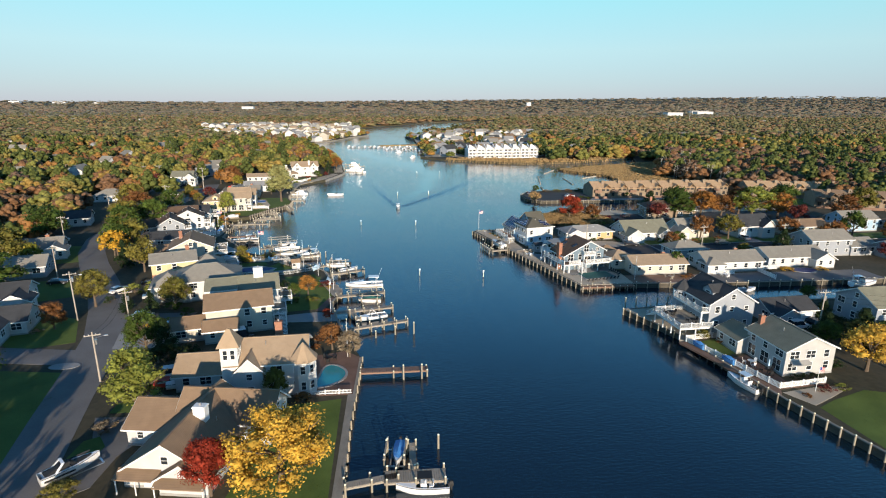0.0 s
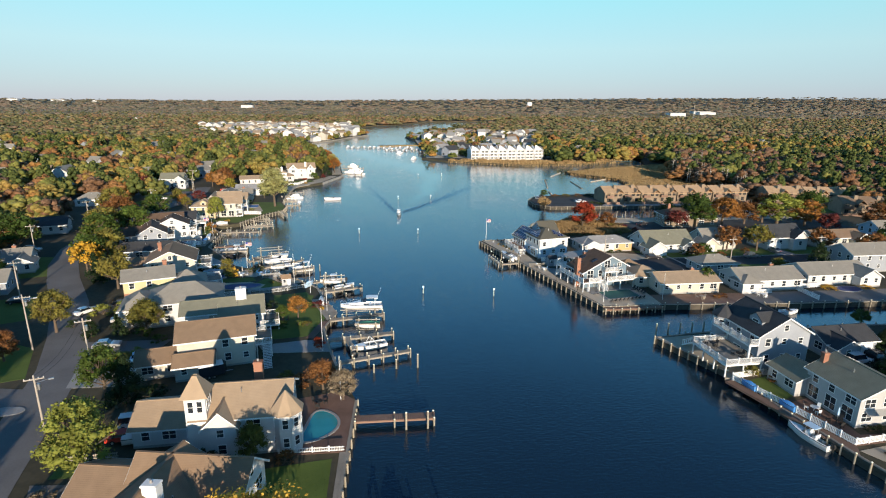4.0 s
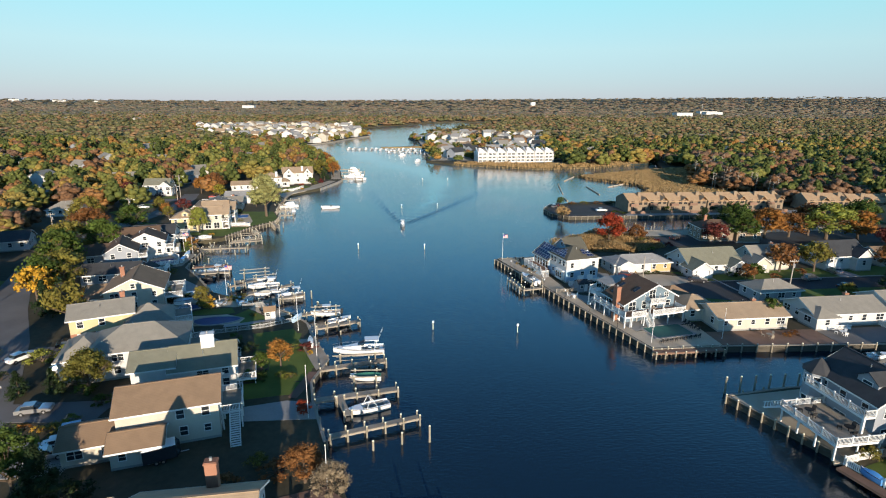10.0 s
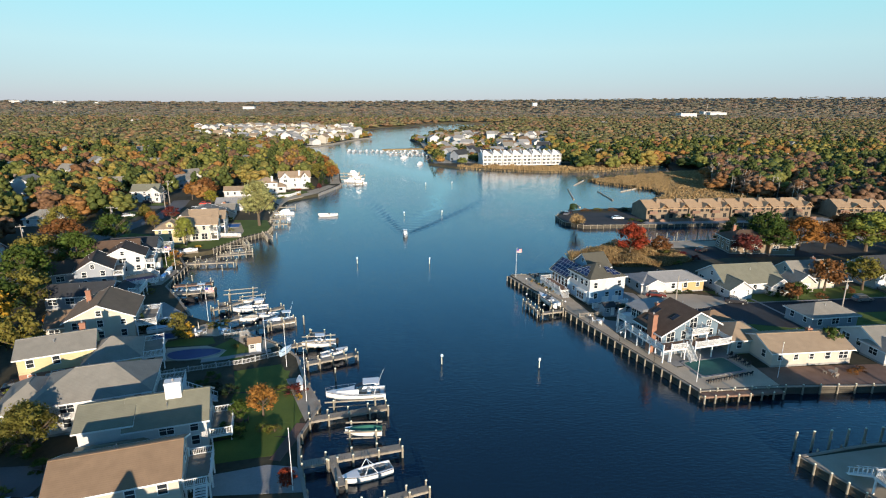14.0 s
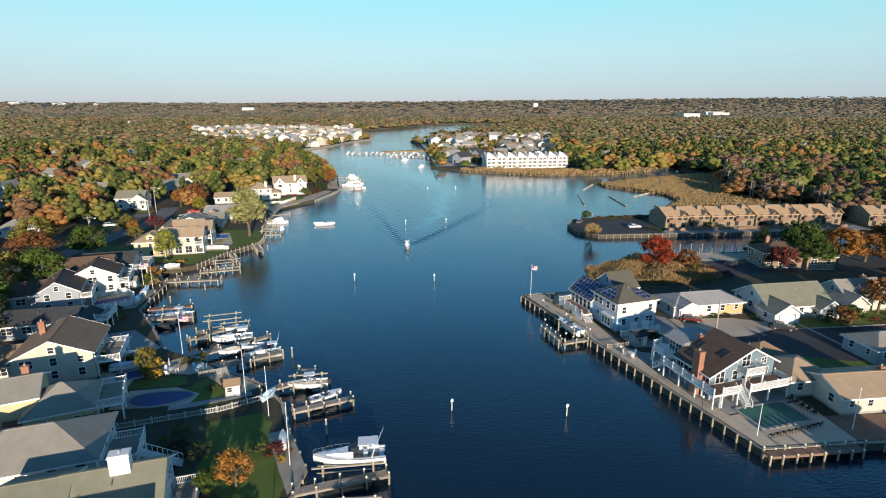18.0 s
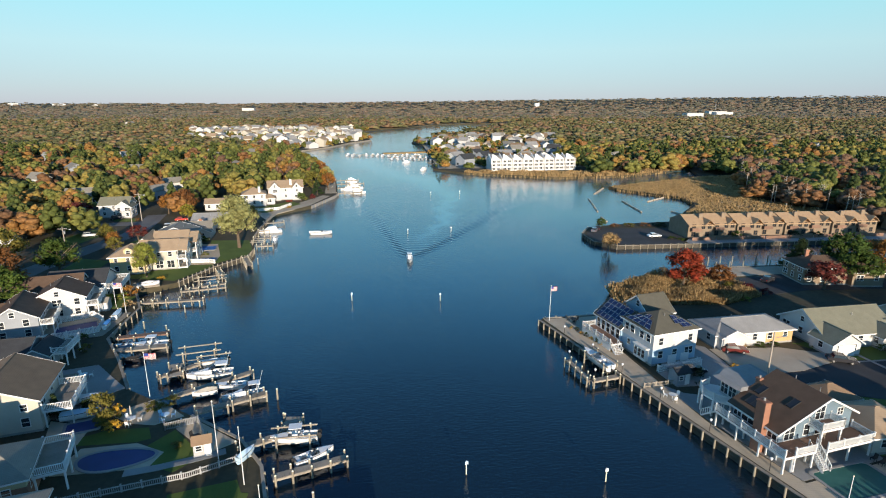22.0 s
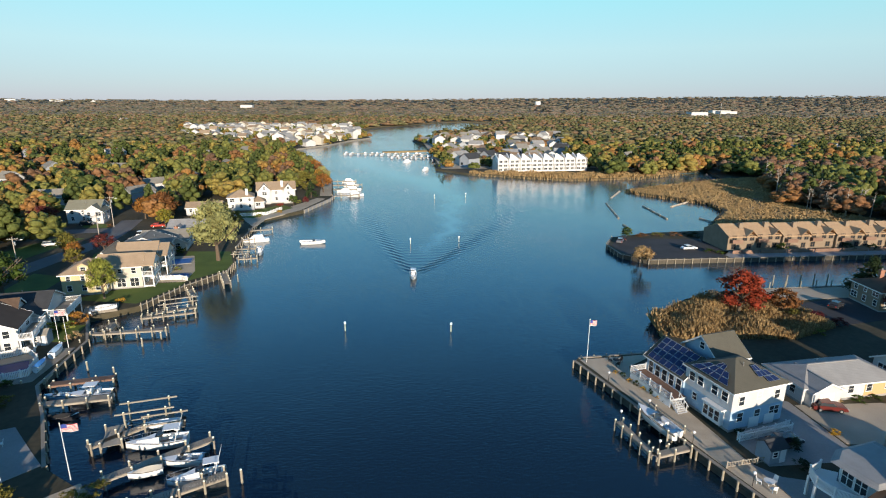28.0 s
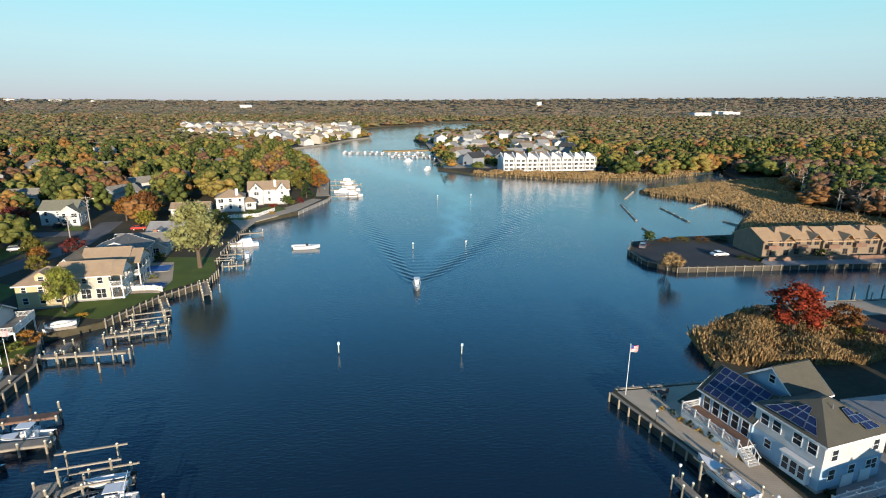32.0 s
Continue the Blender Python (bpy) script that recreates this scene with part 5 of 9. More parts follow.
# ---- piers ----
def pier(p, q, width, label, mat=None, z=1.2, step=3.0, top=1.9, name="pier", sides=(1, -1)):
    """A plank pier from p to q on piles."""
    mat = mat or PLANK
    p, q = Vector((*p, 0)), Vector((*q, 0))
    d = (q - p).length
    ang = math.degrees(math.atan2(q.y - p.y, q.x - p.x))
    t = thing(name, p.x, p.y, 0, ang, label, "pier")
    b = MB()
    n = max(2, int(d / 0.3))
    for i in range(n):
        b.bx(d * i / n, -width / 2, z - 0.06, d * (i + 1) / n - 0.03, width / 2, z)
    tagged(part("planking", b, mat, t), kind="stuff")
    for s in (1, -1):
        part("stringer", MB().bx(0, s * width / 2 - 0.06, z - 0.32, d, s * width / 2 + 0.06, z - 0.065), mat, t)
    k = max(2, int(d / step) + 1)
    for i in range(k):
        x = d * i / (k - 1) - (0.2 if i == k - 1 else 0) + (0.3 if i == 0 else 0)
        for s in sides:
            pile(t, x, s * (width / 2 + 0.14), top)
    return t


for p, q, w, lab, mt, st in [
        ((-6, 57.5), (1.0, 58.8), 1.1, "narrow gray plank pier to the T-head", None, 3.4), ((-0.8, 58.6), (7.0, 58.4), 2.3, "broad gray plank T-head of the pier", None, 3.8),
        ((2.9, 59.7), (3.0, 65.4), 0.8, "narrow finger pier beside a boat lift", None, 5.0), ((-5.2, 87.1), (7.0, 87.0), 1.6, "brown-stained plank pier by the pool", PLANK_RED, 4.2),
        ((-8.8, 105.5), (4.4, 109.4), 1.0, "gray plank pier with tall pale piles", None, 2.3), ((-12, 115.3), (1.4, 117.9), 1.3, "gray plank pier with boats on lifts", None, 3.0),
        ((-7.8, 115.5), (-6.2, 110.6), 0.9, "short finger pier beside a moored boat", None, 4.5), ((-12.4, 125.6), (-0.5, 128.2), 1.3, "gray plank pier below the large cruiser", None, 2.6),
        ((-15.2, 143.8), (-6.1, 147.0), 1.2, "gray plank pier with white-capped piles", None, 2.4), ((-21.4, 150.2), (-14.9, 153.4), 1.3, "gray plank pier with gear", None, 3.0),
        ((-14.9, 153.0), (-14.6, 157.4), 2.4, "broad pier head with tall piles", None, 2.2), ((-30.0, 160), (-20.3, 165.0), 1.3, "gray plank pier beside moored boats", None, 2.6),
        ((-35.1, 165.2), (-24.2, 172.6), 1.2, "gray plank pier between boats", None, 3.0), ((-40, 172), (-31.7, 179.0), 1.0, "narrow plank pier to a boat lift", None, 3.0),
        ((-38.5, 176.8), (-37.0, 172.0), 2.2, "short broad plank landing", None, 3.0), ((-52.3, 183.6), (-42.9, 185.1), 1.5, "gray plank pier with moored skiffs", None, 3.0),
        ((-54.5, 189.7), (-45.2, 191.4), 1.4, "reddish plank pier", PLANK_RED, 3.0), ((-57.2, 190.0), (-59.5, 205.2), 3.0, "long weathered boat landing along the cove", None, 4.0),
        ((-58.2, 209.6), (-44.2, 210.8), 1.1, "gray plank pier of the cove", None, 2.8), ((-56.5, 215.0), (-55.3, 209.8), 1.0, "short plank finger in the cove", None, 3.0),
        ((-51.6, 219.0), (-42.4, 222.8), 0.9, "lift pier with twin rows of piles", None, 1.8), ((-52.0, 217), (-41.6, 219.6), 0.7, "outer beam of the boat lift", None, 1.8),
        ((-48.0, 234.5), (-45.5, 229.4), 1.0, "short plank finger below the lawn", None, 1.8), ((-43.8, 247), (-40.2, 238.0), 1.4, "plank landing below the lawn", None, 2.0),
        ((-43.5, 260.3), (-38.0, 261.2), 0.9, "short pier with lift piles", None, 1.8), ((-47, 271), (-41, 272.2), 0.9, "short pier with lift piles", None, 1.8),
        ((-49.5, 281.6), (-44, 284), 0.9, "short pier of the northern gardens", None, 2.0), ((-49, 296), (-41, 298), 1.0, "short pier of the northern gardens", None, 3.0),
        ((-31, 385), (-16, 387), 1.2, "distant white pier with boats", None, 3.5), ((-31, 400), (-14, 402), 1.2, "distant white pier with boats", None, 3.5), ((-32, 415), (-18, 416), 1.2, "distant white pier with boats", None, 3.5),
        ((-27, 366), (-14, 370), 1.2, "distant pier with boats", None, 3.5),
        ((32.0, 171.5), (33.5, 163.6), 1.0, "boat lift pier at the peninsula", None, 1.9), ((33.5, 163.7), (39.0, 164.9), 1.0, "gray plank walkway to the boat lift", None, 2.4),
        ((-38, 587), (42, 572), 2.5, "far marina pier", None, 8.0), ((2, 556), (40, 546), 2.5, "far marina pier", None, 8.0), ((34, 505), (52, 476), 7.0, "broad far plank landing", None, 6.0),
        ((64, 127.2), (49.8, 127.0), 1.3, "brown plank walkway along the corner", PLANK_RED, 1.9)]:
    pier(p, q, w, lab, mt, step=st, top=1.35 if mt is PLANK_RED else 1.8)
for i, (x, y, h) in enumerate([(-2.4, 103.4, 1.5), (1.6, 104.5, 1.8), (5.5, 104.6, 2.6), (6.7, 65.4, 2.2), (2.6, 85.4, 2.8), (5.8, 85.4, 2.8), (-0.5, 64.6, 2.4), (-18.5, 164.5, 2.0), (-16.2, 157.4, 1.9),
                               (-25.2, 160.8, 1.7), (-9.5, 139, 2.4), (-46.5, 193.5, 1.8), (-52, 196, 1.8), (-47, 205.5, 1.6), (-44.5, 208, 1.6), (-39, 243, 1.8)]):
    t = thing("mooring_pile", x, y, 0, 0, "lone weathered mooring pile in the water", "pile", "mooring piles")
    pile(t, 0, 0, h, 0.15)
for i in range(7):
    t = thing("mooring_pile", 88.5 + i * 3.7, 226.5, 0, 0, "tall dark mooring pile in the basin", "pile", "basin piles")
    pile(t, 0, 0, 3.6, 0.16, False)
for i in range(6):
    t = thing("mooring_pile", 55.5 + i * 2.6, 113.4, 0, 0, "dark capped mooring pile beside the gray deck", "pile", "deck piles")
    pile(t, 0, 0, 3.0, 0.16)

# ---- boats ----
def hull_rings(L, B, H, n=9):
    rings = []
    for i in range(n):
        t = i / (n - 1)
        hb = max(0.03, B / 2 * (1 - max(0, (t - 0.35) / 0.65) ** 2.4) * (0.9 + 0.1 * min(1, t * 4)))
        zg = H * (1 + 0.28 * t * t)
        zk = -0.35 + 0.55 * max(0, (t - 0.6) / 0.4) ** 2 * H
        zc = zk + 0.28 + 0.15 * t
        x = t * L
        rings.append([(x, -hb, zg), (x, -hb * 0.86, zc), (x, 0, zk), (x, hb * 0.86, zc), (x, hb, zg)])
    return rings


def boat(x, y, rot, L, kind, label, z=0.0, hull=None, cover=None, engines=1, group=""):
    """A motor boat, stern at the origin and bow to +x; kind: console, cruiser, bowrider, skiff or covered."""
    B, H = L * 0.31, 0.55 + L * 0.055
    t = thing("motor_boat", x, y, z, rot, label, "boat", group)
    key = (round(L, 1),)
    rings = hull_rings(L, B, H)
    hm = MB().loft(rings, closed=False)
    hm.face(rings[0][::-1])
    part("hull", hm, hull or GEL, t, smooth=True)
    dk = MB()
    ins = [[(r[0][0], r[0][1] * 0.999, r[0][2]), (r[0][0], r[0][1] * 0.8, r[0][2] + 0.02)] for r in rings]
    ins2 = [[(r[4][0], r[4][1] * 0.8, r[4][2] + 0.02), (r[4][0], r[4][1] * 0.999, r[4][2])] for r in rings]
    dk.loft(ins, closed=False).loft(ins2, closed=False)
    k = 6 if kind == "cruiser" else 4 if kind == "covered" else 7
    for a, b in zip(rings[k - 2:], rings[k - 1:]):
        dk.face([(a[0][0], a[0][1] * 0.8, a[0][2] + 0.02), (b[0][0], b[0][1] * 0.8, b[0][2] + 0.02), (b[4][0], b[4][1] * 0.8, b[4][2] + 0.02), (a[4][0], a[4][1] * 0.8, a[4][2] + 0.02)][::-1])
    part("deck", dk, GEL, t)
    fl = [(r[0][0], r[0][1] * 0.82) for r in rings[:7]] + [(r[4][0], r[4][1] * 0.82) for r in rings[:7]][::-1]
    part("cockpit_floor", MB().prism(fl, 0.12, 0.2), cover if kind == "bowrider" and cover else FOUND, t)
    part("rub_rail", MB().loft([[(r[0][0], r[0][1] - 0.03, r[0][2]), (r[0][0], r[0][1] - 0.03, r[0][2] - 0.08)] for r in rings], closed=False)
         .loft([[(r[4][0], r[4][1] + 0.03, r[4][2] - 0.08), (r[4][0], r[4][1] + 0.03, r[4][2])] for r in rings], closed=False), RUBBER, t)
    if kind == "covered":
        cv = MB()
        cv.loft([[(r[0][0], r[0][1] * 1.02, r[0][2] + 0.02), (r[0][0], 0, r[0][2] + 0.45 * math.sin(math.pi * min(1, 0.15 + i / 8))), (r[4][0], r[4][1] * 1.02, r[4][2] + 0.02)] for i, r in enumerate(rings)], closed=False)
        part("cover", cv, cover or CANVAS_LTBLUE, t)
    if kind == "console":
        c = part("console", MB().bx(L * 0.42, -0.45, 0.2, L * 0.54, 0.45, 1.35).bx(L * 0.44, -0.4, 1.35, L * 0.46, 0.4, 1.75), GEL, t)
        part("seat", MB().bx(L * 0.3, -0.5, 0.2, L * 0.38, 0.5, 0.95).bx(L * 0.29, -0.5, 0.95, L * 0.31, 0.5, 1.4), GEL, t)
        tt = part("t_top", MB().bx(L * 0.32, -B * 0.36, 2.25, L * 0.6, B * 0.36, 2.33), cover or GEL, t)
        fr = MB()
        for sx in (0.36, 0.54):
            for s in (-1, 1):
                fr.tube((L * sx, s * 0.42, 0.2), (L * sx, s * B * 0.3, 2.25), 0.03, k=5)
        part("t_top_frame", fr, STEEL, tt)
    if kind == "cruiser":
        r = rings[6]
        cb = MB().loft([[(L * 0.45, -B * 0.36, H), (L * 0.45, -B * 0.3, H + 0.75), (L * 0.45, B * 0.3, H + 0.75), (L * 0.45, B * 0.36, H)],
                        [(L * 0.85, -B * 0.12, H * 1.15), (L * 0.8, -B * 0.08, H * 1.15 + 0.2), (L * 0.8, B * 0.08, H * 1.15 + 0.2), (L * 0.85, B * 0.12, H * 1.15)]])
        part("cabin", cb, GEL, t)
        part("windshield", MB().slab([[(L * 0.4, -B * 0.34, H + 0.75), (L * 0.52, -B * 0.2, H + 0.7), (L * 0.52, B * 0.2, H + 0.7), (L * 0.4, B * 0.34, H + 0.75), (L * 0.36, B * 0.3, H + 1.35), (L * 0.36, -B * 0.3, H + 1.35)]], 0.05), GLASS, t)
        ar = MB()
        for s in (-1, 1):
            ar.beam((L * 0.2, s * B * 0.42, H), (L * 0.14, s * B * 0.34, H + 1.6), 0.25, 0.12)
        ar.bx(L * 0.1, -B * 0.36, H + 1.5, L * 0.18, B * 0.36, H + 1.65)
        arch = part("radar_arch", ar, GEL, t)
        part("antenna", MB().tube((L * 0.12, 0.6, H + 1.6), (L * 0.02, 0.7, H + 4.0), 0.03, 0.015, 5), GEL, arch)
        part("bimini", MB().bx(L * 0.16, -B * 0.33, H + 1.62, L * 0.38, B * 0.33, H + 1.7), cover or GEL, arch)
        part("seat", MB().bx(L * 0.02, -B * 0.36, 0.2, L * 0.09, B * 0.36, 0.8).bx(L * 0.25, -B * 0.3, 0.2, L * 0.31, 0.0, 1.0), GEL, t)
        rl = MB()
        prev = None
        for s in (-1, 1):
            prev = None
            for rr in rings[4:]:
                p = Vector((rr[0][0], rr[0 if s < 0 else 4][1] * 0.9, rr[0][2]))
                rl.tube(p, p + Vector((0, 0, 0.6)), 0.018, k=4)
                if prev:
                    rl.tube(prev + Vector((0, 0, 0.6)), p + Vector((0, 0, 0.6)), 0.018, k=4)
                prev = p
        part("bow_rail", rl, STEEL, t)
    if kind in ("bowrider", "skiff"):
        part("windshield", MB().slab([[(L * 0.5, -B * 0.38, H + 0.05), (L * 0.58, 0, H + 0.1), (L * 0.5, B * 0.38, H + 0.05), (L * 0.46, B * 0.36, H + 0.55), (L * 0.54, 0, H + 0.6), (L * 0.46, -B * 0.36, H + 0.55)]], 0.04), GLASS, t)
        part("seat", MB().bx(L * 0.05, -B * 0.38, 0.2, L * 0.14, B * 0.38, 0.75), GEL, t)
        part("seat", MB().bx(L * 0.32, -B * 0.34, 0.2, L * 0.4, -B * 0.08, 0.95).bx(L * 0.32, B * 0.08, 0.2, L * 0.4, B * 0.34, 0.95), GEL, t)
    if kind == "tower":
        fr = MB()
        for s in (-1, 1):
            fr.tube((L * 0.3, s * B * 0.42, H), (L * 0.45, s * B * 0.3, H + 1.4), 0.05, k=5)
            fr.tube((L * 0.55, s * B * 0.42, H), (L * 0.45, s * B * 0.3, H + 1.4), 0.05, k=5)
        fr.tube((L * 0.45, -B * 0.3, H + 1.4), (L * 0.45, B * 0.3, H + 1.4), 0.05, k=5)
        part("wake_tower", fr, GEL, t)
        part("seat", MB().bx(L * 0.1, -B * 0.38, 0.2, L * 0.5, -B * 0.2, 0.75).bx(L * 0.1, B * 0.2, 0.2, L * 0.5, B * 0.38, 0.75), FOUND, t)
    for e in range(engines):
        o = (e - (engines - 1) / 2) * 0.7
        en = part("outboard_engine", MB().loft([[(-0.55, o - 0.2, 0.55), (-0.05, o - 0.2, 0.55), (-0.05, o + 0.2, 0.55), (-0.55, o + 0.2, 0.55)],
                                                [(-0.6, o - 0.22, 0.95), (-0.02, o - 0.2, 0.95), (-0.02, o + 0.2, 0.95), (-0.6, o + 0.22, 0.95)],
                                                [(-0.45, o - 0.13, 1.25), (-0.1, o - 0.13, 1.25), (-0.1, o + 0.13, 1.25), (-0.45, o + 0.13, 1.25)]]), RUBBER if L < 7 else GEL, t)
        part("shaft", MB().bx(-0.42, o - 0.08, -0.5, -0.18, o + 0.08, 0.56), RUBBER, en)
    return t


def boat_lift(x, y, rot, L, W, label, top=2.6, bed=0.9):
    """Four piles with top beams and a cradle."""
    t = thing("boat_lift", x, y, 0, rot, label, "boat lift")
    for sx in (0.15, 0.85):
        for s in (-1, 1):
            pile(t, L * sx, s * W / 2, top)
        part("cradle_beam", MB().bx(L * sx - 0.08, -W / 2, bed - 0.25, L * sx + 0.08, W / 2, bed - 0.1), STEEL, t)
    for s in (-1, 1):
        part("top_beam", MB().bx(0, s * W / 2 - 0.1, top - 0.3, L, s * W / 2 + 0.1, top - 0.12), PLANK, t)
        part("bunk", MB().bx(L * 0.05, s * W * 0.22 - 0.08, bed - 0.1, L * 0.95, s * W * 0.22 + 0.08, bed), PLANK, t)
    return t


for x, y, r, L, kd, lab, z, hu, co, en in [
        (7.2, 57.0, 178, 6.6, "console", "white centre-console boat with dark top at the T-head", 0, None, RUBBER, 1),
        (1.4, 65.0, 262, 4.6, "covered", "small white runabout under a blue cover on a lift", 1.1, None, GEL_BLUE, 1),
        (-0.2, 114.6, 200, 7.0, "tower", "white bowrider with wake tower beside the pier", 0, None, None, 0),
        (-1.4, 121.4, 178, 5.2, "covered", "white runabout under a green canvas cover", 1.1, None, CANVAS_GREEN, 1),
        (-0.9, 130.2, 182, 9.2, "cruiser", "large white express cruiser raised on a lift", 1.9, None, None, 0),
        (-10.6, 152.2, 184, 6.4, "console", "white centre-console boat with hard top", 0.7, None, None, 2),
        (-12.9, 146.6, 28, 5.4, "bowrider", "white open bowrider with its bow out", 0.6, None, None, 1),
        (-20.8, 166.2, 196, 6.6, "cruiser", "white cuddy cruiser beside the pier", 0.1, None, None, 0),
        (-24.2, 169.0, 184, 5.4, "bowrider", "white bowrider with dark seats", 0.2, None, None, 1),
        (-27.8, 173.6, 190, 7.6, "cruiser", "white cabin cruiser in its berth", 0.2, None, None, 0),
        (-29.6, 176.6, 190, 4.6, "covered", "small covered boat on a lift", 1.0, None, GEL, 1),
        (-43.6, 187.0, 186, 6.6, "console", "white centre-console boat beside the cove pier", 0.2, None, None, 1),
        (-46.6, 189.0, 184, 3.2, "skiff", "small white dinghy tied to the pier", 0, None, None, 0),
        (-49.0, 180.4, 12, 3.4, "covered", "small dark-covered skiff by the shore", 0, GEL_DARK, RUBBER, 1),
        (-50.3, 187.2, 184, 3.6, "skiff", "small pale blue dinghy", 0, CANVAS_LTBLUE, None, 0),
        (-28.6, 167.0, 200, 3.8, "covered", "small tan-covered skiff in its slip", 0.6, None, SIDE_CREAM, 0),
        (61.5, 74.6, 105, 6.4, "console", "white open boat tied to the east bulkhead", 0, None, CANVAS_LTBLUE, 1),
        (90.0, 128 - 5.0, 2, 5.2, "bowrider", "white motor boat moored in the canal", 0, None, None, 1),
        (122, 128 - 5, 2, 7.6, "cruiser", "white sport-fishing boat in the canal", 0.6, None, None, 0), (150, 121, 2, 6, "console", "white open boat moored in the canal", 0, None, None, 1),
        (38.2, 166.6, 107, 7.6, "bowrider", "white open boat with a pale blue cockpit on the peninsula lift", 1.3, None, CANVAS_LTBLUE, 1),
        (6.2, 246, 268, 6.2, "console", "white centre-console boat under way with a wake", 0, None, GEL, 1),
        (-28.5, 280.4, 2, 7.6, "bowrider", "white runabout with dark stripe lying off the lawns", 0, None, None, 1),
        (-39.6, 272.0, 278, 5.8, "console", "white boat moored at the short pier", 0, None, GEL, 1)]:
    boat(x, y, r, L, kd, lab, z, hu, co, en)
for x, y, r, L, W, lab in [(0.4, 60.4, 83, 5.0, 2.6, "boat lift holding a blue-covered runabout"), (-10.2, 130.0, 2, 9.0, 3.4, "heavy timber boat lift under the cruiser"), (-6.6, 121.4, 358, 5.2, 2.4, "timber boat lift at the pier"),
                           (-17, 151.6, 4, 6.4, 2.6, "timber boat lift at the pier head"), (-38.5, 177.6, 12, 7.5, 3.0, "tall empty boat lift with white posts"), (-34.8, 175.6, 12, 6.0, 2.6, "boat lift with covered boat"),
                           (-50.5, 222.6, 18, 8, 3, "empty timber boat lift in the cove"), (36.6, 173.8, 285, 8.0, 2.9, "boat lift at the peninsula with white pile caps"), (-45.6, 262.4, 4, 5, 2.4, "empty lift by the short pier")]:
    boat_lift(x, y, r, L, W, lab, 3.4 if "tall" in lab else 2.5)
mb_rng = random.Random(9)
proto = thing("motor_boat", 0, 0, 0, 0, "white motor yacht berthed at the far marina", "boat", "marina boats")
pr = hull_rings(8.0, 2.6, 1.0)
part("hull", MB().loft(pr, closed=False).face(pr[0][::-1]).face([r[0] for r in pr] + [r[4] for r in pr][::-1]), GEL, proto)
part("cabin", MB().loft([[(1.5, -0.9, 1), (1.5, 0.9, 1), (6.2, 0.5, 1.2), (6.2, -0.5, 1.2)], [(2, -0.75, 2.4), (2, 0.75, 2.4), (4.6, 0.5, 2.3), (4.6, -0.5, 2.3)]]), GEL, proto)
for i in range(46):
    a, b = ((-38, 587), (42, 572)) if i < 30 else ((2, 556), (40, 546))
    u, sd = (((i % 30) // 2 + 0.5) / 15, i % 2) if i < 30 else (((i - 30) // 2 + 0.5) / 8, i % 2)
    z = mb_rng.uniform(0.6, 1.15)
    copy_thing(proto, pose(a[0] + (b[0] - a[0]) * u + mb_rng.uniform(-1, 1), a[1] + (b[1] - a[1]) * u + (2 if sd else -2), 0, 0, 0, (80 if sd else -100) + mb_rng.uniform(-6, 6)) @ Matrix.Diagonal((z, z, z * 0.8, 1)))
for x, y, r in ((-22, 388.5, 0), (-24, 403.6, 0), (-26, 417.5, 0), (-20, 372, 0), (-18, 383, 180), (-40, 286, 200), (24, 470, 60), (12, 520, 40)):
    copy_thing(proto, pose(x, y, 0, 0, 0, r))
for o in list(proto.children_recursive):
    bpy.data.objects.remove(o)
bpy.data.objects.remove(proto)

bwk = [(-4, 603), (20, 609), (50, 622), (49, 629), (18, 616), (-5, 609)]
tagged(part("ground_breakwater", MB().prism(bwk, -1.0, 0.7), MARSH), "low marshy breakwater behind the far marina", "ground", kind="structure")
# the wake: low ridges spreading from the boat under way
wk = MB()
NS, NU = 190, 150
for i in range(NS + 1):
    d = 125 * (i / NS) ** 1.25
    xl, xr = 6.2 - 0.19 * d - 0.7, 6.2 + 0.66 * d - 0.0012 * d * d + 0.7
    m = 2.0 + 0.1 * d
    for j in range(NU + 1):
        x = xl - m + (xr - xl + 2 * m) * j / NU
        el, er = (x - xl) / (1.1 + 0.035 * d), (x - xr) / (1.3 + 0.05 * d)
        fade = (1 - d / 125) ** 0.7 * min(1, d / 3)
        arm = 0.10 * math.exp(-el * el) * math.cos(2.4 * (x - xl) + 1.6 * d) + 0.10 * math.exp(-er * er) * math.cos(2.0 * (x - xr) - 1.7 * d)
        inn = 1 / (1 + math.exp(-(x - xl) * 1.2)) / (1 + math.exp((x - xr) * 0.8))
        tr = 0.022 * inn * math.cos(2.1 * d - 0.10 * abs(x - 6.2)) * max(0, 1 - d / 70)
        edge = min(1, j / 8, (NU - j) / 8, (NS - i) / 8)
        wk.v.append((x, 246 + d, 0.012 + edge * (fade * (arm + tr) + 0.05 * fade)))
wk.f = [(i * (NU + 1) + j, i * (NU + 1) + j + 1, (i + 1) * (NU + 1) + j + 1, (i + 1) * (NU + 1) + j) for i in range(NS) for j in range(NU)]
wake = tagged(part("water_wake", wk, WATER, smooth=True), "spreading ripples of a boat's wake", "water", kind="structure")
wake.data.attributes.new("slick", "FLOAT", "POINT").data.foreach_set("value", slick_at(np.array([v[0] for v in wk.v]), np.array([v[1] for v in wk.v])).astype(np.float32))

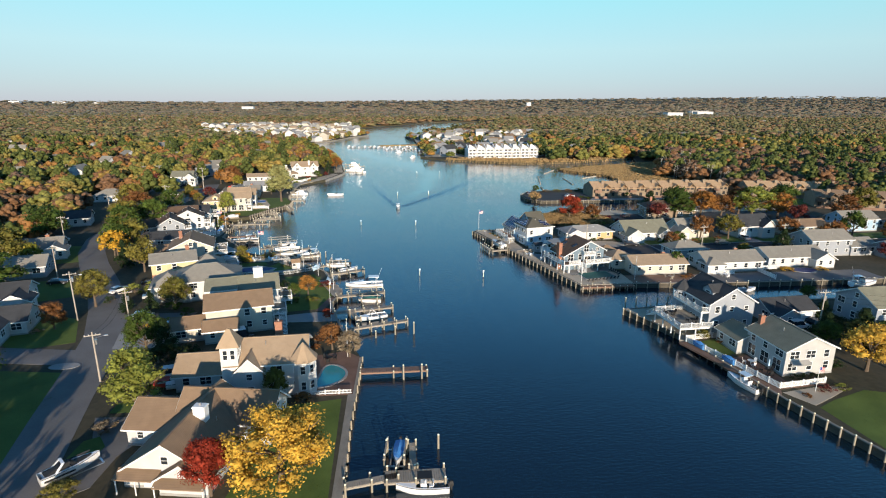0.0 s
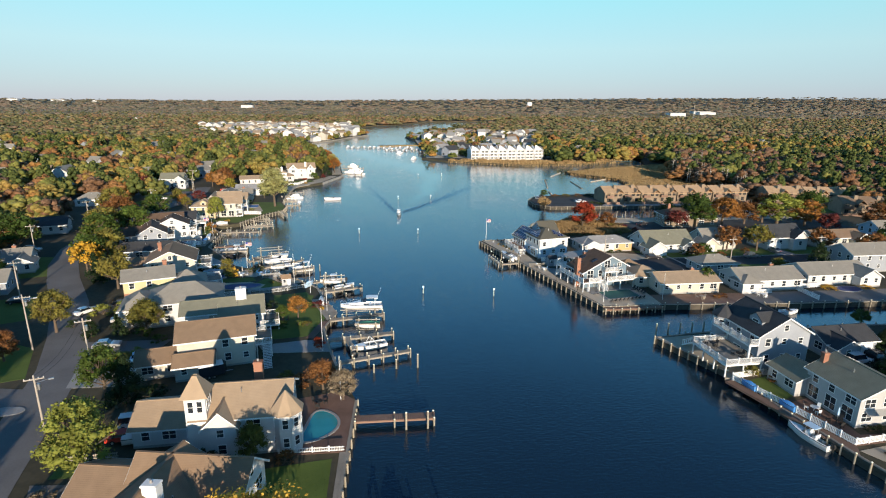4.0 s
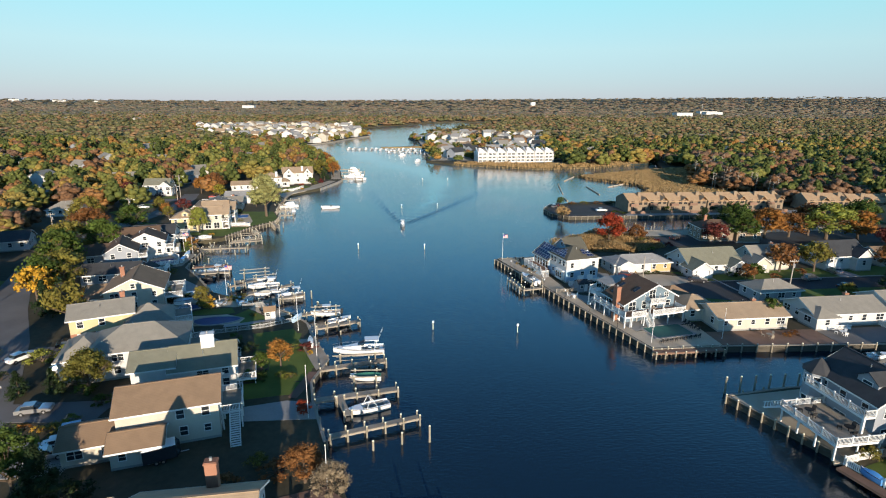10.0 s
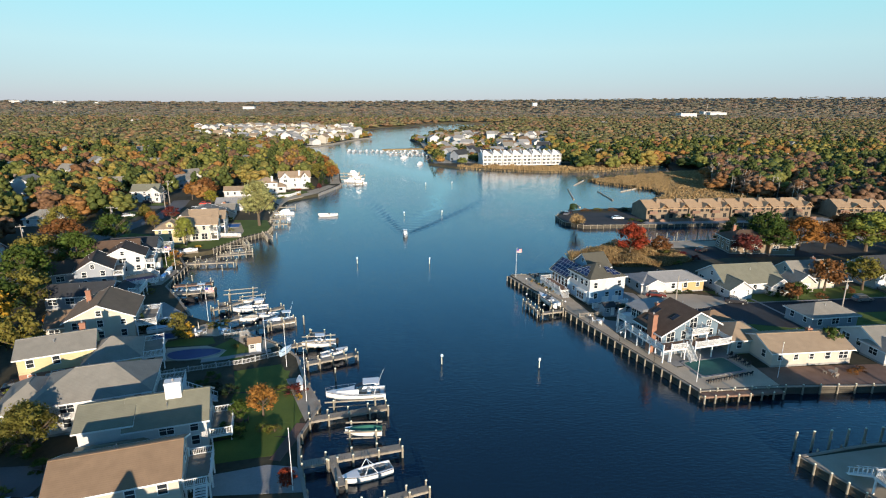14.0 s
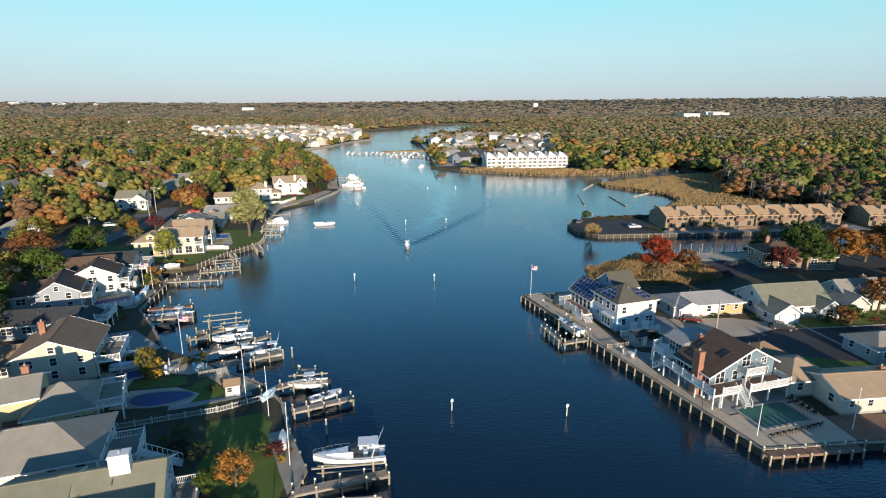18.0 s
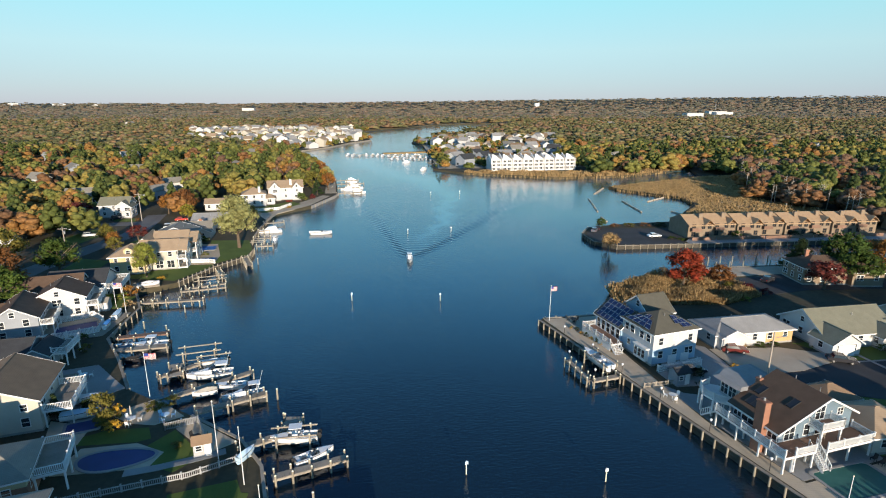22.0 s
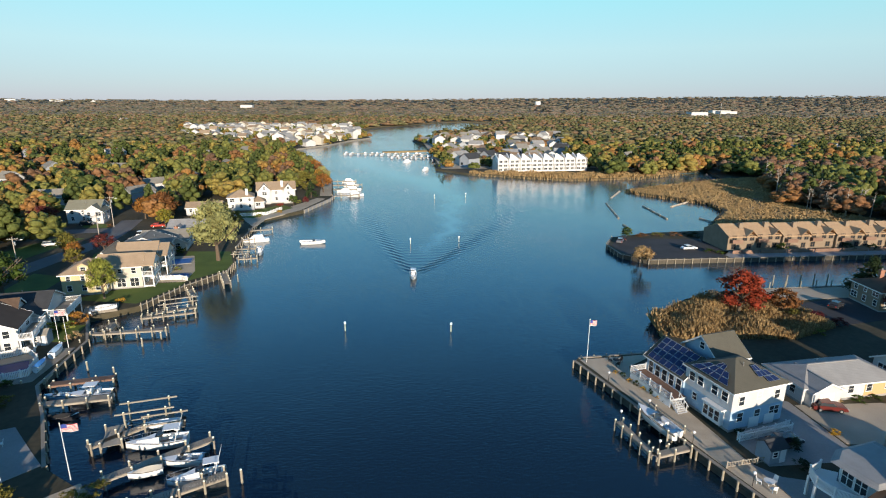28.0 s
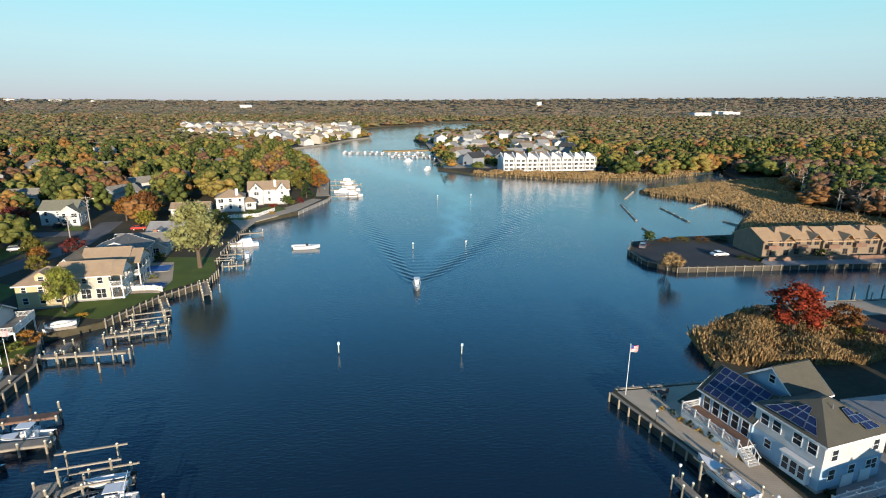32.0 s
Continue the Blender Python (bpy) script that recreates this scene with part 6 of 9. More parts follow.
# ---- streets, drives, lawns, pools ----
def ribbon(name, pts, width, mat, label, dz, cat="road"):
    le, ri = [], []
    for i, p in enumerate(pts):
        a, b = Vector(pts[max(0, i - 1)]), Vector(pts[min(len(pts) - 1, i + 1)])
        u = (b - a).normalized()
        le.append((p[0] - u.y * width / 2, p[1] + u.x * width / 2))
        ri.append((p[0] + u.y * width / 2, p[1] - u.x * width / 2))
    b = MB()
    for i in range(len(pts) - 1):
        b.prism([ri[i], ri[i + 1], le[i + 1], le[i]], GZ - 0.2, GZ + dz)
    return tagged(part(name, b, mat), label, cat, kind="structure")


STREET = [(-36, 30), (-45, 60), (-49, 76), (-53, 93), (-57, 108), (-63, 122), (-72, 140), (-83, 158), (-91, 173), (-97, 190), (-100, 215), (-99, 240), (-95, 262), (-91, 282), (-93, 300), (-96, 316)]
ribbon("road_west", STREET, 7.2, ASPHALT, "weathered asphalt street behind the west gardens", 0.04)
ribbon("road_side", [(-57, 97), (-75, 100), (-140, 112)], 6, ASPHALT, "asphalt side street", 0.034)
ribbon("road_cul_de_sac", [(-93, 300), (-108, 298), (-135, 297)], 6.5, ASPHALT, "asphalt side street near the cul-de-sac", 0.034)
ribbon("road_peninsula", [(84, 161), (130, 162), (230, 163)], 8, ASPHALT_NEW, "dark asphalt street along the peninsula", 0.04)
ribbon("road_canal", [(100, 92), (135, 90), (230, 90)], 6, ASPHALT, "asphalt street south of the canal", 0.04)
for pl, mt, lab, nm, dz in [
        ([(-22, 45), (-7.5, 40), (-7.5, 77.8), (-16, 76.5), (-19, 60)], LAWN, "mown green lawn beside the bulkhead", "lawn", 0.02),
        ([(-7.4, 40), (-6.2, 40), (-6.2, 70), (-5.2, 79), (-6.6, 79)], PLANK, "weathered plank boardwalk on the bulkhead", "boardwalk", 0.06),
        ([(-15.2, 79), (-5.3, 79), (-5.0, 92), (-8, 95), (-15.2, 93)], PAVE_RED, "reddish brick pool terrace", "pavement", 0.05),
        ([(-52, 40), (-49, 66), (-55, 91), (-68, 93), (-90, 90), (-95, 40)], LAWN, "large mown lawn across the street", "lawn", 0.022),
        ([(-60.5, 104), (-66, 116), (-80, 123), (-84, 112), (-70, 101)], LAWN, "front lawn across the street", "lawn", 0.022),
        ([(-83, 146), (-75, 131), (-86, 126), (-100, 140)], LAWN, "green front lawn across the street", "lawn", 0.022),
        ([(-93, 180), (-86, 163), (-100, 158), (-112, 182)], LAWN, "green front lawn across the street", "lawn", 0.022),
        ([(-43.5, 76), (-36, 75.5), (-33, 73), (-36, 66), (-36.5, 60), (-39.5, 58), (-44, 62), (-42, 66), (-41, 70)], ASPHALT, "curved asphalt drive with a parked boat", "driveway", 0.05),
        ([(-43, 63.4), (-42.4, 66.3), (-42.1, 70), (-40.4, 71), (-38.6, 68.5), (-39.2, 65.4), (-41.2, 62.8)], LAWN, "dark green grass island in the drive", "lawn", 0.07),
        ([(-42, 77), (-35, 77), (-35, 80.5), (-42, 80)], LAWN, "small lawn by the drive", "lawn", 0.024),
        ([(-52, 100), (-41, 100), (-41, 107), (-54, 108)], CONCRETE, "concrete drive of the cream house", "driveway", 0.045),
        ([(-56, 113), (-43, 112), (-42, 118), (-58, 118)], ASPHALT, "asphalt drive of the split-level house", "driveway", 0.045),
        ([(-66, 133), (-57, 134), (-55, 138), (-66, 139)], ASPHALT, "asphalt drive of the yellow house", "driveway", 0.045),
        ([(-24.5, 113.6), (-16, 115.4), (-12.2, 114.6), (-10.2, 109.8), (-22.6, 110.2)], CONCRETE, "pale concrete garden terrace", "pavement", 0.045),
        ([(-25, 134.4), (-15.4, 134), (-17, 138), (-19.4, 143.6), (-27, 141.6)], LAWN, "green lawn below the long fence", "lawn", 0.018),
        ([(-25, 122), (-14.4, 121.6), (-13.4, 125), (-15.4, 133.6), (-25, 134)], LAWN, "green waterside garden lawn", "lawn", 0.016),
        ([(-60.6, 189.5), (-57.6, 190.5), (-57.4, 203), (-60.2, 203)], PLANK, "weathered plank landing with stored skiffs", "boardwalk", 0.06),
        ([(-24.5, 116), (-15.8, 117.3), (-14.6, 121), (-19, 122.5), (-24.5, 121)], LAWN, "garden lawn", "lawn", 0.024),
        ([(-21.5, 126), (-14, 124.6), (-12.2, 128.2), (-14.5, 132.5), (-18.5, 133)], LAWN, "bright green garden lawn", "lawn", 0.024),
        ([(-25, 138), (-17.6, 133.6), (-17.4, 141), (-24, 142)], LAWN, "garden lawn in the hedge's shade", "lawn", 0.024),
        ([(-14.6, 116), (-13, 121), (-12.2, 124.4), (-13.8, 124.6), (-16, 116.4)], PAVE_RED, "brick garden path by the water", "pavement", 0.05),
        ([(-12.6, 125), (-10.9, 129.2), (-14.6, 138.6), (-17.6, 138), (-14.2, 129)], PLANK, "plank waterside deck", "boardwalk", 0.05),
        ([(-33.6, 151.6), (-31, 155.4), (-25, 148.9), (-28, 145.8), (-31, 147.4)], LAWN, "green lawn beside the oval pool", "lawn", 0.024),
        ([(-43, 146.4), (-31.4, 147), (-30.6, 150.2), (-35, 152.6), (-42, 152)], PAVERS, "stone paving round the oval pool", "pavement", 0.04),
        ([(-31, 155.6), (-24.6, 149.4), (-21.4, 151.6), (-30, 158.6)], PAVERS, "pale stone waterside terrace", "pavement", 0.045),
        ([(-50, 159.4), (-43.4, 157.4), (-43, 153), (-47.4, 152.8)], PAVERS, "gray stone paving round the small pool", "pavement", 0.03),
        ([(-47, 152.6), (-40.5, 152.8), (-35.2, 152.9), (-33.6, 153.6), (-35, 156.4), (-41, 156)], LAWN, "strip of shaded garden lawn", "lawn", 0.028),
        ([(-42.4, 160.4), (-37, 164.6), (-31, 158.9), (-34.5, 156.9), (-38, 157.6)], PAVERS, "gray stone garden terrace", "pavement", 0.034),
        ([(-71, 172), (-62, 175), (-58, 170), (-64, 164)], LAWN, "lawn behind the cream house", "lawn", 0.024),
        ([(-84, 176), (-78, 190), (-84, 196), (-93, 186)], LAWN, "front lawn of the gray house", "lawn", 0.024),
        ([(-90, 222), (-81, 224), (-82, 246), (-92, 250)], LAWN, "front lawn by the yellow house", "lawn", 0.024),
        ([(-81, 252), (-76, 252), (-76, 290), (-84, 288), (-86, 268)], LAWN, "front lawns of the gray houses", "lawn", 0.024),
        ([(-61, 174.5), (-52, 177.4), (-46.5, 171.5), (-43.5, 168.4), (-47, 165), (-57.5, 170.5)], CONCRETE, "gray concrete waterside terrace", "pavement", 0.045),
        ([(-52, 160.5), (-57, 170), (-47.4, 164.6), (-42.8, 162), (-43, 157.5)], CONCRETE, "gray concrete yard with covered boats", "pavement", 0.04),
        ([(-69, 188), (-59, 192), (-60.4, 197.6), (-64, 201.4), (-70.5, 197.6)], PAVERS, "pale paving round a covered pool", "pavement", 0.04),
        ([(-66, 206), (-60, 206), (-61, 214), (-68, 213)], LAWN, "small green lawn by the shed", "lawn", 0.024),
        ([(-72, 229), (-56.4, 225.4), (-51, 236.4), (-50.8, 240), (-60, 239)], LAWN, "green lawn below the yellow house", "lawn", 0.024),
        ([(-51, 240.5), (-43.6, 249), (-43.6, 256), (-47.4, 268), (-60, 269), (-56, 250)], LAWN, "broad green waterside lawn with a willow", "lawn", 0.024),
        ([(-63, 240), (-51, 240.2), (-51.5, 249), (-56.5, 264), (-63, 264)], PAVERS, "paved pool terrace", "pavement", 0.04),
        ([(-48, 300), (-47, 314), (-36, 332), (-29, 358), (-33, 360), (-42, 338), (-56, 316)], SAND, "pale garden terrace on the point", "pavement", 0.04),
        ([(-60, 320), (-52, 316), (-40, 336), (-46, 344), (-58, 328)], LAWN, "lawn of the white houses", "lawn", 0.05),
        ([(-27, 366.2), (-32.4, 423), (-60.4, 500), (-66, 501), (-37.6, 423), (-32.6, 366)], SAND, "pale sandy shore below the woods", "pavement", 0.03),
        ([(-107, 304), (-99, 303), (-100, 309), (-112, 310)], LAWN, "green lawn by the cul-de-sac", "lawn", 0.024),
        ([(-103, 264), (-114, 270), (-108, 290), (-99, 288)], LAWN, "green verge by the street", "lawn", 0.024),
        ([(54.4, 110.2), (68.6, 111.5), (67, 94), (57.6, 93.2), (59.6, 96)], SAND, "pale gravel and concrete waterside terrace", "pavement", 0.04),
        ([(61, 85), (60.2, 92), (66, 93.6), (68, 88)], LAWN, "small green lawn behind the white fence", "lawn", 0.024),
        ([(57.2, 92.4), (58.6, 92.6), (64.2, 73.2), (63.0, 71.4)], PLANK_RED, "brown plank boardwalk on the bulkhead", "boardwalk", 0.07),
        ([(64.2, 73.6), (61.4, 84.5), (67, 86), (67.2, 76), (73.4, 75.8), (73.4, 74.4)], PAVE_RED, "dark paved patio with garden furniture", "pavement", 0.045),
        ([(64, 72.6), (66.4, 68.4), (70.5, 70.2), (75.5, 72.6), (73, 74)], SAND, "gravel bed with shrubs", "pavement", 0.04),
        ([(66.6, 67.8), (70.5, 69.6), (78, 72), (95, 66), (95, 40), (73, 40), (67.6, 56.5)], LAWN, "bright green lawn above the bulkhead", "lawn", 0.022),
        ([(33, 190.3), (41.4, 159.4), (50.4, 128.5), (64.5, 128.5), (64.5, 139), (50.6, 136), (46, 150), (44.6, 162), (43, 176), (40.5, 187), (47.6, 191.4)], PAVERS, "long stone-paved quay", "pavement", 0.05),
        ([(50.6, 136.4), (64.4, 139.4), (64.4, 152), (47, 158), (44.6, 161), (46.4, 150)], CONCRETE, "shaded concrete under the decks", "pavement", 0.03),
        ([(46.8, 160), (60, 160), (60, 174), (57, 176), (46, 165)], CONCRETE, "concrete yard between the houses", "pavement", 0.035),
        ([(60.3, 163.4), (66, 162.6), (72, 163.2), (80.5, 166), (80, 169.6), (74, 172.4), (60.3, 173)], SAND, "pale gravel turning circle", "driveway", 0.045),
        ([(64.6, 128.6), (88, 127), (88, 134), (64.6, 134.6)], PLANK_RED, "brown canal-side deck", "pavement", 0.04),
        ([(88.2, 127), (135, 126), (135, 134), (88.2, 134)], ASPHALT, "gray canal-side terrace with decks", "pavement", 0.035),
        ([(80, 157), (64.6, 152), (64.6, 140), (135, 148), (220, 150), (220, 159), (84, 157)], LAWN, "shaded lawns behind the canal houses", "lawn", 0.015),
        ([(61.6, 154.6), (70, 156), (84, 150.6), (87, 151), (87, 165.8), (80.5, 165.8), (72, 163), (66, 162.4), (61.6, 163)], ASPHALT_NEW, "dark asphalt lot behind the canal houses", "pavement", 0.06),
        ([(84, 165.6), (225, 167), (225, 176), (78, 174)], LAWN, "front lawns along the street", "lawn", 0.015),
        ([(79, 166), (83, 165.6), (84, 168.4), (80, 169.6)], CONCRETE, "concrete drive", "driveway", 0.05),
        ([(123, 166), (129, 166), (128, 173), (123, 173)], CONCRETE, "concrete drive with a parked car", "driveway", 0.05),
        ([(70.2, 266), (70.2, 257), (76, 251), (98, 250.6), (104, 257), (108, 268), (104, 272), (76, 275)], ASPHALT_NEW, "dark asphalt car park on the point", "pavement", 0.04),
        ([(93, 213), (104, 215.5), (180, 218), (180, 200), (104, 202.6), (89, 199.6), (89, 206)], ASPHALT_NEW, "dark asphalt lot by the basin", "pavement", 0.04),
        ([(82, 216), (94, 215), (178, 220), (178, 223.6), (84, 222.6)], SAND, "pale gravel bank of the basin", "pavement", 0.036),
        ([(100, 250), (180, 250), (180, 257), (100, 257)], CONCRETE, "terraces in front of the condominiums", "pavement", 0.04),
        ([(176, 232), (200, 228), (215, 245), (182, 249)], LAWN, "green lawn by the condominiums", "lawn", 0.024),
        ([(124.5, 376), (127, 366), (147, 338), (143, 319), (131, 305), (113, 284), (120, 275), (186, 274), (192, 300), (180, 330), (206, 380), (236, 420), (200, 412), (160, 394)], MARSH, "tawny salt marsh", "marsh", 0.03),
        ([(51, 447), (80, 431), (106, 418), (150, 422), (190, 441), (216, 457), (222, 470), (170, 448), (120, 440), (70, 449)], MARSH, "tawny reed fringe below the white condominium", "marsh", 0.03),
        ([(-51, 1004), (-20, 1041), (3, 1086), (60, 1191), (117, 1274), (227, 1337), (270, 1321), (300, 1255), (360, 1300), (300, 1400), (120, 1370), (20, 1240), (-80, 1050)], MARSH, "tawny far marsh along the lake", "marsh", 0.03),
        ([(36, 470), (220, 470), (230, 800), (40, 760)], SAND, "streets and yards of the far peninsula", "pavement", 0.02)]:
    patch(nm, pl, mt, lab, dz, "lawn" if mt is LAWN else "marsh" if mt is MARSH else "paving")
ribbon("garden_walk", [(-34, 146.1), (-30.2, 146.9), (-26.2, 148.2), (-22.4, 149.6)], 1.3, CONCRETE, "pale concrete walk along the garden fence", 0.06, "path")
patch("lawn", [(88.2, 152), (122, 153.6), (122, 157.6), (88.2, 157.2)], LAWN, "green verge along the peninsula street", 0.062, "lawn")
ribbon("kerb_path", [(86.2, 170.4), (87.0, 163), (87.8, 152)], 0.5, CONCRETE, "pale concrete kerb of the turning circle", 0.15, "kerb")
ribbon("kerb_street", [(84, 165.3), (130, 166.3), (220, 167.2)], 0.3, CONCRETE, "concrete kerb of the peninsula street", 0.14, "kerb")
patch("traffic_island", [(-57 + 2.6 * math.cos(a), 93.6 + 1.3 * math.sin(a)) for a in (k * math.pi / 8 for k in range(16))], CONCRETE, "pale oval traffic island", 0.12, "kerb")


def pool(cx, cy, rx, ry, rot, mat, label, kidney=0.0, n=28):
    """A pool: coping ring with a sunken or covered surface."""
    t = thing("swimming_pool", cx, cy, GZ, rot, label, "pool")
    def shape(k):
        out = []
        for i in range(n):
            a = 2 * math.pi * i / n
            c, d = math.cos(a), math.sin(a)
            if kidney:
                out.append(((rx * (1 + 0.18 * d) + k) * c + kidney * rx * (1 - d * d * 2) * 0.5, (ry + k) * d))
            else:
                out.append(((rx + k) * max(-1, min(1, 1.42 * c)), (ry + k) * max(-1, min(1, 1.42 * d))))
        return out
    o, i_ = shape(0.4), shape(0)
    b = MB()
    for k in range(n):
        j = (k + 1) % n
        b.face([(*o[k], 0.14), (*o[j], 0.14), (*i_[j], 0.14), (*i_[k], 0.14)])
        b.face([(*o[k], -0.1), (*o[j], -0.1), (*o[j], 0.14), (*o[k], 0.14)])
        b.face([(*i_[j], 0.14), (*i_[j], -0.1), (*i_[k], -0.1), (*i_[k], 0.14)][::-1])
    part("coping", b, CONCRETE, t)
    part("cover" if mat is not POOL else "water_surface", MB().prism(i_, -0.1, 0.09), mat, t)
    return t


pool(-10.2, 85.4, 2.1, 3.9, -14, POOL, "kidney-shaped pool with turquoise water", 0.6)
pool(-36.6, 149.0, 4.6, 2.1, 6, POOL_NAVY, "oval pool under a navy cover", 0.2)
pool(57.2, 135.7, 4.3, 2.6, 9, POOL_COVER, "rectangular pool under a green cover")
pool(-64.6, 194.6, 3.6, 2.4, 28, POOL_NAVY, "pool under a navy cover behind a white fence")
pool(-54.8, 244.6, 3.0, 1.8, 14, POOL_BLUE, "rectangular pool under a blue cover")
pool(-58.8, 258.4, 3.2, 2.6, 10, POOL_BLUE, "rectangular pool under a blue cover")
pool(-44.6, 157.4, 2.0, 1.4, 20, POOL_NAVY, "small pool under a navy cover")
pool(118, 134.5, 3.6, 2.0, 2, POOL_NAVY, "round-ended pool with yellow surround", 0.1)


def fence(pts, label, h=1.2, mat=None, gap=0.22, post=2.2):
    mat = mat or WHITE
    t = tagged(new("fence"), label, "fence")
    t.location = (pts[0][0], pts[0][1], GZ)
    ox, oy = pts[0]
    b = MB()
    for a, c in zip(pts, pts[1:]):
        a, c = Vector((a[0] - ox, a[1] - oy, 0)), Vector((c[0] - ox, c[1] - oy, 0))
        u = (c - a).normalized()
        n = max(1, int((c - a).length / gap))
        for z in (0.25, h - 0.08):
            b.beam(a + Vector((0, 0, z)), c + Vector((0, 0, z)), 0.05, 0.1)
        for i in range(n):
            p, q = a.lerp(c, (i + 0.1) / n), a.lerp(c, (i + (0.4 if h <= 1 else 0.75)) / n)
            b.beam(p + Vector((0, 0, h)), q + Vector((0, 0, h)), 0.025, h - 0.08)
    tagged(part("panel", b, mat, t), kind="stuff")
    for p, u in along(pts, post):
        part("post", shared(("fpost", h, mat.name), lambda: MB().bx(-0.07, -0.07, -0.1, 0.07, 0.07, h + 0.1).bx(-0.1, -0.1, h + 0.06, 0.1, 0.1, h + 0.14).mesh("post", mat)), None, t, m=pose(p.x - ox, p.y - oy, 0))
    return t


for pts, lab, h, mt in [
        ([(58.7, 92.6), (61.2, 85.2), (64.3, 73.8), (73.6, 74.8)], "white vinyl picket fence along the boardwalk", 1.1, None), ([(58.8, 93), (65.2, 94)], "white vinyl fence across the lawn", 1.2, None),
        ([(-39, 141), (-25.6, 144.4), (-18.6, 148.0)], "long pale vinyl fence between gardens", 1.0, SIDE_PALE),
        ([(-68, 188.2), (-59.2, 192.4), (-60.6, 197.6), (-64.4, 201.2), (-70, 198)], "white fence round a covered pool", 1.4, None),
        ([(-32.4, 155.4), (-28.2, 156.8), (-24.8, 150)], "dark metal garden fence", 1.2, STEEL), ([(-61.5, 241.6), (-52.5, 241.8), (-50.4, 240.6)], "white fence below the pool", 1.2, None),
        ([(-60, 319), (-48, 322), (-44, 333)], "white wall round the point garden", 1.3, None), ([(46.2, 165.6), (52.4, 167.0), (55.6, 168)], "white picket fence by the solar house", 1.1, None),
        ([(88.4, 133.4), (96, 133.2)], "white deck fence on the canal", 1.1, None), ([(104, 127.6), (104, 136), (112, 136.6)], "white fence beside the canal pool", 1.2, None),
        ([(-14.6, 79.4), (-6.0, 79.3)], "white block wall of the pool terrace", 0.8, None), ([(-41.5, 80.3), (-35.4, 80.8)], "low pale timber fence by the drive", 0.8, PLANK),
        ([(41.2, 160.2), (46.6, 160.8)], "weathered timber planter fence on the quay", 0.9, PLANK)]:
    fence(pts, lab, h, mt)


# ---- cars, poles, flags ----
def car(x, y, rot, mat, label, L=4.6, H=1.45, van=0):
    t = thing("car", x, y, GZ + 0.05, rot, label, "car")
    w = 0.9
    prof = [(0, 0.35), (0, 0.85), (L * 0.05, 0.95), (L * 0.28, 1.0), (L * 0.75, 0.95), (L * 0.97, 0.8), (L, 0.6), (L, 0.35)]
    part("body", MB().loft([[(px, -w, pz) for px, pz in prof], [(px, w, pz) for px, pz in prof]]), mat, t)
    a, b = (0.04, 0.7) if van else (0.16, 0.68)
    part("cabin", MB().loft([[(L * a, -w * 0.95, 0.95), (L * b, -w * 0.95, 0.95), (L * b, w * 0.95, 0.95), (L * a, w * 0.95, 0.95)],
                             [(L * (a + 0.06), -w * 0.78, H - 0.06), (L * (b - 0.14), -w * 0.78, H - 0.06), (L * (b - 0.14), w * 0.78, H - 0.06), (L * (a + 0.06), w * 0.78, H - 0.06)]]), GLASS, t)
    part("car_roof", MB().bx(L * (a + 0.05), -w * 0.8, H - 0.07, L * (b - 0.13), w * 0.8, H), mat, t)
    for px in (L * 0.19, L * 0.8):
        for s in (-1, 1):
            wh = part("wheel", shared("wheel", lambda: MB().tube((0, -0.1, 0), (0, 0.1, 0), 0.33, k=12).mesh("wheel", RUBBER)), None, t, m=pose(px, s * w * 0.93, 0.3))
            part("rim", shared("rim", lambda: MB().tube((0, -0.12, 0), (0, 0.12, 0), 0.18, k=8).mesh("rim", STEEL)), None, wh)
    for s in (-1, 1):
        part("headlight", MB().bx(L - 0.06, s * 0.7 - 0.16, 0.6, L + 0.02, s * 0.7 + 0.16, 0.75), GEL, t)
        part("tail_light", MB().bx(-0.02, s * 0.75 - 0.1, 0.65, 0.04, s * 0.75 + 0.1, 0.85), PAINT_RED, t)
    return t


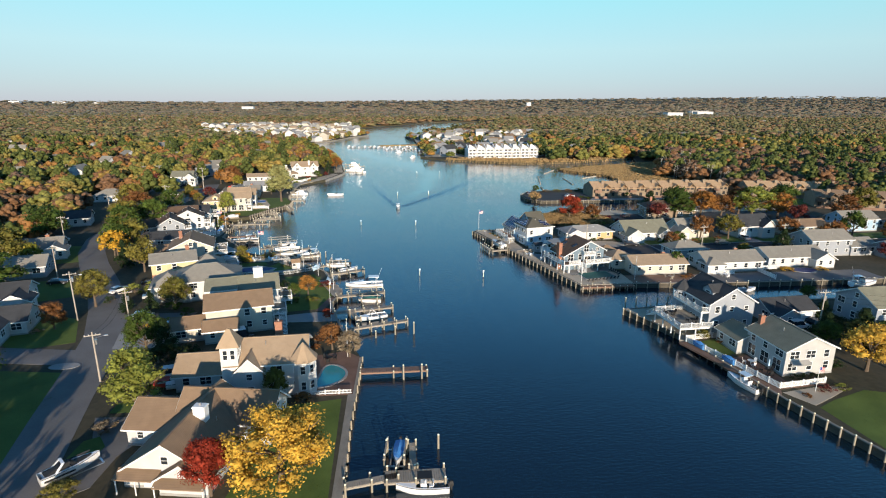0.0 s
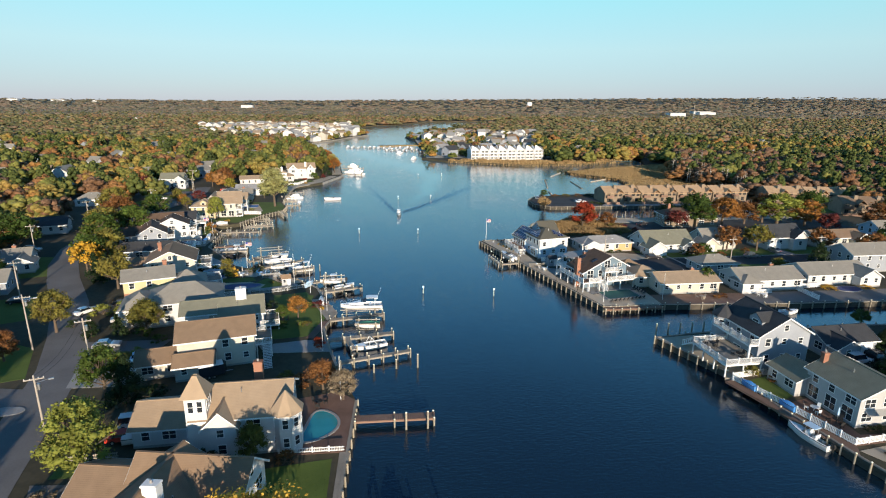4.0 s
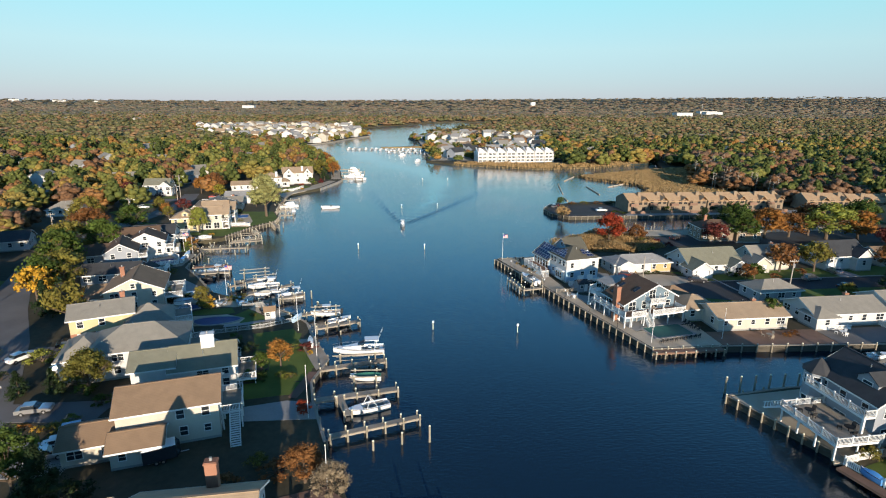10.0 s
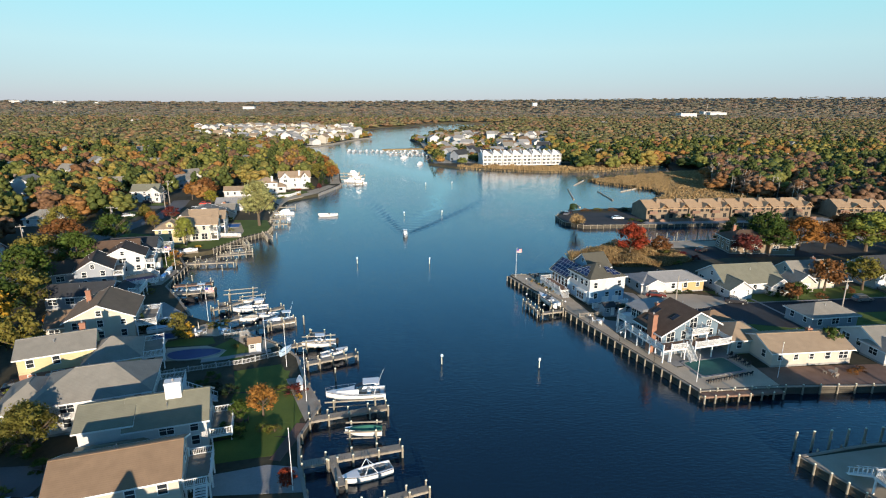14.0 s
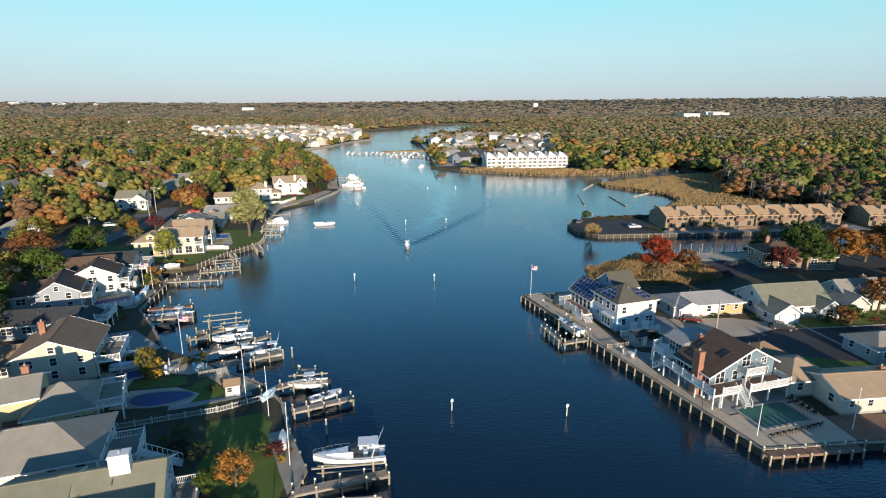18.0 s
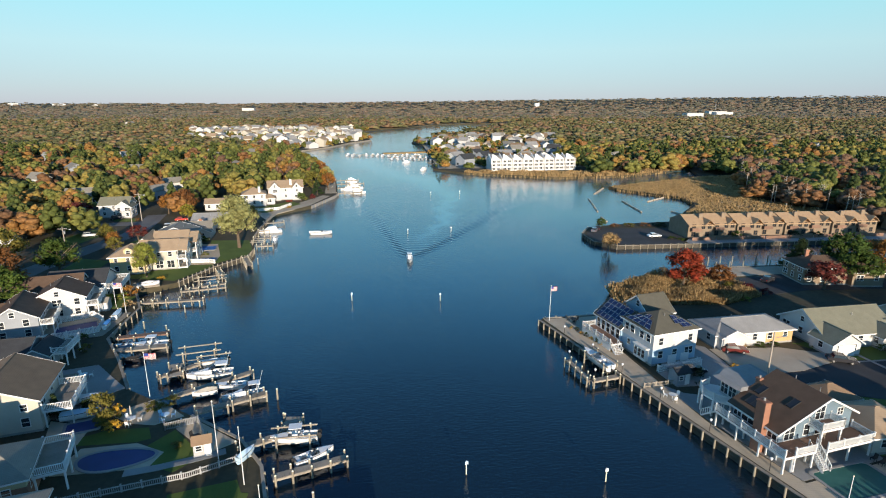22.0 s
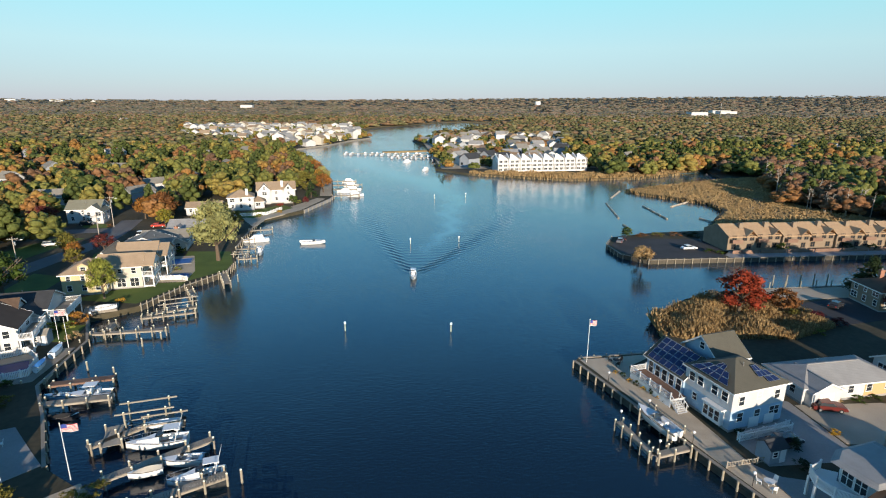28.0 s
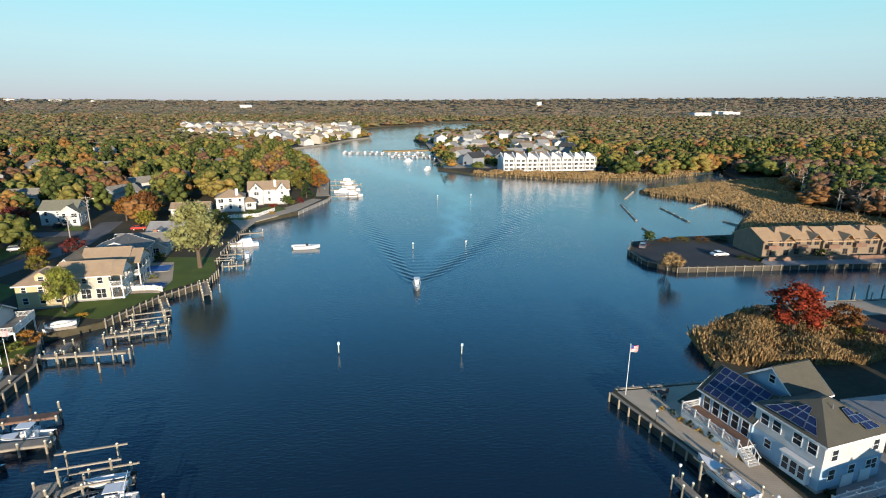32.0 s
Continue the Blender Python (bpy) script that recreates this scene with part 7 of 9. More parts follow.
for x, y, r, m, lab, H, v in [
        (-46.8, 103, 20, STEEL, "silver car parked on a concrete drive", 1.6, 1), (-46.2, 105.6, 20, GEL, "white car parked on a concrete drive", 1.5, 0), (-38.5, 87.6, 10, GEL, "white van beside the villa", 1.9, 1),
        (-38.4, 84.2, 10, PAINT_RED, "red car beside the villa", 1.45, 0), (-86, 141, 12, GEL_DARK, "dark car on a front lawn drive", 1.45, 0), (-66.6, 131.6, 60, GEL, "white car at the kerb", 1.5, 0), (-45.6, 108.6, 20, CANVAS_LTBLUE, "pale blue car parked on a concrete drive", 1.6, 1), (-57.6, 127.6, 20, STEEL, "silver car by the clipped hedge", 1.5, 0),
        (-60, 136, 20, GEL_DARK, "dark car on the yellow house's drive", 1.5, 0), (-62, 138, 20, GEL_DARK, "black car on the yellow house's drive", 1.45, 0), (-55, 115, 10, STEEL, "gray car on an asphalt drive", 1.5, 0),
        (-110, 188, 0, GEL, "white pickup truck across the street", 1.8, 1), (-104, 173, 10, GEL, "white pickup truck across the street", 1.8, 1), (-106, 278, 20, STEEL, "silver car on a front drive", 1.6, 1),
        (-83, 289, 10, GEL, "white van at the kerb", 1.9, 1), (-110, 307, 10, GEL_DARK, "black car before the white house", 1.7, 1), (-84, 303, 10, PAINT_RED, "red car in the cul-de-sac", 1.45, 0),
        (62, 172, 345, PAINT_MAROON, "dark red car on the gravel drive", 1.5, 0), (79, 166.6, 335, GEL_DARK, "black car by the kerb", 1.5, 0), (49.5, 163.8, 8, GEL_DARK, "dark car in the concrete yard", 1.5, 0),
        (90, 259.5, 4, GEL, "white car in the car park", 1.5, 0), (73.5, 268, 60, STEEL, "gray car in the car park", 1.5, 0), (76, 271, 60, GEL_DARK, "dark car in the car park", 1.5, 0),
        (110, 164, 5, STEEL, "silver car parked in the street", 1.7, 1), (114, 157, 5, GEL_DARK, "dark car parked in the street", 1.5, 0), (124, 168, 85, STEEL, "gray car on a concrete drive", 1.5, 0),
        (83.6, 96.5, 5, GEL, "white trailer van beside the garage", 1.9, 1), (90, 96, 80, GEL_DARK, "black car by the gray garage", 1.6, 1), (97, 209, 30, GEL_DARK, "dark car on the asphalt lot", 1.5, 0)]:
    car(x, y, r, m, lab, 4.7, H, v)


def utility_pole(x, y, rot, label, h=9.0, lamp=False, arm=True):
    t = thing("utility_pole", x, y, GZ, rot, label, "utility pole")
    part("pole", MB().cyl(0, 0, -0.3, h, 0.16, 0.11, 8), BARK_PALE, t)
    if arm:
        part("crossarm", MB().bx(-1.2, -0.06, h - 0.7, 1.2, 0.06, h - 0.55), BARK_PALE, t)
        for k in (-1.1, -0.5, 0.5, 1.1):
            part("insulator", shared("insul", lambda: MB().cyl(0, 0, 0, 0.18, 0.05, 0.03, 6).mesh("insulator", GEL)), None, t, m=pose(k, 0, h - 0.55))
        part("transformer", MB().cyl(0.35, 0.1, h - 2.3, h - 1.4, 0.22, k=10), STEEL, t)
    if lamp:
        part("lamp_arm", MB().tube((0, 0, h - 1.2), (1.7, 0, h - 0.9), 0.04, k=6), STEEL, t)
        part("lamp_head", MB().bx(1.6, -0.12, h - 1.0, 2.2, 0.12, h - 0.85), STEEL, t)
    return t


POLES = [(-48.1, 87.4), (-50.7, 105.5), (-65.9, 115.5), (-86, 145.6), (-102.7, 181), (-104, 215), (-98, 253.7), (-88.9, 277.8), (-97.5, 305.1)]
for i, (x, y) in enumerate(POLES):
    utility_pole(x, y, 20, "weathered wooden utility pole beside the street", 9 + (i % 3), i % 2 == 0)
utility_pole(88, 93.9, 0, "wooden utility pole behind the gray house", 9.5, True)
utility_pole(63.8, 161.5, 0, "leaning wooden lamp pole on the gravel circle", 8.5, True, False)
utility_pole(100, 156.5, 0, "wooden utility pole by the peninsula street", 8.5)
utility_pole(128, 157, 0, "wooden utility pole by the peninsula street", 8.5)
for i in range(len(POLES) - 1):
    (ax, ay), (bx_, by_) = POLES[i], POLES[i + 1]
    t = thing("power_cable", 0, 0, 0, 0, "sagging black power cables between poles", "cable", "street cables")
    for k in (-0.5, 0.5):
        b = MB()
        prev = None
        for j in range(9):
            u = j / 8
            p = Vector((ax + (bx_ - ax) * u + k, ay + (by_ - ay) * u, GZ + 8.5 + (i % 3) * (1 - u) + ((i + 1) % 3) * u - 1.2 * math.sin(math.pi * u)))
            if prev:
                b.tube(prev, p, 0.02, k=4)
            prev = p
        part("cable", b, RUBBER, t)
for k in range(3):
    t = thing("power_cable", 0, 0, 0, 0, "black power cable from the utility pole to the east", "cable", "east cables")
    part("cable", MB().tube((88, 93.9, GZ + 9 - k), (108, 92, GZ + 7.4 - k), 0.02, k=4), RUBBER, t)


def flag_pole(x, y, h, label, flag=True, r=0.06):
    t = thing("flagpole", x, y, GZ, 20, label, "flagpole")
    part("pole", MB().cyl(0, 0, -0.2, h, r, r * 0.6, 8), WHITE, t)
    part("finial", MB().cyl(0, 0, h, h + 0.14, 0.09, 0.03, 8), CAP, t)
    if flag:
        fl = part("flag", MB().loft([[(0.06 + 1.6 * i / 8, 0.12 * math.sin(i), h - 0.2 - 0.25 * i / 8), (0.06 + 1.6 * i / 8, 0.12 * math.sin(i) + 0.02, h - 1.2 - 0.25 * i / 8)] for i in range(9)], closed=False), WHITE, t)
        for k in range(6):
            part("stripe", MB().loft([[(0.06 + 1.6 * i / 8, 0.12 * math.sin(i) - 0.012, h - 0.2 - 0.25 * i / 8 - k * 0.166), (0.06 + 1.6 * i / 8, 0.12 * math.sin(i) - 0.012, h - 0.283 - 0.25 * i / 8 - k * 0.166)] for i in range(9)], closed=False), FLAG_RED, fl)
        part("canton", MB().loft([[(0.06 + 1.6 * i / 8, 0.12 * math.sin(i) - 0.02, h - 0.2 - 0.25 * i / 8), (0.06 + 1.6 * i / 8, 0.12 * math.sin(i) - 0.02, h - 0.7 - 0.25 * i / 8)] for i in range(4)], closed=False), FLAG_BLUE, fl)
    return t


flag_pole(33.9, 189.4, 8.0, "white flagpole with a striped flag at the quay's tip")
flag_pole(-38.6, 165.6, 7.5, "white flagpole with a striped flag in the garden")
flag_pole(69.6, 72.4, 4.5, "short white flagpole with a small flag")
flag_pole(-62.5, 207, 6, "white flagpole with a small flag by the shed")
for x, y, h in ((-12, 110.2, 8.5), (-13.2, 130.6, 9), (-22.9, 148, 8.5), (-18.3, 142.6, 8), (-58.6, 203, 6), (-7.4, 92.5, 7.5), (51.2, 130.8, 5), (66, 131, 6.5)):
    flag_pole(x, y, h, "bare white mast standing at the waterside", False)


def globe_lamp(x, y, z, label):
    """A short post with a white glass globe."""
    t = thing("lamp_post", x, y, z, 0, label, "lamp post", "quay lamps")
    part("post", MB().cyl(0, 0, 0, 1.6, 0.05, 0.04, 8), RUBBER, t)
    part("collar", MB().cyl(0, 0, 1.55, 1.68, 0.09, 0.07, 8), STEEL, t)
    part("globe", MB().loft([[(0.2 * math.sin(a) * math.cos(b), 0.2 * math.sin(a) * math.sin(b), 1.84 - 0.2 * math.cos(a)) for b in (k * math.pi / 6 for k in range(12))] for a in (0.3, 0.8, 1.3, 1.8, 2.3, 2.85)]), GEL, t, smooth=True)


for x, y, z in ((34.8, 182.0, GZ + 0.05), (37.4, 173.3, GZ + 0.05), (39.6, 165.2, GZ + 0.05), (42.3, 156.8, GZ + 0.05), (45.0, 147.6, GZ + 0.05), (47.6, 138.6, GZ + 0.05), (32.2, 171.2, 1.2), (34.3, 164.0, 1.2)):
    globe_lamp(x, y, z, "short black lamp post with a white globe on the quay")


def channel_marker(x, y, label):
    t = thing("channel_marker", x, y, 0, 10, label, "channel marker", "channel markers")
    part("post", MB().cyl(0, 0, -1.5, 2.0, 0.075, 0.065, 8), CAP, t)
    part("board", MB().bx(-0.22, -0.11, 1.75, 0.22, -0.07, 2.2), GEL if x > 20 else CANVAS_LTBLUE, t)
    part("lamp", MB().cyl(0, 0, 2.0, 2.28, 0.07, 0.04, 8), GEL, t)
    part("tide_band", MB().cyl(0, 0, 0.0, 0.22, 0.085, 0.085, 8), RUBBER, t)


for x, y in ((9.3, 143.2), (26.7, 140.1), (-9.3, 209), (12.0, 206.8), (6.8, 277.1), (22.9, 278.5), (21.8, 361), (37.2, 363.5)):
    channel_marker(x, y, "pale wooden channel marker standing in the river")
for a, b in (((121, 378), (108, 358)), ((100, 344), (92, 311)), ((89, 300), (88, 291)), ((114, 336), (111, 308)), ((126, 334), (145, 349)), ((125, 309), (126, 301))):
    t = thing("floating_boom", a[0], a[1], 0, 0, "pale floating timber boom off the marsh", "boom", "floating booms")
    n = 4
    for i in range(n):
        u, v = i / n, (i + 0.86) / n
        part("log", MB().tube(((b[0] - a[0]) * u, (b[1] - a[1]) * u, 0.1), ((b[0] - a[0]) * v, (b[1] - a[1]) * v, 0.12), 0.45, 0.4, 7), SAND, t)

# the sheltered boat on its trailer by the drive
tb = boat(-42.2, 60.4, 43, 6.6, "bowrider", "white and black sport boat on a trailer by the drive", GZ + 0.8, None, None, 0)
part("side_stripe", MB().loft([[(6.6 * i / 8, s_ * (1.035 - 0.9 * max(0, i / 8 - 0.35) ** 2.2), 0.55 + 0.08 * i), (6.6 * i / 8, s_ * (1.035 - 0.9 * max(0, i / 8 - 0.35) ** 2.2), 0.82 + 0.07 * i)] for s_ in (1,) for i in range(8)], closed=False), GEL_DARK, tb)
part("cockpit_cushion", MB().bx(0.6, -0.8, 0.7, 3.0, 0.8, 0.98).bx(3.9, -0.55, 0.9, 5.2, 0.55, 1.06), RUBBER, tb)
SL = 6.6
SB, SH = SL * 0.31, 0.55 + SL * 0.055
part("cockpit_cover", MB().loft([[(x, -w, SH + 0.04), (x, -w * 0.5, SH + h), (x, w * 0.5, SH + h), (x, w, SH + 0.04)] for x, w, h in
                                 ((0.5, SB * 0.36, 0.08), (1.4, SB * 0.4, 0.3), (2.4, SB * 0.4, 0.5), (3.2, SB * 0.38, 0.62), (3.9, SB * 0.3, 0.2))]), RUBBER, tb, "black canvas cockpit cover")
part("bow_cover", MB().loft([[(x, -w, SH + 0.1 + r), (x, 0, SH + 0.2 + r), (x, w, SH + 0.1 + r)] for x, w, r in ((4.2, SB * 0.3, 0.02), (4.9, SB * 0.24, 0.08), (5.7, SB * 0.1, 0.16))]), RUBBER, tb, "black canvas bow cover")
for s_ in (-1, 1):
    part("arch_leg", MB().beam((1.5, s_ * SB * 0.44, SH), (2.5, s_ * SB * 0.34, SH + 0.95), 0.34, 0.1), GEL, tb)
    part("hull_stripe", MB().beam((0.3, s_ * (SB * 0.5 + 0.015), SH * 0.62), (3.6, s_ * (SB * 0.5 + 0.015), SH * 0.68), 0.04, 0.22), RUBBER, tb)
part("arch", MB().beam((2.5, -SB * 0.36, SH + 0.95), (2.5, SB * 0.36, SH + 0.95), 0.34, 0.1), GEL, tb, "white wakeboard arch")
tr = thing("boat_trailer", -42.2, 60.4, GZ, 43, "galvanised boat trailer on the drive", "trailer")
part("chassis", MB().bx(0.3, -0.8, 0.35, 6.8, -0.7, 0.45).bx(0.3, 0.7, 0.35, 6.8, 0.8, 0.45).bx(0.3, -0.8, 0.35, 0.45, 0.8, 0.45).bx(6.6, -0.8, 0.35, 6.8, 0.8, 0.45), STEEL, tr)
for px in (1.8, 2.6):
    for s in (-1, 1):
        part("wheel", MESHES["wheel"], None, tr, m=pose(px, s * 0.95, 0.33))


# ---- garden furniture and small things ----
def chair(x, y, rot, z=GZ, mat=None, label="white slatted garden chair on the terrace"):
    t = thing("garden_chair", x, y, z, rot, label, "chair", "garden chairs")
    m = mat or WHITE
    key = m.name
    part("seat", shared(("cs", key), lambda: MB().bx(-0.27, -0.27, 0.38, 0.27, 0.27, 0.43).mesh("seat", m)), None, t)
    part("backrest", shared(("cb", key), lambda: MB().slab([[(-0.27, 0.25, 0.43), (0.27, 0.25, 0.43), (0.24, 0.42, 1.0), (-0.24, 0.42, 1.0)]], 0.05).mesh("backrest", m)), None, t)
    for sx in (-0.24, 0.24):
        for sy in (-0.24, 0.24):
            part("leg", shared(("cl", key), lambda: MB().bx(-0.03, -0.03, 0, 0.03, 0.03, 0.38).mesh("leg", m)), None, t, m=pose(sx, sy, 0))
    return t


def table_set(x, y, z, mat, n=4, umbrella=None):
    t = thing("garden_table", x, y, z, 0, "round garden table on a terrace", "table", "garden tables")
    part("tabletop", MB().cyl(0, 0, 0.7, 0.75, 0.6, k=16), mat, t)
    part("leg", MB().cyl(0, 0, 0, 0.7, 0.05, k=8), mat, t)
    for i in range(n):
        a = 2 * math.pi * i / n + 0.4
        chair(x + 1.0 * math.cos(a), y + 1.0 * math.sin(a), math.degrees(a) - 90, z, mat, "garden chair drawn up to a round table")
    if umbrella:
        u = thing("garden_umbrella", x, y, z, 0, "closed canvas garden umbrella", "umbrella")
        part("pole", MB().cyl(0, 0, 0.75, 2.6, 0.03, k=6), STEEL, u)
        part("canopy", MB().cyl(0, 0, 1.4, 2.7, 0.16, 0.05, 8), umbrella, u)


for x, y, z, m, u in ((44.2, 156.6, GZ + 0.05, WHITE, None), (59.8, 101, GZ + 2.4, RUBBER, None), (62, 96.5, GZ + 2.4, RUBBER, None), (56.5, 142.2, GZ + 2.5, PLANK, None), (66, 79, GZ + 0.05, RUBBER, CANVAS_LTBLUE),
                      (65.2, 82.4, GZ + 0.05, WHITE, None), (-38, 158, GZ, WHITE, SIDE_CREAM), (-33.5, 158.6, GZ, CANVAS_LTBLUE, None), (-27, 152.4, GZ + 0.05, RUBBER, None), (-52, 172.6, GZ + 0.05, WHITE, None),
                      (-22, 125, GZ, RUBBER, None), (-62.5, 220, GZ, WHITE, None), (76, 131, GZ + 0.05, PLANK, None), (92, 131, GZ + 0.05, WHITE, None), (38.8, 188.4, GZ + 0.05, RUBBER, None), (-10.6, 91.2, GZ + 0.05, RUBBER, None)):
    table_set(x, y, z, m, 3, u)
for i in range(9):
    chair(53.0 + i * 1.1, 130.3 + i * 0.24, 190, GZ + 0.05, RUBBER, "black sun chair beside the green pool")
for i in range(5):
    chair(62.6 + i * 0.2, 139.2 - i * 1.0, 280, GZ + 0.05, RUBBER, "black sun chair beside the green pool")


def shed(x, y, rot, w, d, wall, roof, label):
    t = thing("shed", x, y, GZ, rot, label, "shed")
    b = MB()
    block_walls(b, 0, 0, w, d, 2.1, 0.7, "x", "g", 0)
    part("wall", b, wall, t)
    part("roof", MB().slab(roof_planes(w, d, 2.1, 0.7, "x", "g", 0.2), 0.1), roof, t)
    window(t, -w * 0.2, -d / 2, 1.3, 0, 0.7, 0.7, 1)
    part("door", MB().bx(w * 0.1, -d / 2 - 0.04, 0, w * 0.1 + 0.85, -d / 2, 1.95), WHITE, t)


shed(-64.6, 205.6, 8, 2.8, 2.4, SIDE_GRAY, ROOF_GRAY, "small gray garden shed with a gray roof")
shed(-53.2, 168.2, 12, 4.2, 2.6, SIDE_CREAM, ROOF_GRAY, "cream garden shed on the terrace")
shed(-25.2, 149.3, 14, 2.2, 1.2, SIDE_PALE, ROOF_BROWN, "small pale garden shed beside the walk")
shed(48.0, 161.6, 10, 2.6, 2.2, SIDE_GRAY, ROOF_DARK, "small gray shed with dark roof on the quay")
for x, y, L, r, m, lab in ((-50.6, 163.4, 5.2, 14, GEL, "boat stored under a white cover in the yard"), (-48.4, 159.2, 5.0, 12, CANVAS_LTBLUE, "boat stored under a pale blue cover"), (-20.0, 146.4, 3.0, 60, CANVAS_LTBLUE, "small sailing dinghy ashore"),
                           (-59, 198.6, 4.2, 96, CANVAS_LTBLUE, "open skiff stored on the landing"), (-58.6, 193.4, 3.6, 96, GEL_BLUE, "blue-covered skiff stored on the landing"), (-62.5, 220.6, 4, 20, GEL, "covered boat on a wooden float"), (61.8, 82.2, 2.5, 108, GEL_BLUE, "blue kayak lying on the boardwalk"),
                           (59.9, 88.6, 2.5, 108, GEL_BLUE, "blue kayak lying on the boardwalk"), (-14.6, 133.6, 3.4, 100, GEL, "white dinghy lying on the deck"), (-36, 83.5, 5, 10, GEL, "white boat stored beside the villa")):
    boat(x, y, r, L, "covered", lab, GZ + 0.35, m if L < 3.5 else None, m, 0)
et = thing("box_trailer", -31.6, 101.4, GZ, 22, "black enclosed cargo trailer with a pale roof behind the cream house", "trailer")
part("body", MB().loft([[(0, -1.0, 0.45), (3.9, -1.0, 0.45), (4.4, 0, 0.45), (3.9, 1.0, 0.45), (0, 1.0, 0.45)], [(0, -1.0, 2.3), (3.9, -1.0, 2.3), (4.4, 0, 2.3), (3.9, 1.0, 2.3), (0, 1.0, 2.3)]]), GEL_DARK, et)
part("trailer_roof", MB().loft([[(-0.05, -1.05, 2.3), (3.9, -1.05, 2.3), (3.9, 1.05, 2.3), (-0.05, 1.05, 2.3)], [(0.1, -0.8, 2.42), (3.8, -0.8, 2.42), (3.8, 0.8, 2.42), (0.1, 0.8, 2.42)]]), GEL, et)
part("drawbar", MB().tube((4.3, 0, 0.5), (5.4, 0, 0.45), 0.06, k=6), STEEL, et)
for px_ in (1.5, 2.3):
    for sd in (-1, 1):
        wl2 = part("wheel", MESHES["wheel"], None, et, m=pose(px_, sd * 1.05, 0.33))
        part("rim", MESHES["rim"], None, wl2)
pk = thing("inflatable_pumpkin", -71.0, 167, GZ, 0, "large inflated orange pumpkin decoration", "decoration")
part("body", MB().loft([[(1.3 * r * math.cos(a) * (1 + 0.06 * math.cos(8 * a)), 1.3 * r * math.sin(a) * (1 + 0.06 * math.cos(8 * a)), z) for a in (2 * math.pi * i / 24 for i in range(24))]
                        for r, z in ((0.5, 0), (0.95, 0.5), (1.0, 1.1), (0.85, 1.7), (0.4, 2.1))]), ORANGE, pk, smooth=True)
part("stem", MB().cyl(0, 0, 2.0, 2.6, 0.2, 0.12), LEAF["green"], pk)

fd = thing("float", -64.2, 219.2, GZ, 20, "low wooden waterside platform carrying a covered boat", "platform")
part("planking", MB().bx(0, 0, 0.12, 6, 4, 0.24), PLANK, fd)
for k in range(4):
    part("rim", MB().bx(-0.1, -0.1, 0, 6.1, 0, 0.5) if k == 0 else MB().bx(-0.1, 4, 0, 6.1, 4.1, 0.5) if k == 1 else MB().bx(-0.1, 0, 0, 0, 4, 0.5) if k == 2 else MB().bx(6, 0, 0, 6.1, 4, 0.5), PLANK, fd)

# ---- far landmarks ----
wt_ = thing("water_tower", 865, 3254, GZ, 0, "white water tower above the far woods", "tower")
part("tank", MB().cyl(0, 0, 26, 46, 15, 15, 20), WHITE, wt_)
part("leg", MB().cyl(0, 0, 0, 26, 4, 4, 12), WHITE, wt_)
rm = thing("radio_mast", 772, 1332, GZ, 0, "slender lattice radio mast above the woods", "mast")
part("mast", MB().cyl(0, 0, 0, 46, 0.5, 0.3, 6), FOUND, rm)
for k in range(3):
    part("antenna", MB().bx(-0.9, -0.3, 37 + k * 2.6, 0.9, 0.3, 38.2 + k * 2.6), FOUND, rm)
for x, y, w, h in ((1150, 1900, 60, 9), (1250, 2100, 70, 9), (-2300, 4300, 90, 26), (-2600, 4300, 70, 30), (-2050, 4300, 60, 24), (900, 1650, 50, 10), (-600, 2600, 50, 14)):
    fb = thing("far_building", x, y, GZ, 0, "pale flat-roofed building above the far woods", "building")
    part("wall", MB().bx(-w / 2, -15, 0, w / 2, 15, h + 8), SIDE_WHITE, fb)
    part("roof", MB().bx(-w / 2 - 0.5, -15.5, h + 8, w / 2 + 0.5, 15.5, h + 8.6), ROOF_LIGHT, fb)

# ---- trees ----
ICO = [(0, 0, 1)] + [(0.894 * math.cos(k * 1.2566), 0.894 * math.sin(k * 1.2566), 0.447) for k in range(5)] + \
      [(0.894 * math.cos(k * 1.2566 + 0.628), 0.894 * math.sin(k * 1.2566 + 0.628), -0.447) for k in range(5)] + [(0, 0, -1)]
ICO_F = [(0, 1 + k, 1 + (k + 1) % 5) for k in range(5)] + [(1 + k, 6 + k, 1 + (k + 1) % 5) for k in range(5)] + \
        [(1 + (k + 1) % 5, 6 + k, 6 + (k + 1) % 5) for k in range(5)] + [(11, 6 + (k + 1) % 5, 6 + k) for k in range(5)]


def tri_mesh(name, v, f, mat, tint):
    me = bpy.data.meshes.new(name)
    me.vertices.add(len(v))
    me.vertices.foreach_set("co", np.asarray(v, np.float32).ravel())
    me.loops.add(len(f) * 3)
    me.loops.foreach_set("vertex_index", np.asarray(f, np.int32).ravel())
    me.polygons.add(len(f))
    me.polygons.foreach_set("loop_start", np.arange(0, len(f) * 3, 3, dtype=np.int32))
    me.attributes.new("tint", "FLOAT", "POINT").data.foreach_set("value", np.asarray(tint, np.float32))
    me.polygons.foreach_set("use_smooth", np.ones(len(f), bool))
    me.update()
    me.materials.append(mat)
    return me


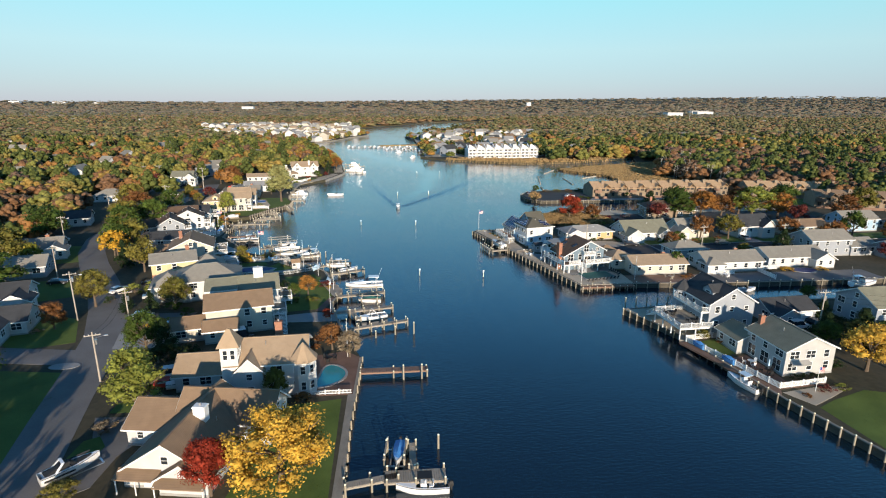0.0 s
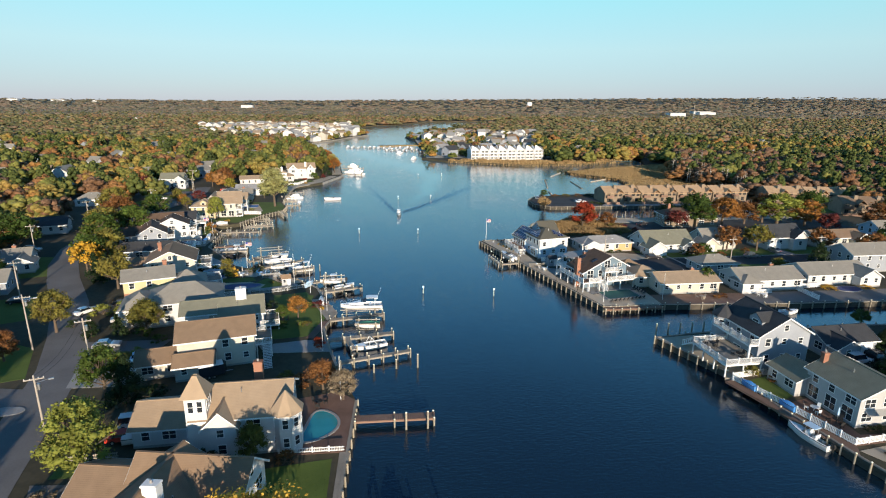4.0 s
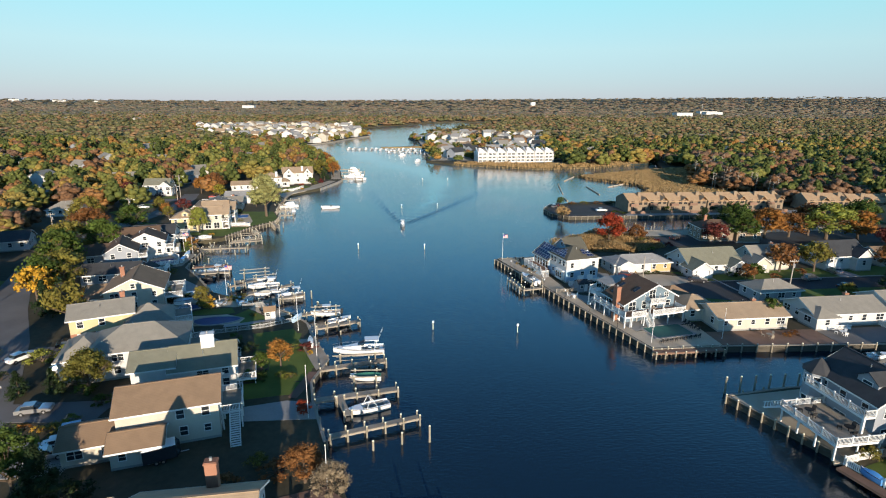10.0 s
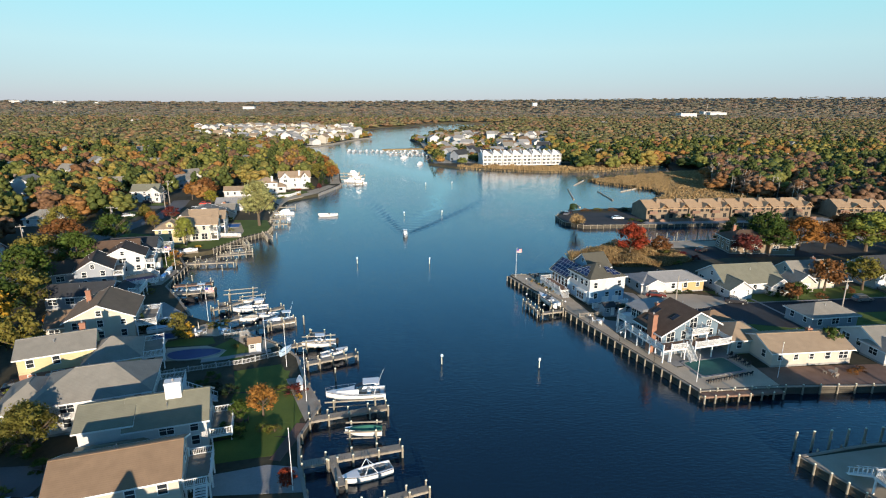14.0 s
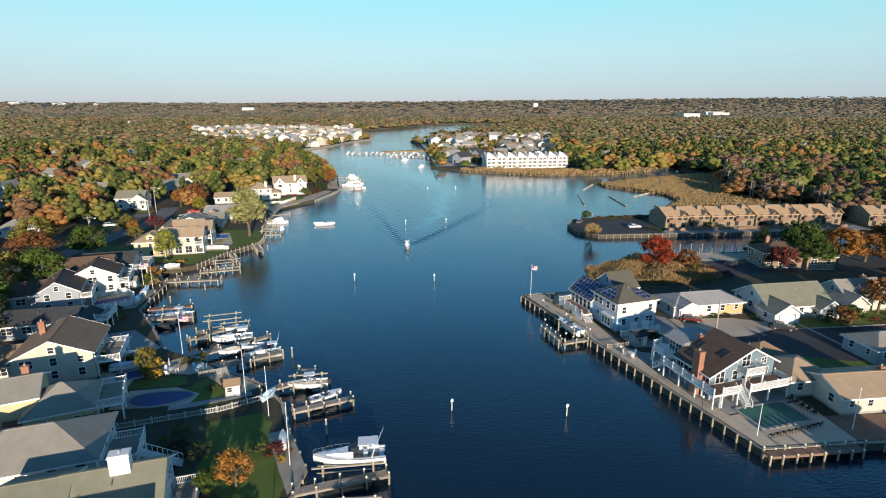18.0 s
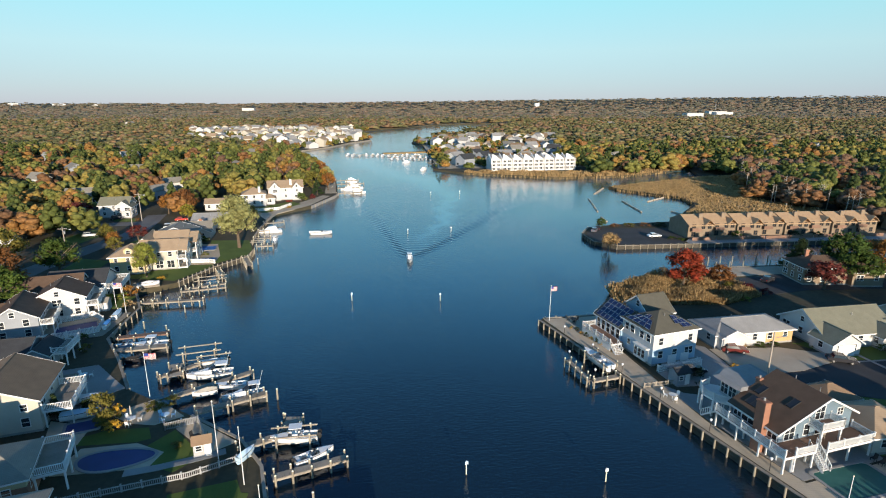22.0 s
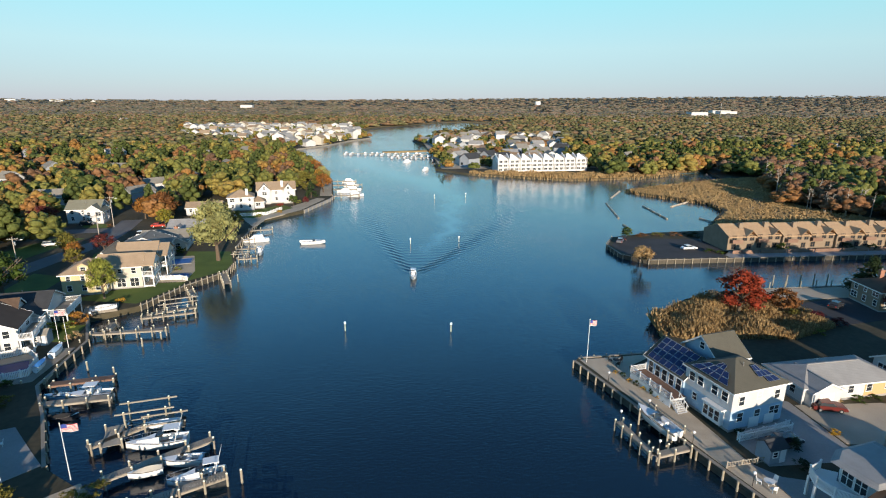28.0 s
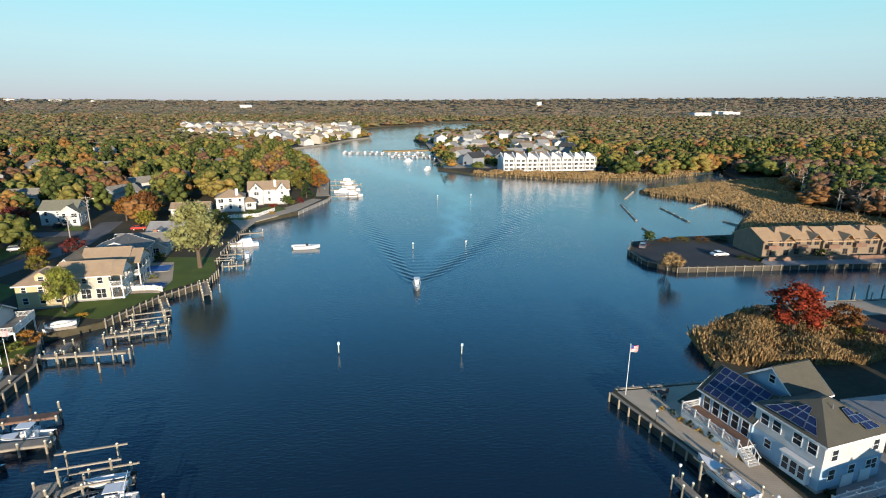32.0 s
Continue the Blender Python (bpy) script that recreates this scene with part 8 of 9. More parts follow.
def leaf_cards(rng, cen, nrm, size, stray=0.7):
    """Small crossed leaf quads at the points cen, facing roughly along nrm."""
    n = len(cen)
    d = nrm + rng.normal(0, stray, (n, 3))
    d /= np.linalg.norm(d, axis=1)[:, None] + 1e-6
    a = np.cross(d, rng.normal(0, 1, (n, 3)))
    a /= np.linalg.norm(a, axis=1)[:, None] + 1e-6
    b = np.cross(d, a)
    s = (size * rng.uniform(0.6, 1.4, n))[:, None]
    q = np.stack([cen - a * s, cen + b * s * 0.7, cen + a * s, cen - b * s * 0.7], 1)
    return q.reshape(-1, 3)


def crown_points(rng, clumps, leaves, shape):
    """Leaf places of one crown, unit radius, foot of the tree at z = 0: uneven clumps round limbs."""
    cs, ns, cen, rad = [], [], [], []
    for i in range(clumps):
        t = rng.uniform(0, 2 * np.pi)
        if shape == "cone":
            h = (i + 0.5) / clumps
            r = (1 - h) * rng.uniform(0.55, 1.0)
            c = np.array([r * np.cos(t), r * np.sin(t), 0.25 + 2.6 * h])
            k = 0.16 + 0.26 * (1 - h)
        else:
            u = rng.uniform(-0.45, 1.0)
            r = math.sqrt(max(0.02, 1 - u * u)) * rng.uniform(0.45, 0.92)
            c = np.array([r * np.cos(t), r * np.sin(t), 1.25 + 0.82 * u * (1.0 if shape == "round" else 1.35)])
            k = rng.uniform(0.2, 0.36) * (0.85 if clumps > 50 else 1.0)
        m = leaves // clumps
        o = rng.normal(0, 1, (m, 3))
        o /= np.linalg.norm(o, axis=1)[:, None]
        o[:, 2] *= 0.75
        cen.append(c)
        rad.append(k)
        cs.append(c + o * k * rng.uniform(0.45, 1.32, m)[:, None])
        ns.append(o + np.array([0, 0, 0.3]))
    return np.concatenate(cs), np.concatenate(ns), cen, rad


def quad_mesh(name, verts, mat, tint=None):
    n = len(verts) // 4
    me = bpy.data.meshes.new(name)
    me.vertices.add(n * 4)
    me.vertices.foreach_set("co", np.asarray(verts, np.float32).ravel())
    me.loops.add(n * 4)
    me.loops.foreach_set("vertex_index", np.arange(n * 4, dtype=np.int32))
    me.polygons.add(n)
    me.polygons.foreach_set("loop_start", np.arange(0, n * 4, 4, dtype=np.int32))
    if tint is not None:
        at = me.attributes.new("tint", "FLOAT", "POINT")
        at.data.foreach_set("value", np.asarray(tint, np.float32))
    me.update()
    me.validate()
    if mat:
        me.materials.append(mat)
    return me


def limbs_mesh(seed, shape, mat):
    rng = random.Random(seed)
    b = MB()
    top = 2.4 if shape == "cone" else 1.5
    b.tube((0, 0, -0.05), (0.02, 0.01, 0.55), 0.085, 0.06, 7).tube((0.02, 0.01, 0.55), (0, 0, top), 0.06, 0.015, 6)
    for i in range(0 if shape == "cone" else 9):
        t = i * 2.4 + rng.uniform(-0.4, 0.4)
        z0 = rng.uniform(0.45, 1.1)
        p, r = Vector((0.02, 0.01, z0)), rng.uniform(0.45, 0.85)
        q = Vector((math.cos(t) * r, math.sin(t) * r, z0 + rng.uniform(0.3, 0.75)))
        b.tube(p, q, 0.035, 0.012, 5)
        for s in (-1, 1):
            e = q + Vector((math.cos(t + s * 0.7) * 0.25, math.sin(t + s * 0.7) * 0.25, 0.22))
            b.tube(p.lerp(q, 0.6), e, 0.016, 0.006, 4)
    return b.mesh("trunk", mat)


def crown_mesh(seed, shape, clumps, leaves, size):
    """Leaf sprays round a loose inner mass of twigs and leaves."""
    rng = np.random.default_rng(seed)
    c, n, cen, rad = crown_points(rng, clumps, leaves, shape)
    q = leaf_cards(rng, c, n, size)
    vs_, fs_ = [q], []
    for j in range(len(q) // 4):
        fs_ += [(4 * j, 4 * j + 1, 4 * j + 2), (4 * j, 4 * j + 2, 4 * j + 3)]
    k0 = len(q)
    for ce, k in zip(cen, rad):
        vs_.append(np.array(ICO) * k * 0.6 * rng.uniform(0.7, 1.2, (12, 1)) * np.array([1, 1, 0.75]) + ce)
        fs_ += [(a + k0, b_ + k0, d + k0) for a, b_, d in ICO_F]
        k0 += 12
    v = np.concatenate(vs_)
    return tri_mesh("crown", v, np.array(fs_, np.int32), LEAF["green"], np.zeros(len(v)))


def tree(x, y, r, h, colour, label, shape="round", seed=0, dens=1, name="tree", cat="tree", z=None):
    """A tree with crown radius r and height h (metres)."""
    variant = seed % 4
    t = thing(name, x, y, GZ if z is None else z, (seed * 67) % 360, label, cat)
    key = (shape, variant, dens)
    cm = shared(("crown",) + key, lambda: crown_mesh(variant + 11, shape, (36, 46, 16, 64, 64)[dens], (1300, 2700, 600, 5600, 11000)[dens], (0.072, 0.052, 0.082, 0.038, 0.028)[dens]))
    tm = shared(("trunk", shape, variant), lambda: limbs_mesh(variant + 3, shape, BARK))
    zs = h / (2.15 if shape == "round" else 2.95 if shape == "cone" else 2.6)
    for nm, me in (("trunk", tm), ("crown", cm)):
        o = part(nm, me, None, t)
        o.scale = (r, r, zs)
        if nm == "crown":
            o.material_slots[0].link = "OBJECT"
            o.material_slots[0].material = LEAF[colour]
    return t


# trees labelled as shading road, lawn or drive are unseen, added for shade
for i, (x, y, r, h, c, lab) in enumerate([
        (-13.2, 57.2, 6.1, 10.4, "yellow", "large maple with golden yellow leaves"), (-21.4, 57.2, 3.0, 7.5, "red", "small maple with bright red leaves"),
        (-38.3, 78, 4.7, 10.5, "lime", "street tree turning from green to orange"), (-17.5, 78, 2.0, 5.5, "olive", "small yellow-green garden tree"),
        (-44.4, 97, 3.6, 8.5, "green", "dark green tree by the drive"), (-40, 95, 2.8, 8, "dark", "dark evergreen tree by the drive"),
        (-53, 121, 1.7, 4.6, "dark", "green garden spruce beside the drive"), (-66, 123.5, 3.8, 8.6, "olive", "dense olive tree beside the street"), (-68.1, 111.1, 2.6, 6.2, "rust", "brown-leaved tree on the front lawn"),
        (-47.2, 120.2, 3.5, 7.5, "olive", "pale olive garden tree"), (-58, 120.6, 1.8, 4.4, "dark", "blue-green garden spruce"), (-42, 158.4, 1.9, 5, "olive", "olive garden tree by the small pool"), (-49.4, 160, 1.3, 4.2, "dark", "dark cypress by the yard"), (-10.5, 96, 2.6, 5, "rust", "brown shrub-like tree by the shore"),
        (-7, 92.5, 2.2, 5.5, "pale", "bare pale silvery tree by the pool"), (-19, 127, 2.2, 5, "orange", "orange-red ornamental garden tree"),
        (-22, 125.5, 1.4, 3.6, "green", "fresh green ornamental tree"), (-12.8, 111, 1.2, 2.6, "red", "round clipped red shrub tree"),
        (-48.2, 258.6, 7.4, 16.5, "willow", "large pale gray-green willow on the lawn"), (-64.9, 229.4, 3.3, 9.2, "lime", "dense round green tree before the yellow house"),
        (74, 207.5, 5.0, 10.5, "red", "bright red maple in the reeds"), (78, 210, 3, 6.5, "rust", "brown tree beside the red maple"), (83, 206, 3, 6, "rust", "brown bush tree among reeds"),
        (81, 138, 2.2, 6, "green", "green tree beside the canal house"), (121, 211, 6, 12, "green", "spreading green cedar"), (131, 209, 6, 10.5, "orange", "orange-brown oak"), (141, 210, 5.5, 9, "rust", "rust-brown oak"),
        (109, 172, 4, 8, "rust", "rust-coloured oak in front of a house"), (119, 171.5, 4.2, 8.2, "olive", "oak turning olive and orange"), (152, 206, 8, 13.5, "lime", "large yellow-green tree"),
        (84, 78, 4.5, 8.5, "yellow", "golden yellow garden tree"), (90, 71, 4.2, 8, "yellow", "golden yellow garden tree"), (88, 92, 3, 5.5, "dark", "dark green garden tree"),
        (96, 92, 3.5, 6, "dark", "dark green garden tree"), (70, 244.4, 3.0, 5.4, "reed", "tall tuft of tawny reeds on the point"), (79, 275, 2, 4, "green", "green bush by the car park"),
        (101, 112.5, 2, 3.5, "green", "low green garden tree"), (-66, 150, 4, 9, "olive", "olive street tree"), (-73.6, 155.8, 3.0, 8, "dark", "blue-green spruce by the street"),
        (-78.9, 162.0, 4.0, 9, "yellow", "golden yellow street tree"), (-97.9, 156.4, 2.6, 7, "mixed", "turning green and gold tree on a front lawn"), (-78, 172, 5, 11, "olive", "olive street tree"), (-86, 185, 6, 12, "green", "tall green street tree"), (-80, 166, 4.4, 10, "green", "tall green street tree"),
        (-92, 200, 6, 12, "olive", "tall olive street tree"), (-84, 204, 5, 11, "green", "tall green street tree"), (-66, 84, 5, 9, "green", "dark green tree across the street"),
        (-69, 74, 4.5, 9, "olive", "olive tree across the street"), (-52, 55, 3.2, 5.5, "pale", "bare pale tree by the lawn"), (-92, 112, 5, 9, "rust", "rust tree behind a house"),
        (-95, 138, 5.5, 10, "green", "green tree behind a house"), (-106, 158, 6, 11, "olive", "olive tree behind a house"), (-110, 186, 6, 12, "green", "tall green tree"),
        (-96, 220, 6, 12, "rust", "tall rust-brown tree"), (-88, 232, 5, 10, "green", "green tree near the street"), (-106, 238, 6, 12, "olive", "olive tree near the street"),
        (-88, 262, 2.5, 5.5, "orange", "small orange street tree"), (-84, 254, 2.2, 5.5, "olive", "small bare street tree"), (-92, 318, 3.6, 8, "orange", "orange tree by the cul-de-sac"),
        (-121, 306, 4.5, 8, "plum", "plum-coloured tree beside a white house"), (-85, 318, 5, 10, "rust", "rust tree by the cul-de-sac"), (-41, 342, 2, 4.5, "green", "green garden bush"),
        (-36, 345, 1.6, 3.5, "plum", "plum-coloured shrub bed"), (-36, 362, 3, 8, "dark", "blue spruce by the shore"), (-39, 368, 5, 11, "olive", "pale olive tree by the shore"),
        (95, 166, 2.4, 4.5, "rust", "rust-coloured bush by a drive"), (98, 167, 2.4, 4, "green", "round green bush by a drive"), (109, 203, 4.5, 7, "plum", "plum-red tree by the car park"),
        (112, 216, 5, 10, "dark", "dark pine"), (120, 205, 5, 9, "green", "green tree"), (150, 212, 6, 11, "rust", "rust oak"), (162, 204, 6, 11, "orange", "orange oak"),
        (172, 214, 6, 12, "green", "green oak"), (160, 190, 4, 8, "plum", "plum-red tree"), (185, 196, 6, 11, "rust", "rust oak"), (200, 205, 6, 12, "olive", "olive oak"), (-53, 34, 5, 11, "green", "street tree shading the road"), (-58, 44, 5.5, 11, "olive", "street tree shading the lawn"), (-66, 40, 5, 10, "green", "street tree shading the lawn"), (-31, 44, 3, 6, "dark", "dark evergreen by the drive"), (-78, 60, 6, 12, "green", "tall tree shading the lawn"),
        (-49.5, 56, 2.6, 4.6, "pale", "bare twiggy tree by the road"), (-38.5, 57.5, 2.2, 2.6, "olive", "low bright feathery cedar by the parked boat"), (-84, 270, 3, 6, "plum", "round maroon tree by the street"),
        (-92, 266, 2.6, 7, "olive", "narrow olive street tree"), (-54, 300, 3, 6, "olive", "olive garden tree by the shore"), (-57, 280, 2.4, 5, "green", "green garden tree by the shore"), (-78, 300, 3, 7, "mixed", "turning tree by the cul-de-sac"),
        (110, 150, 2.2, 4, "olive", "small olive garden tree"), (126, 154, 3.6, 7.5, "dark", "dark garden spruce"), (148, 160, 4, 8, "rust", "rust street tree"),
        (150, 141, 3, 5.5, "plum", "plum-red tree by the canal"), (170, 158, 4.5, 9, "orange", "orange street tree"), (138, 168, 3.6, 8, "rust", "rust-brown street tree"), (165, 170, 4, 9, "green", "green street tree"),
        (188, 166, 4.5, 10, "rust", "rust oak by the street"), (205, 160, 5, 10, "olive", "olive oak by the street"), (172, 140, 3, 6, "green", "green garden tree"), (196, 145, 4, 8, "orange", "orange garden tree"),
        (86, 89, 2.8, 4.6, "green", "dense green hedge tree"), (91, 85.5, 3, 4.8, "dark", "dark conifer in a hedge"), (97, 88, 3, 5, "green", "dense green hedge tree"), (103, 84, 3.2, 5.5, "dark", "dark conifer in a hedge"),
        (118, 86, 4, 8, "green", "green tree by the street"), (124, 104, 4, 8, "rust", "rust tree behind a house"), (94, 100, 2.6, 5, "dark", "dark conifer beside the garage"),
        (-32, 376, 4.2, 9, "orange", "orange oak on the shore"), (-33.5, 386, 4, 9.5, "olive", "pale olive tree on the shore"), (-36, 396, 3.6, 9, "mixed", "turning tree on the shore"), (-35.5, 407, 4, 9, "willow", "pale willow on the shore"),
        (-38, 418, 4, 10, "rust", "rust oak on the shore"), (-43, 432, 4.4, 10, "orange", "orange oak on the shore"), (-48, 446, 4.2, 10, "olive", "olive tree on the shore"), (-53, 462, 4.4, 10, "rust", "rust oak on the shore"),
        (-59, 478, 4.6, 11, "olive", "olive tree on the shore"), (-64, 494, 4.6, 10, "mixed", "turning tree on the shore"),
        (-60, 26, 6, 14, "green", "tall street tree shading the road"), (-70, 22, 6.5, 15, "olive", "tall street tree shading the lawn"), (-82, 34, 6.5, 14, "green", "tall street tree shading the lawn"), (-92, 46, 6, 13, "olive", "tall tree shading the lawn"),
        (-47, 20, 5, 13, "olive", "tall street tree shading the road"), (-76, 42, 5, 10.5, "rust", "rust tree shading the lawn"), (-56, 41, 5, 10.5, "green", "street tree shading the road"), (-64, 38, 5.4, 11, "olive", "street tree shading the lawn"),
        (-71, 40, 5, 10.5, "green", "street tree shading the lawn"), (-86, 42, 5.4, 11, "olive", "tree shading the lawn"), (-50, 35, 5, 12, "green", "street tree shading the road"), (-44, 30, 4.6, 12, "olive", "street tree shading the drive")]):
    tree(x, y, r, h, c, lab, "cone" if c == "dark" else ("tall" if i % 3 == 2 else "round"), i, 2 if y < 50 else 4 if y < 60 and c in ("yellow", "red") else 3 if y < 126 and r > 1.9 or c == "willow" or "dense round" in lab else 1 if y < 135 or r > 4.5 and y < 270 else 0)

def rise_of(y):
    """Height of the low far hills."""
    return float(np.interp(y, [2200, 3400, 4800], [0, 9, 34]))


def east_rise(x, y):
    """The hills stand a little higher towards the east."""
    return float(np.interp(x, [-1000, 4000], [0, 75])) * float(np.interp(y, [2200, 4800], [0, 1]))


hb = MB()
ring = [[(x, y, rise_of(y) + GZ + east_rise(x, y) - (0.5 if y > 2200 else 2)) for x in (-4940, -1500, 0, 1500, 3000, 4940)] for y in (2200, 3400, 4900)]
hb.loft([r[::-1] for r in ring], closed=False)
tagged(part("ground_hills", hb, GROUND), "low wooded hills on the horizon", "ground", kind="structure")

# ---- woods: joined crowns, thinning into a rolling canopy towards the horizon ----
def wood_tree(seed, lumps, cards, card, shape):
    """One crown of the woods: leafy clumps over a shaded core, fringed with loose leaf sprays. Unit radius."""
    rng = np.random.default_rng(seed)
    vs_, fs_ = [], []
    n = 0
    places = []
    if shape == "cone":
        for i in range(lumps):
            t, h = i * 2.399 + rng.uniform(-0.3, 0.3), (i + 0.3) / lumps
            r = 0.62 * (1 - h * 0.8)
            places.append((np.array([r * math.cos(t), r * math.sin(t), 0.9 + 1.55 * h ** 0.8]), 0.2 + 0.22 * (1 - h)))
    else:
        tall = 1.0 if shape == "round" else 1.3
        sway = rng.uniform(-0.18, 0.18, 2)
        for i in range(lumps):
            t, u = i * 2.399 + rng.uniform(-0.35, 0.35), 1 - 1.5 * (i + 0.5) / lumps
            r = math.sqrt(max(0.0, 1 - u * u)) * rng.uniform(0.5, 0.78)
            places.append((np.array([r * math.cos(t) + sway[0] * u, r * math.sin(t) + sway[1] * u, 1.12 + 0.68 * u * tall * rng.uniform(0.85, 1.1)]),
                           rng.uniform(0.22, 0.36) * (1.0 if lumps > 12 else 1.3)))
        places.append((np.array([0.0, 0.0, 1.1]), 0.66))
    for c, k in places:
        v = np.array(ICO) * k * rng.uniform(0.7, 1.22, (12, 1)) * np.array([1, 1, 0.82]) + c
        vs_.append(v)
        fs_ += [(a + n, b_ + n, d + n) for a, b_, d in ICO_F]
        n += 12
        m = cards // lumps
        if m and k < 0.6:
            o = rng.normal(0, 1, (m, 3))
            o /= np.linalg.norm(o, axis=1)[:, None]
            o[:, 2] = np.abs(o[:, 2]) * 0.8
            q = leaf_cards(rng, c + o * k * rng.uniform(0.85, 1.15, (m, 1)), o + np.array([0, 0, 0.3]), card, 0.55)
            vs_.append(q)
            for j in range(m):
                fs_ += [(n + 4 * j, n + 4 * j + 1, n + 4 * j + 2), (n + 4 * j, n + 4 * j + 2, n + 4 * j + 3)]
            n += 4 * m
    return np.concatenate(vs_), np.array(fs_, np.int32)


def woods(name, n, region, size, lumps, cards, card, seed, label, tints=(0.0, 1.0), keep=None, mat=None, shapes=("round", "tall", "round", "cone", "round", "round")):
    rng = np.random.default_rng(seed)
    protos = [wood_tree(seed + 50 + k, lumps, cards, card, shapes[k]) for k in range(6)]
    coarse = [wood_tree(seed + 50 + k, 11, 22, 0.13, shapes[k]) for k in range(6)] if lumps > 12 else protos
    fine = [wood_tree(seed + 50 + k, 30, 240, 0.056, shapes[k]) for k in range(6)] if lumps > 12 else protos
    xs, ys = region(rng, n)
    ok = inside(LAND, xs, ys)
    if keep is not None:
        ok &= keep(xs, ys)
    for hx, hy in spots:
        ok &= (xs - hx) ** 2 + ((ys - hy + 5) * (0.8 if name == "town_trees" else 0.7)) ** 2 > (49 if name == "town_trees" else 81)
    xs, ys = xs[ok], ys[ok]
    vs_, fs_, ts_ = [], [], []
    base = 0
    for x, y in zip(xs, ys):
        k = rng.integers(0, 6)
        r, h, a = size * rng.uniform(0.75, 1.3), min(size, 5.6 + size * 0.16) * rng.uniform(0.8, 1.1), rng.uniform(0, 6.28)
        pine = shapes[k] == "cone"
        if size > 7:
            r, h = r * 1.4, h * rng.uniform(0.75, 0.95)
        elif name == "east_woods":
            r, h = r * rng.uniform(0.9, 1.45), h * rng.uniform(0.85, 1.1)
        if pine:
            r *= 0.75
        p, f = (fine if y < 180 else protos if y < 340 else coarse)[k]
        c, s = math.cos(a), math.sin(a)
        q = np.empty_like(p)
        q[:, 0], q[:, 1], q[:, 2] = x + (p[:, 0] * c - p[:, 1] * s) * r, y + (p[:, 0] * s + p[:, 1] * c) * r, GZ + (p[:, 2] - 0.3) * h + rise_of(y) + east_rise(x, y)
        vs_.append(q)
        fs_.append(f + base)
        base += len(p)
        patchy = 0.5 + 0.5 * math.sin(x * 0.013 + 1.3) * math.sin(y * 0.011 + seed)
        t = rng.uniform(0.0, 0.12) if pine else np.clip(rng.beta(1.3, 1.5) * 0.86 + 0.16 * patchy - 0.06, 0, 0.9)
        if name == "east_woods" and y < 440:
            t = t if pine else 0.74 + 0.26 * rng.random() if rng.random() < 0.55 else t * 0.4
        ts_.append(np.full(len(p), tints[0] + (tints[1] - tints[0]) * t))
    me = tri_mesh(name, np.concatenate(vs_), np.concatenate(fs_), mat or AUTUMN, np.concatenate(ts_))
    return tagged(new(name, me), label, "woods", kind="stuff")


CLEAR = [(-111, 312, 14), (-140, 345, 12), (-150, 298, 10), (-128, 264, 14), (-117, 212, 12), (-104, 168, 14), (-98, 150, 13), (-88, 126, 14), (-80, 106, 15), (-73, 326, 12),
         (-61, 336, 15), (-50, 353, 17), (-100, 300, 14), (-88, 290, 14), (-95, 275, 12), (-80, 305, 10)]


def open_ground(xs, ys):
    ok = np.ones(len(xs), bool)
    for cx, cy, r in CLEAR:
        ok &= (xs - cx) ** 2 + (ys - cy) ** 2 > r * r
    return ok


def road_x(ys):
    """The street's middle on the west bank."""
    return np.interp(ys, [30, 60, 110, 150, 200, 260, 300], [-42, -46, -59, -79, -94, -95, -90])


def west_woods(rng, n):
    y = rng.uniform(40, 640, n)
    return rng.uniform(-0.95, 0.0, n) * (y + 60) - 40, y


def west_keep(xs, ys):
    ok = open_ground(xs, ys) & (xs < np.interp(ys, [30, 60, 120, 210, 260, 300, 316, 330, 350, 368, 423, 500, 590, 640], [-70, -78, -102, -118, -125, -92, -84, -84, -62, -33, -36, -64, -95, -96]))
    return ok


woods("west_woods", 2800, west_woods, 5.6, 20, 80, 0.08, 1, "mixed autumn woods, green to rust, west of the river", (0.04, 1.06), west_keep)


def east_woods(rng, n):
    y = rng.uniform(225, 640, n)
    return rng.uniform(0.0, 1.0, n) * (y * 1.05 + 40 - 60) + 60, y


def east_keep(xs, ys):
    marsh = (ys > 268) & (xs < np.interp(ys, [268, 290, 330, 380, 420], [185, 190, 178, 205, 235])) & (ys < 418)
    condos = (ys < 272) & (xs < 215)
    town = (ys > 418) & (xs < np.interp(ys, [418, 470, 640], [135, 137, 172]))
    return ~marsh & ~condos & ~town


woods("east_woods", 2600, east_woods, 5.6, 20, 80, 0.08, 7, "dense pine and autumn oak woods beyond the marsh", (0.02, 0.95), east_keep, None, ("cone", "round", "round", "round", "tall", "round"))


def far_band(y0, y1):
    def reg(rng, n):
        y = y0 * (y1 / y0) ** rng.uniform(0, 1, n)
        return rng.uniform(-1.0, 1.2, n) * y, y
    return reg


def town_gap(xs, ys):
    a = (xs > -0.32 * ys) & (xs < -20) & (ys > 600) & (ys < 1040) & (xs > -100 - 0.8 * (ys - 600))
    b = (xs > 20) & (xs < 200) & (ys > 430) & (ys < 790) & (xs < 0.28 * ys)
    return ~a & ~b


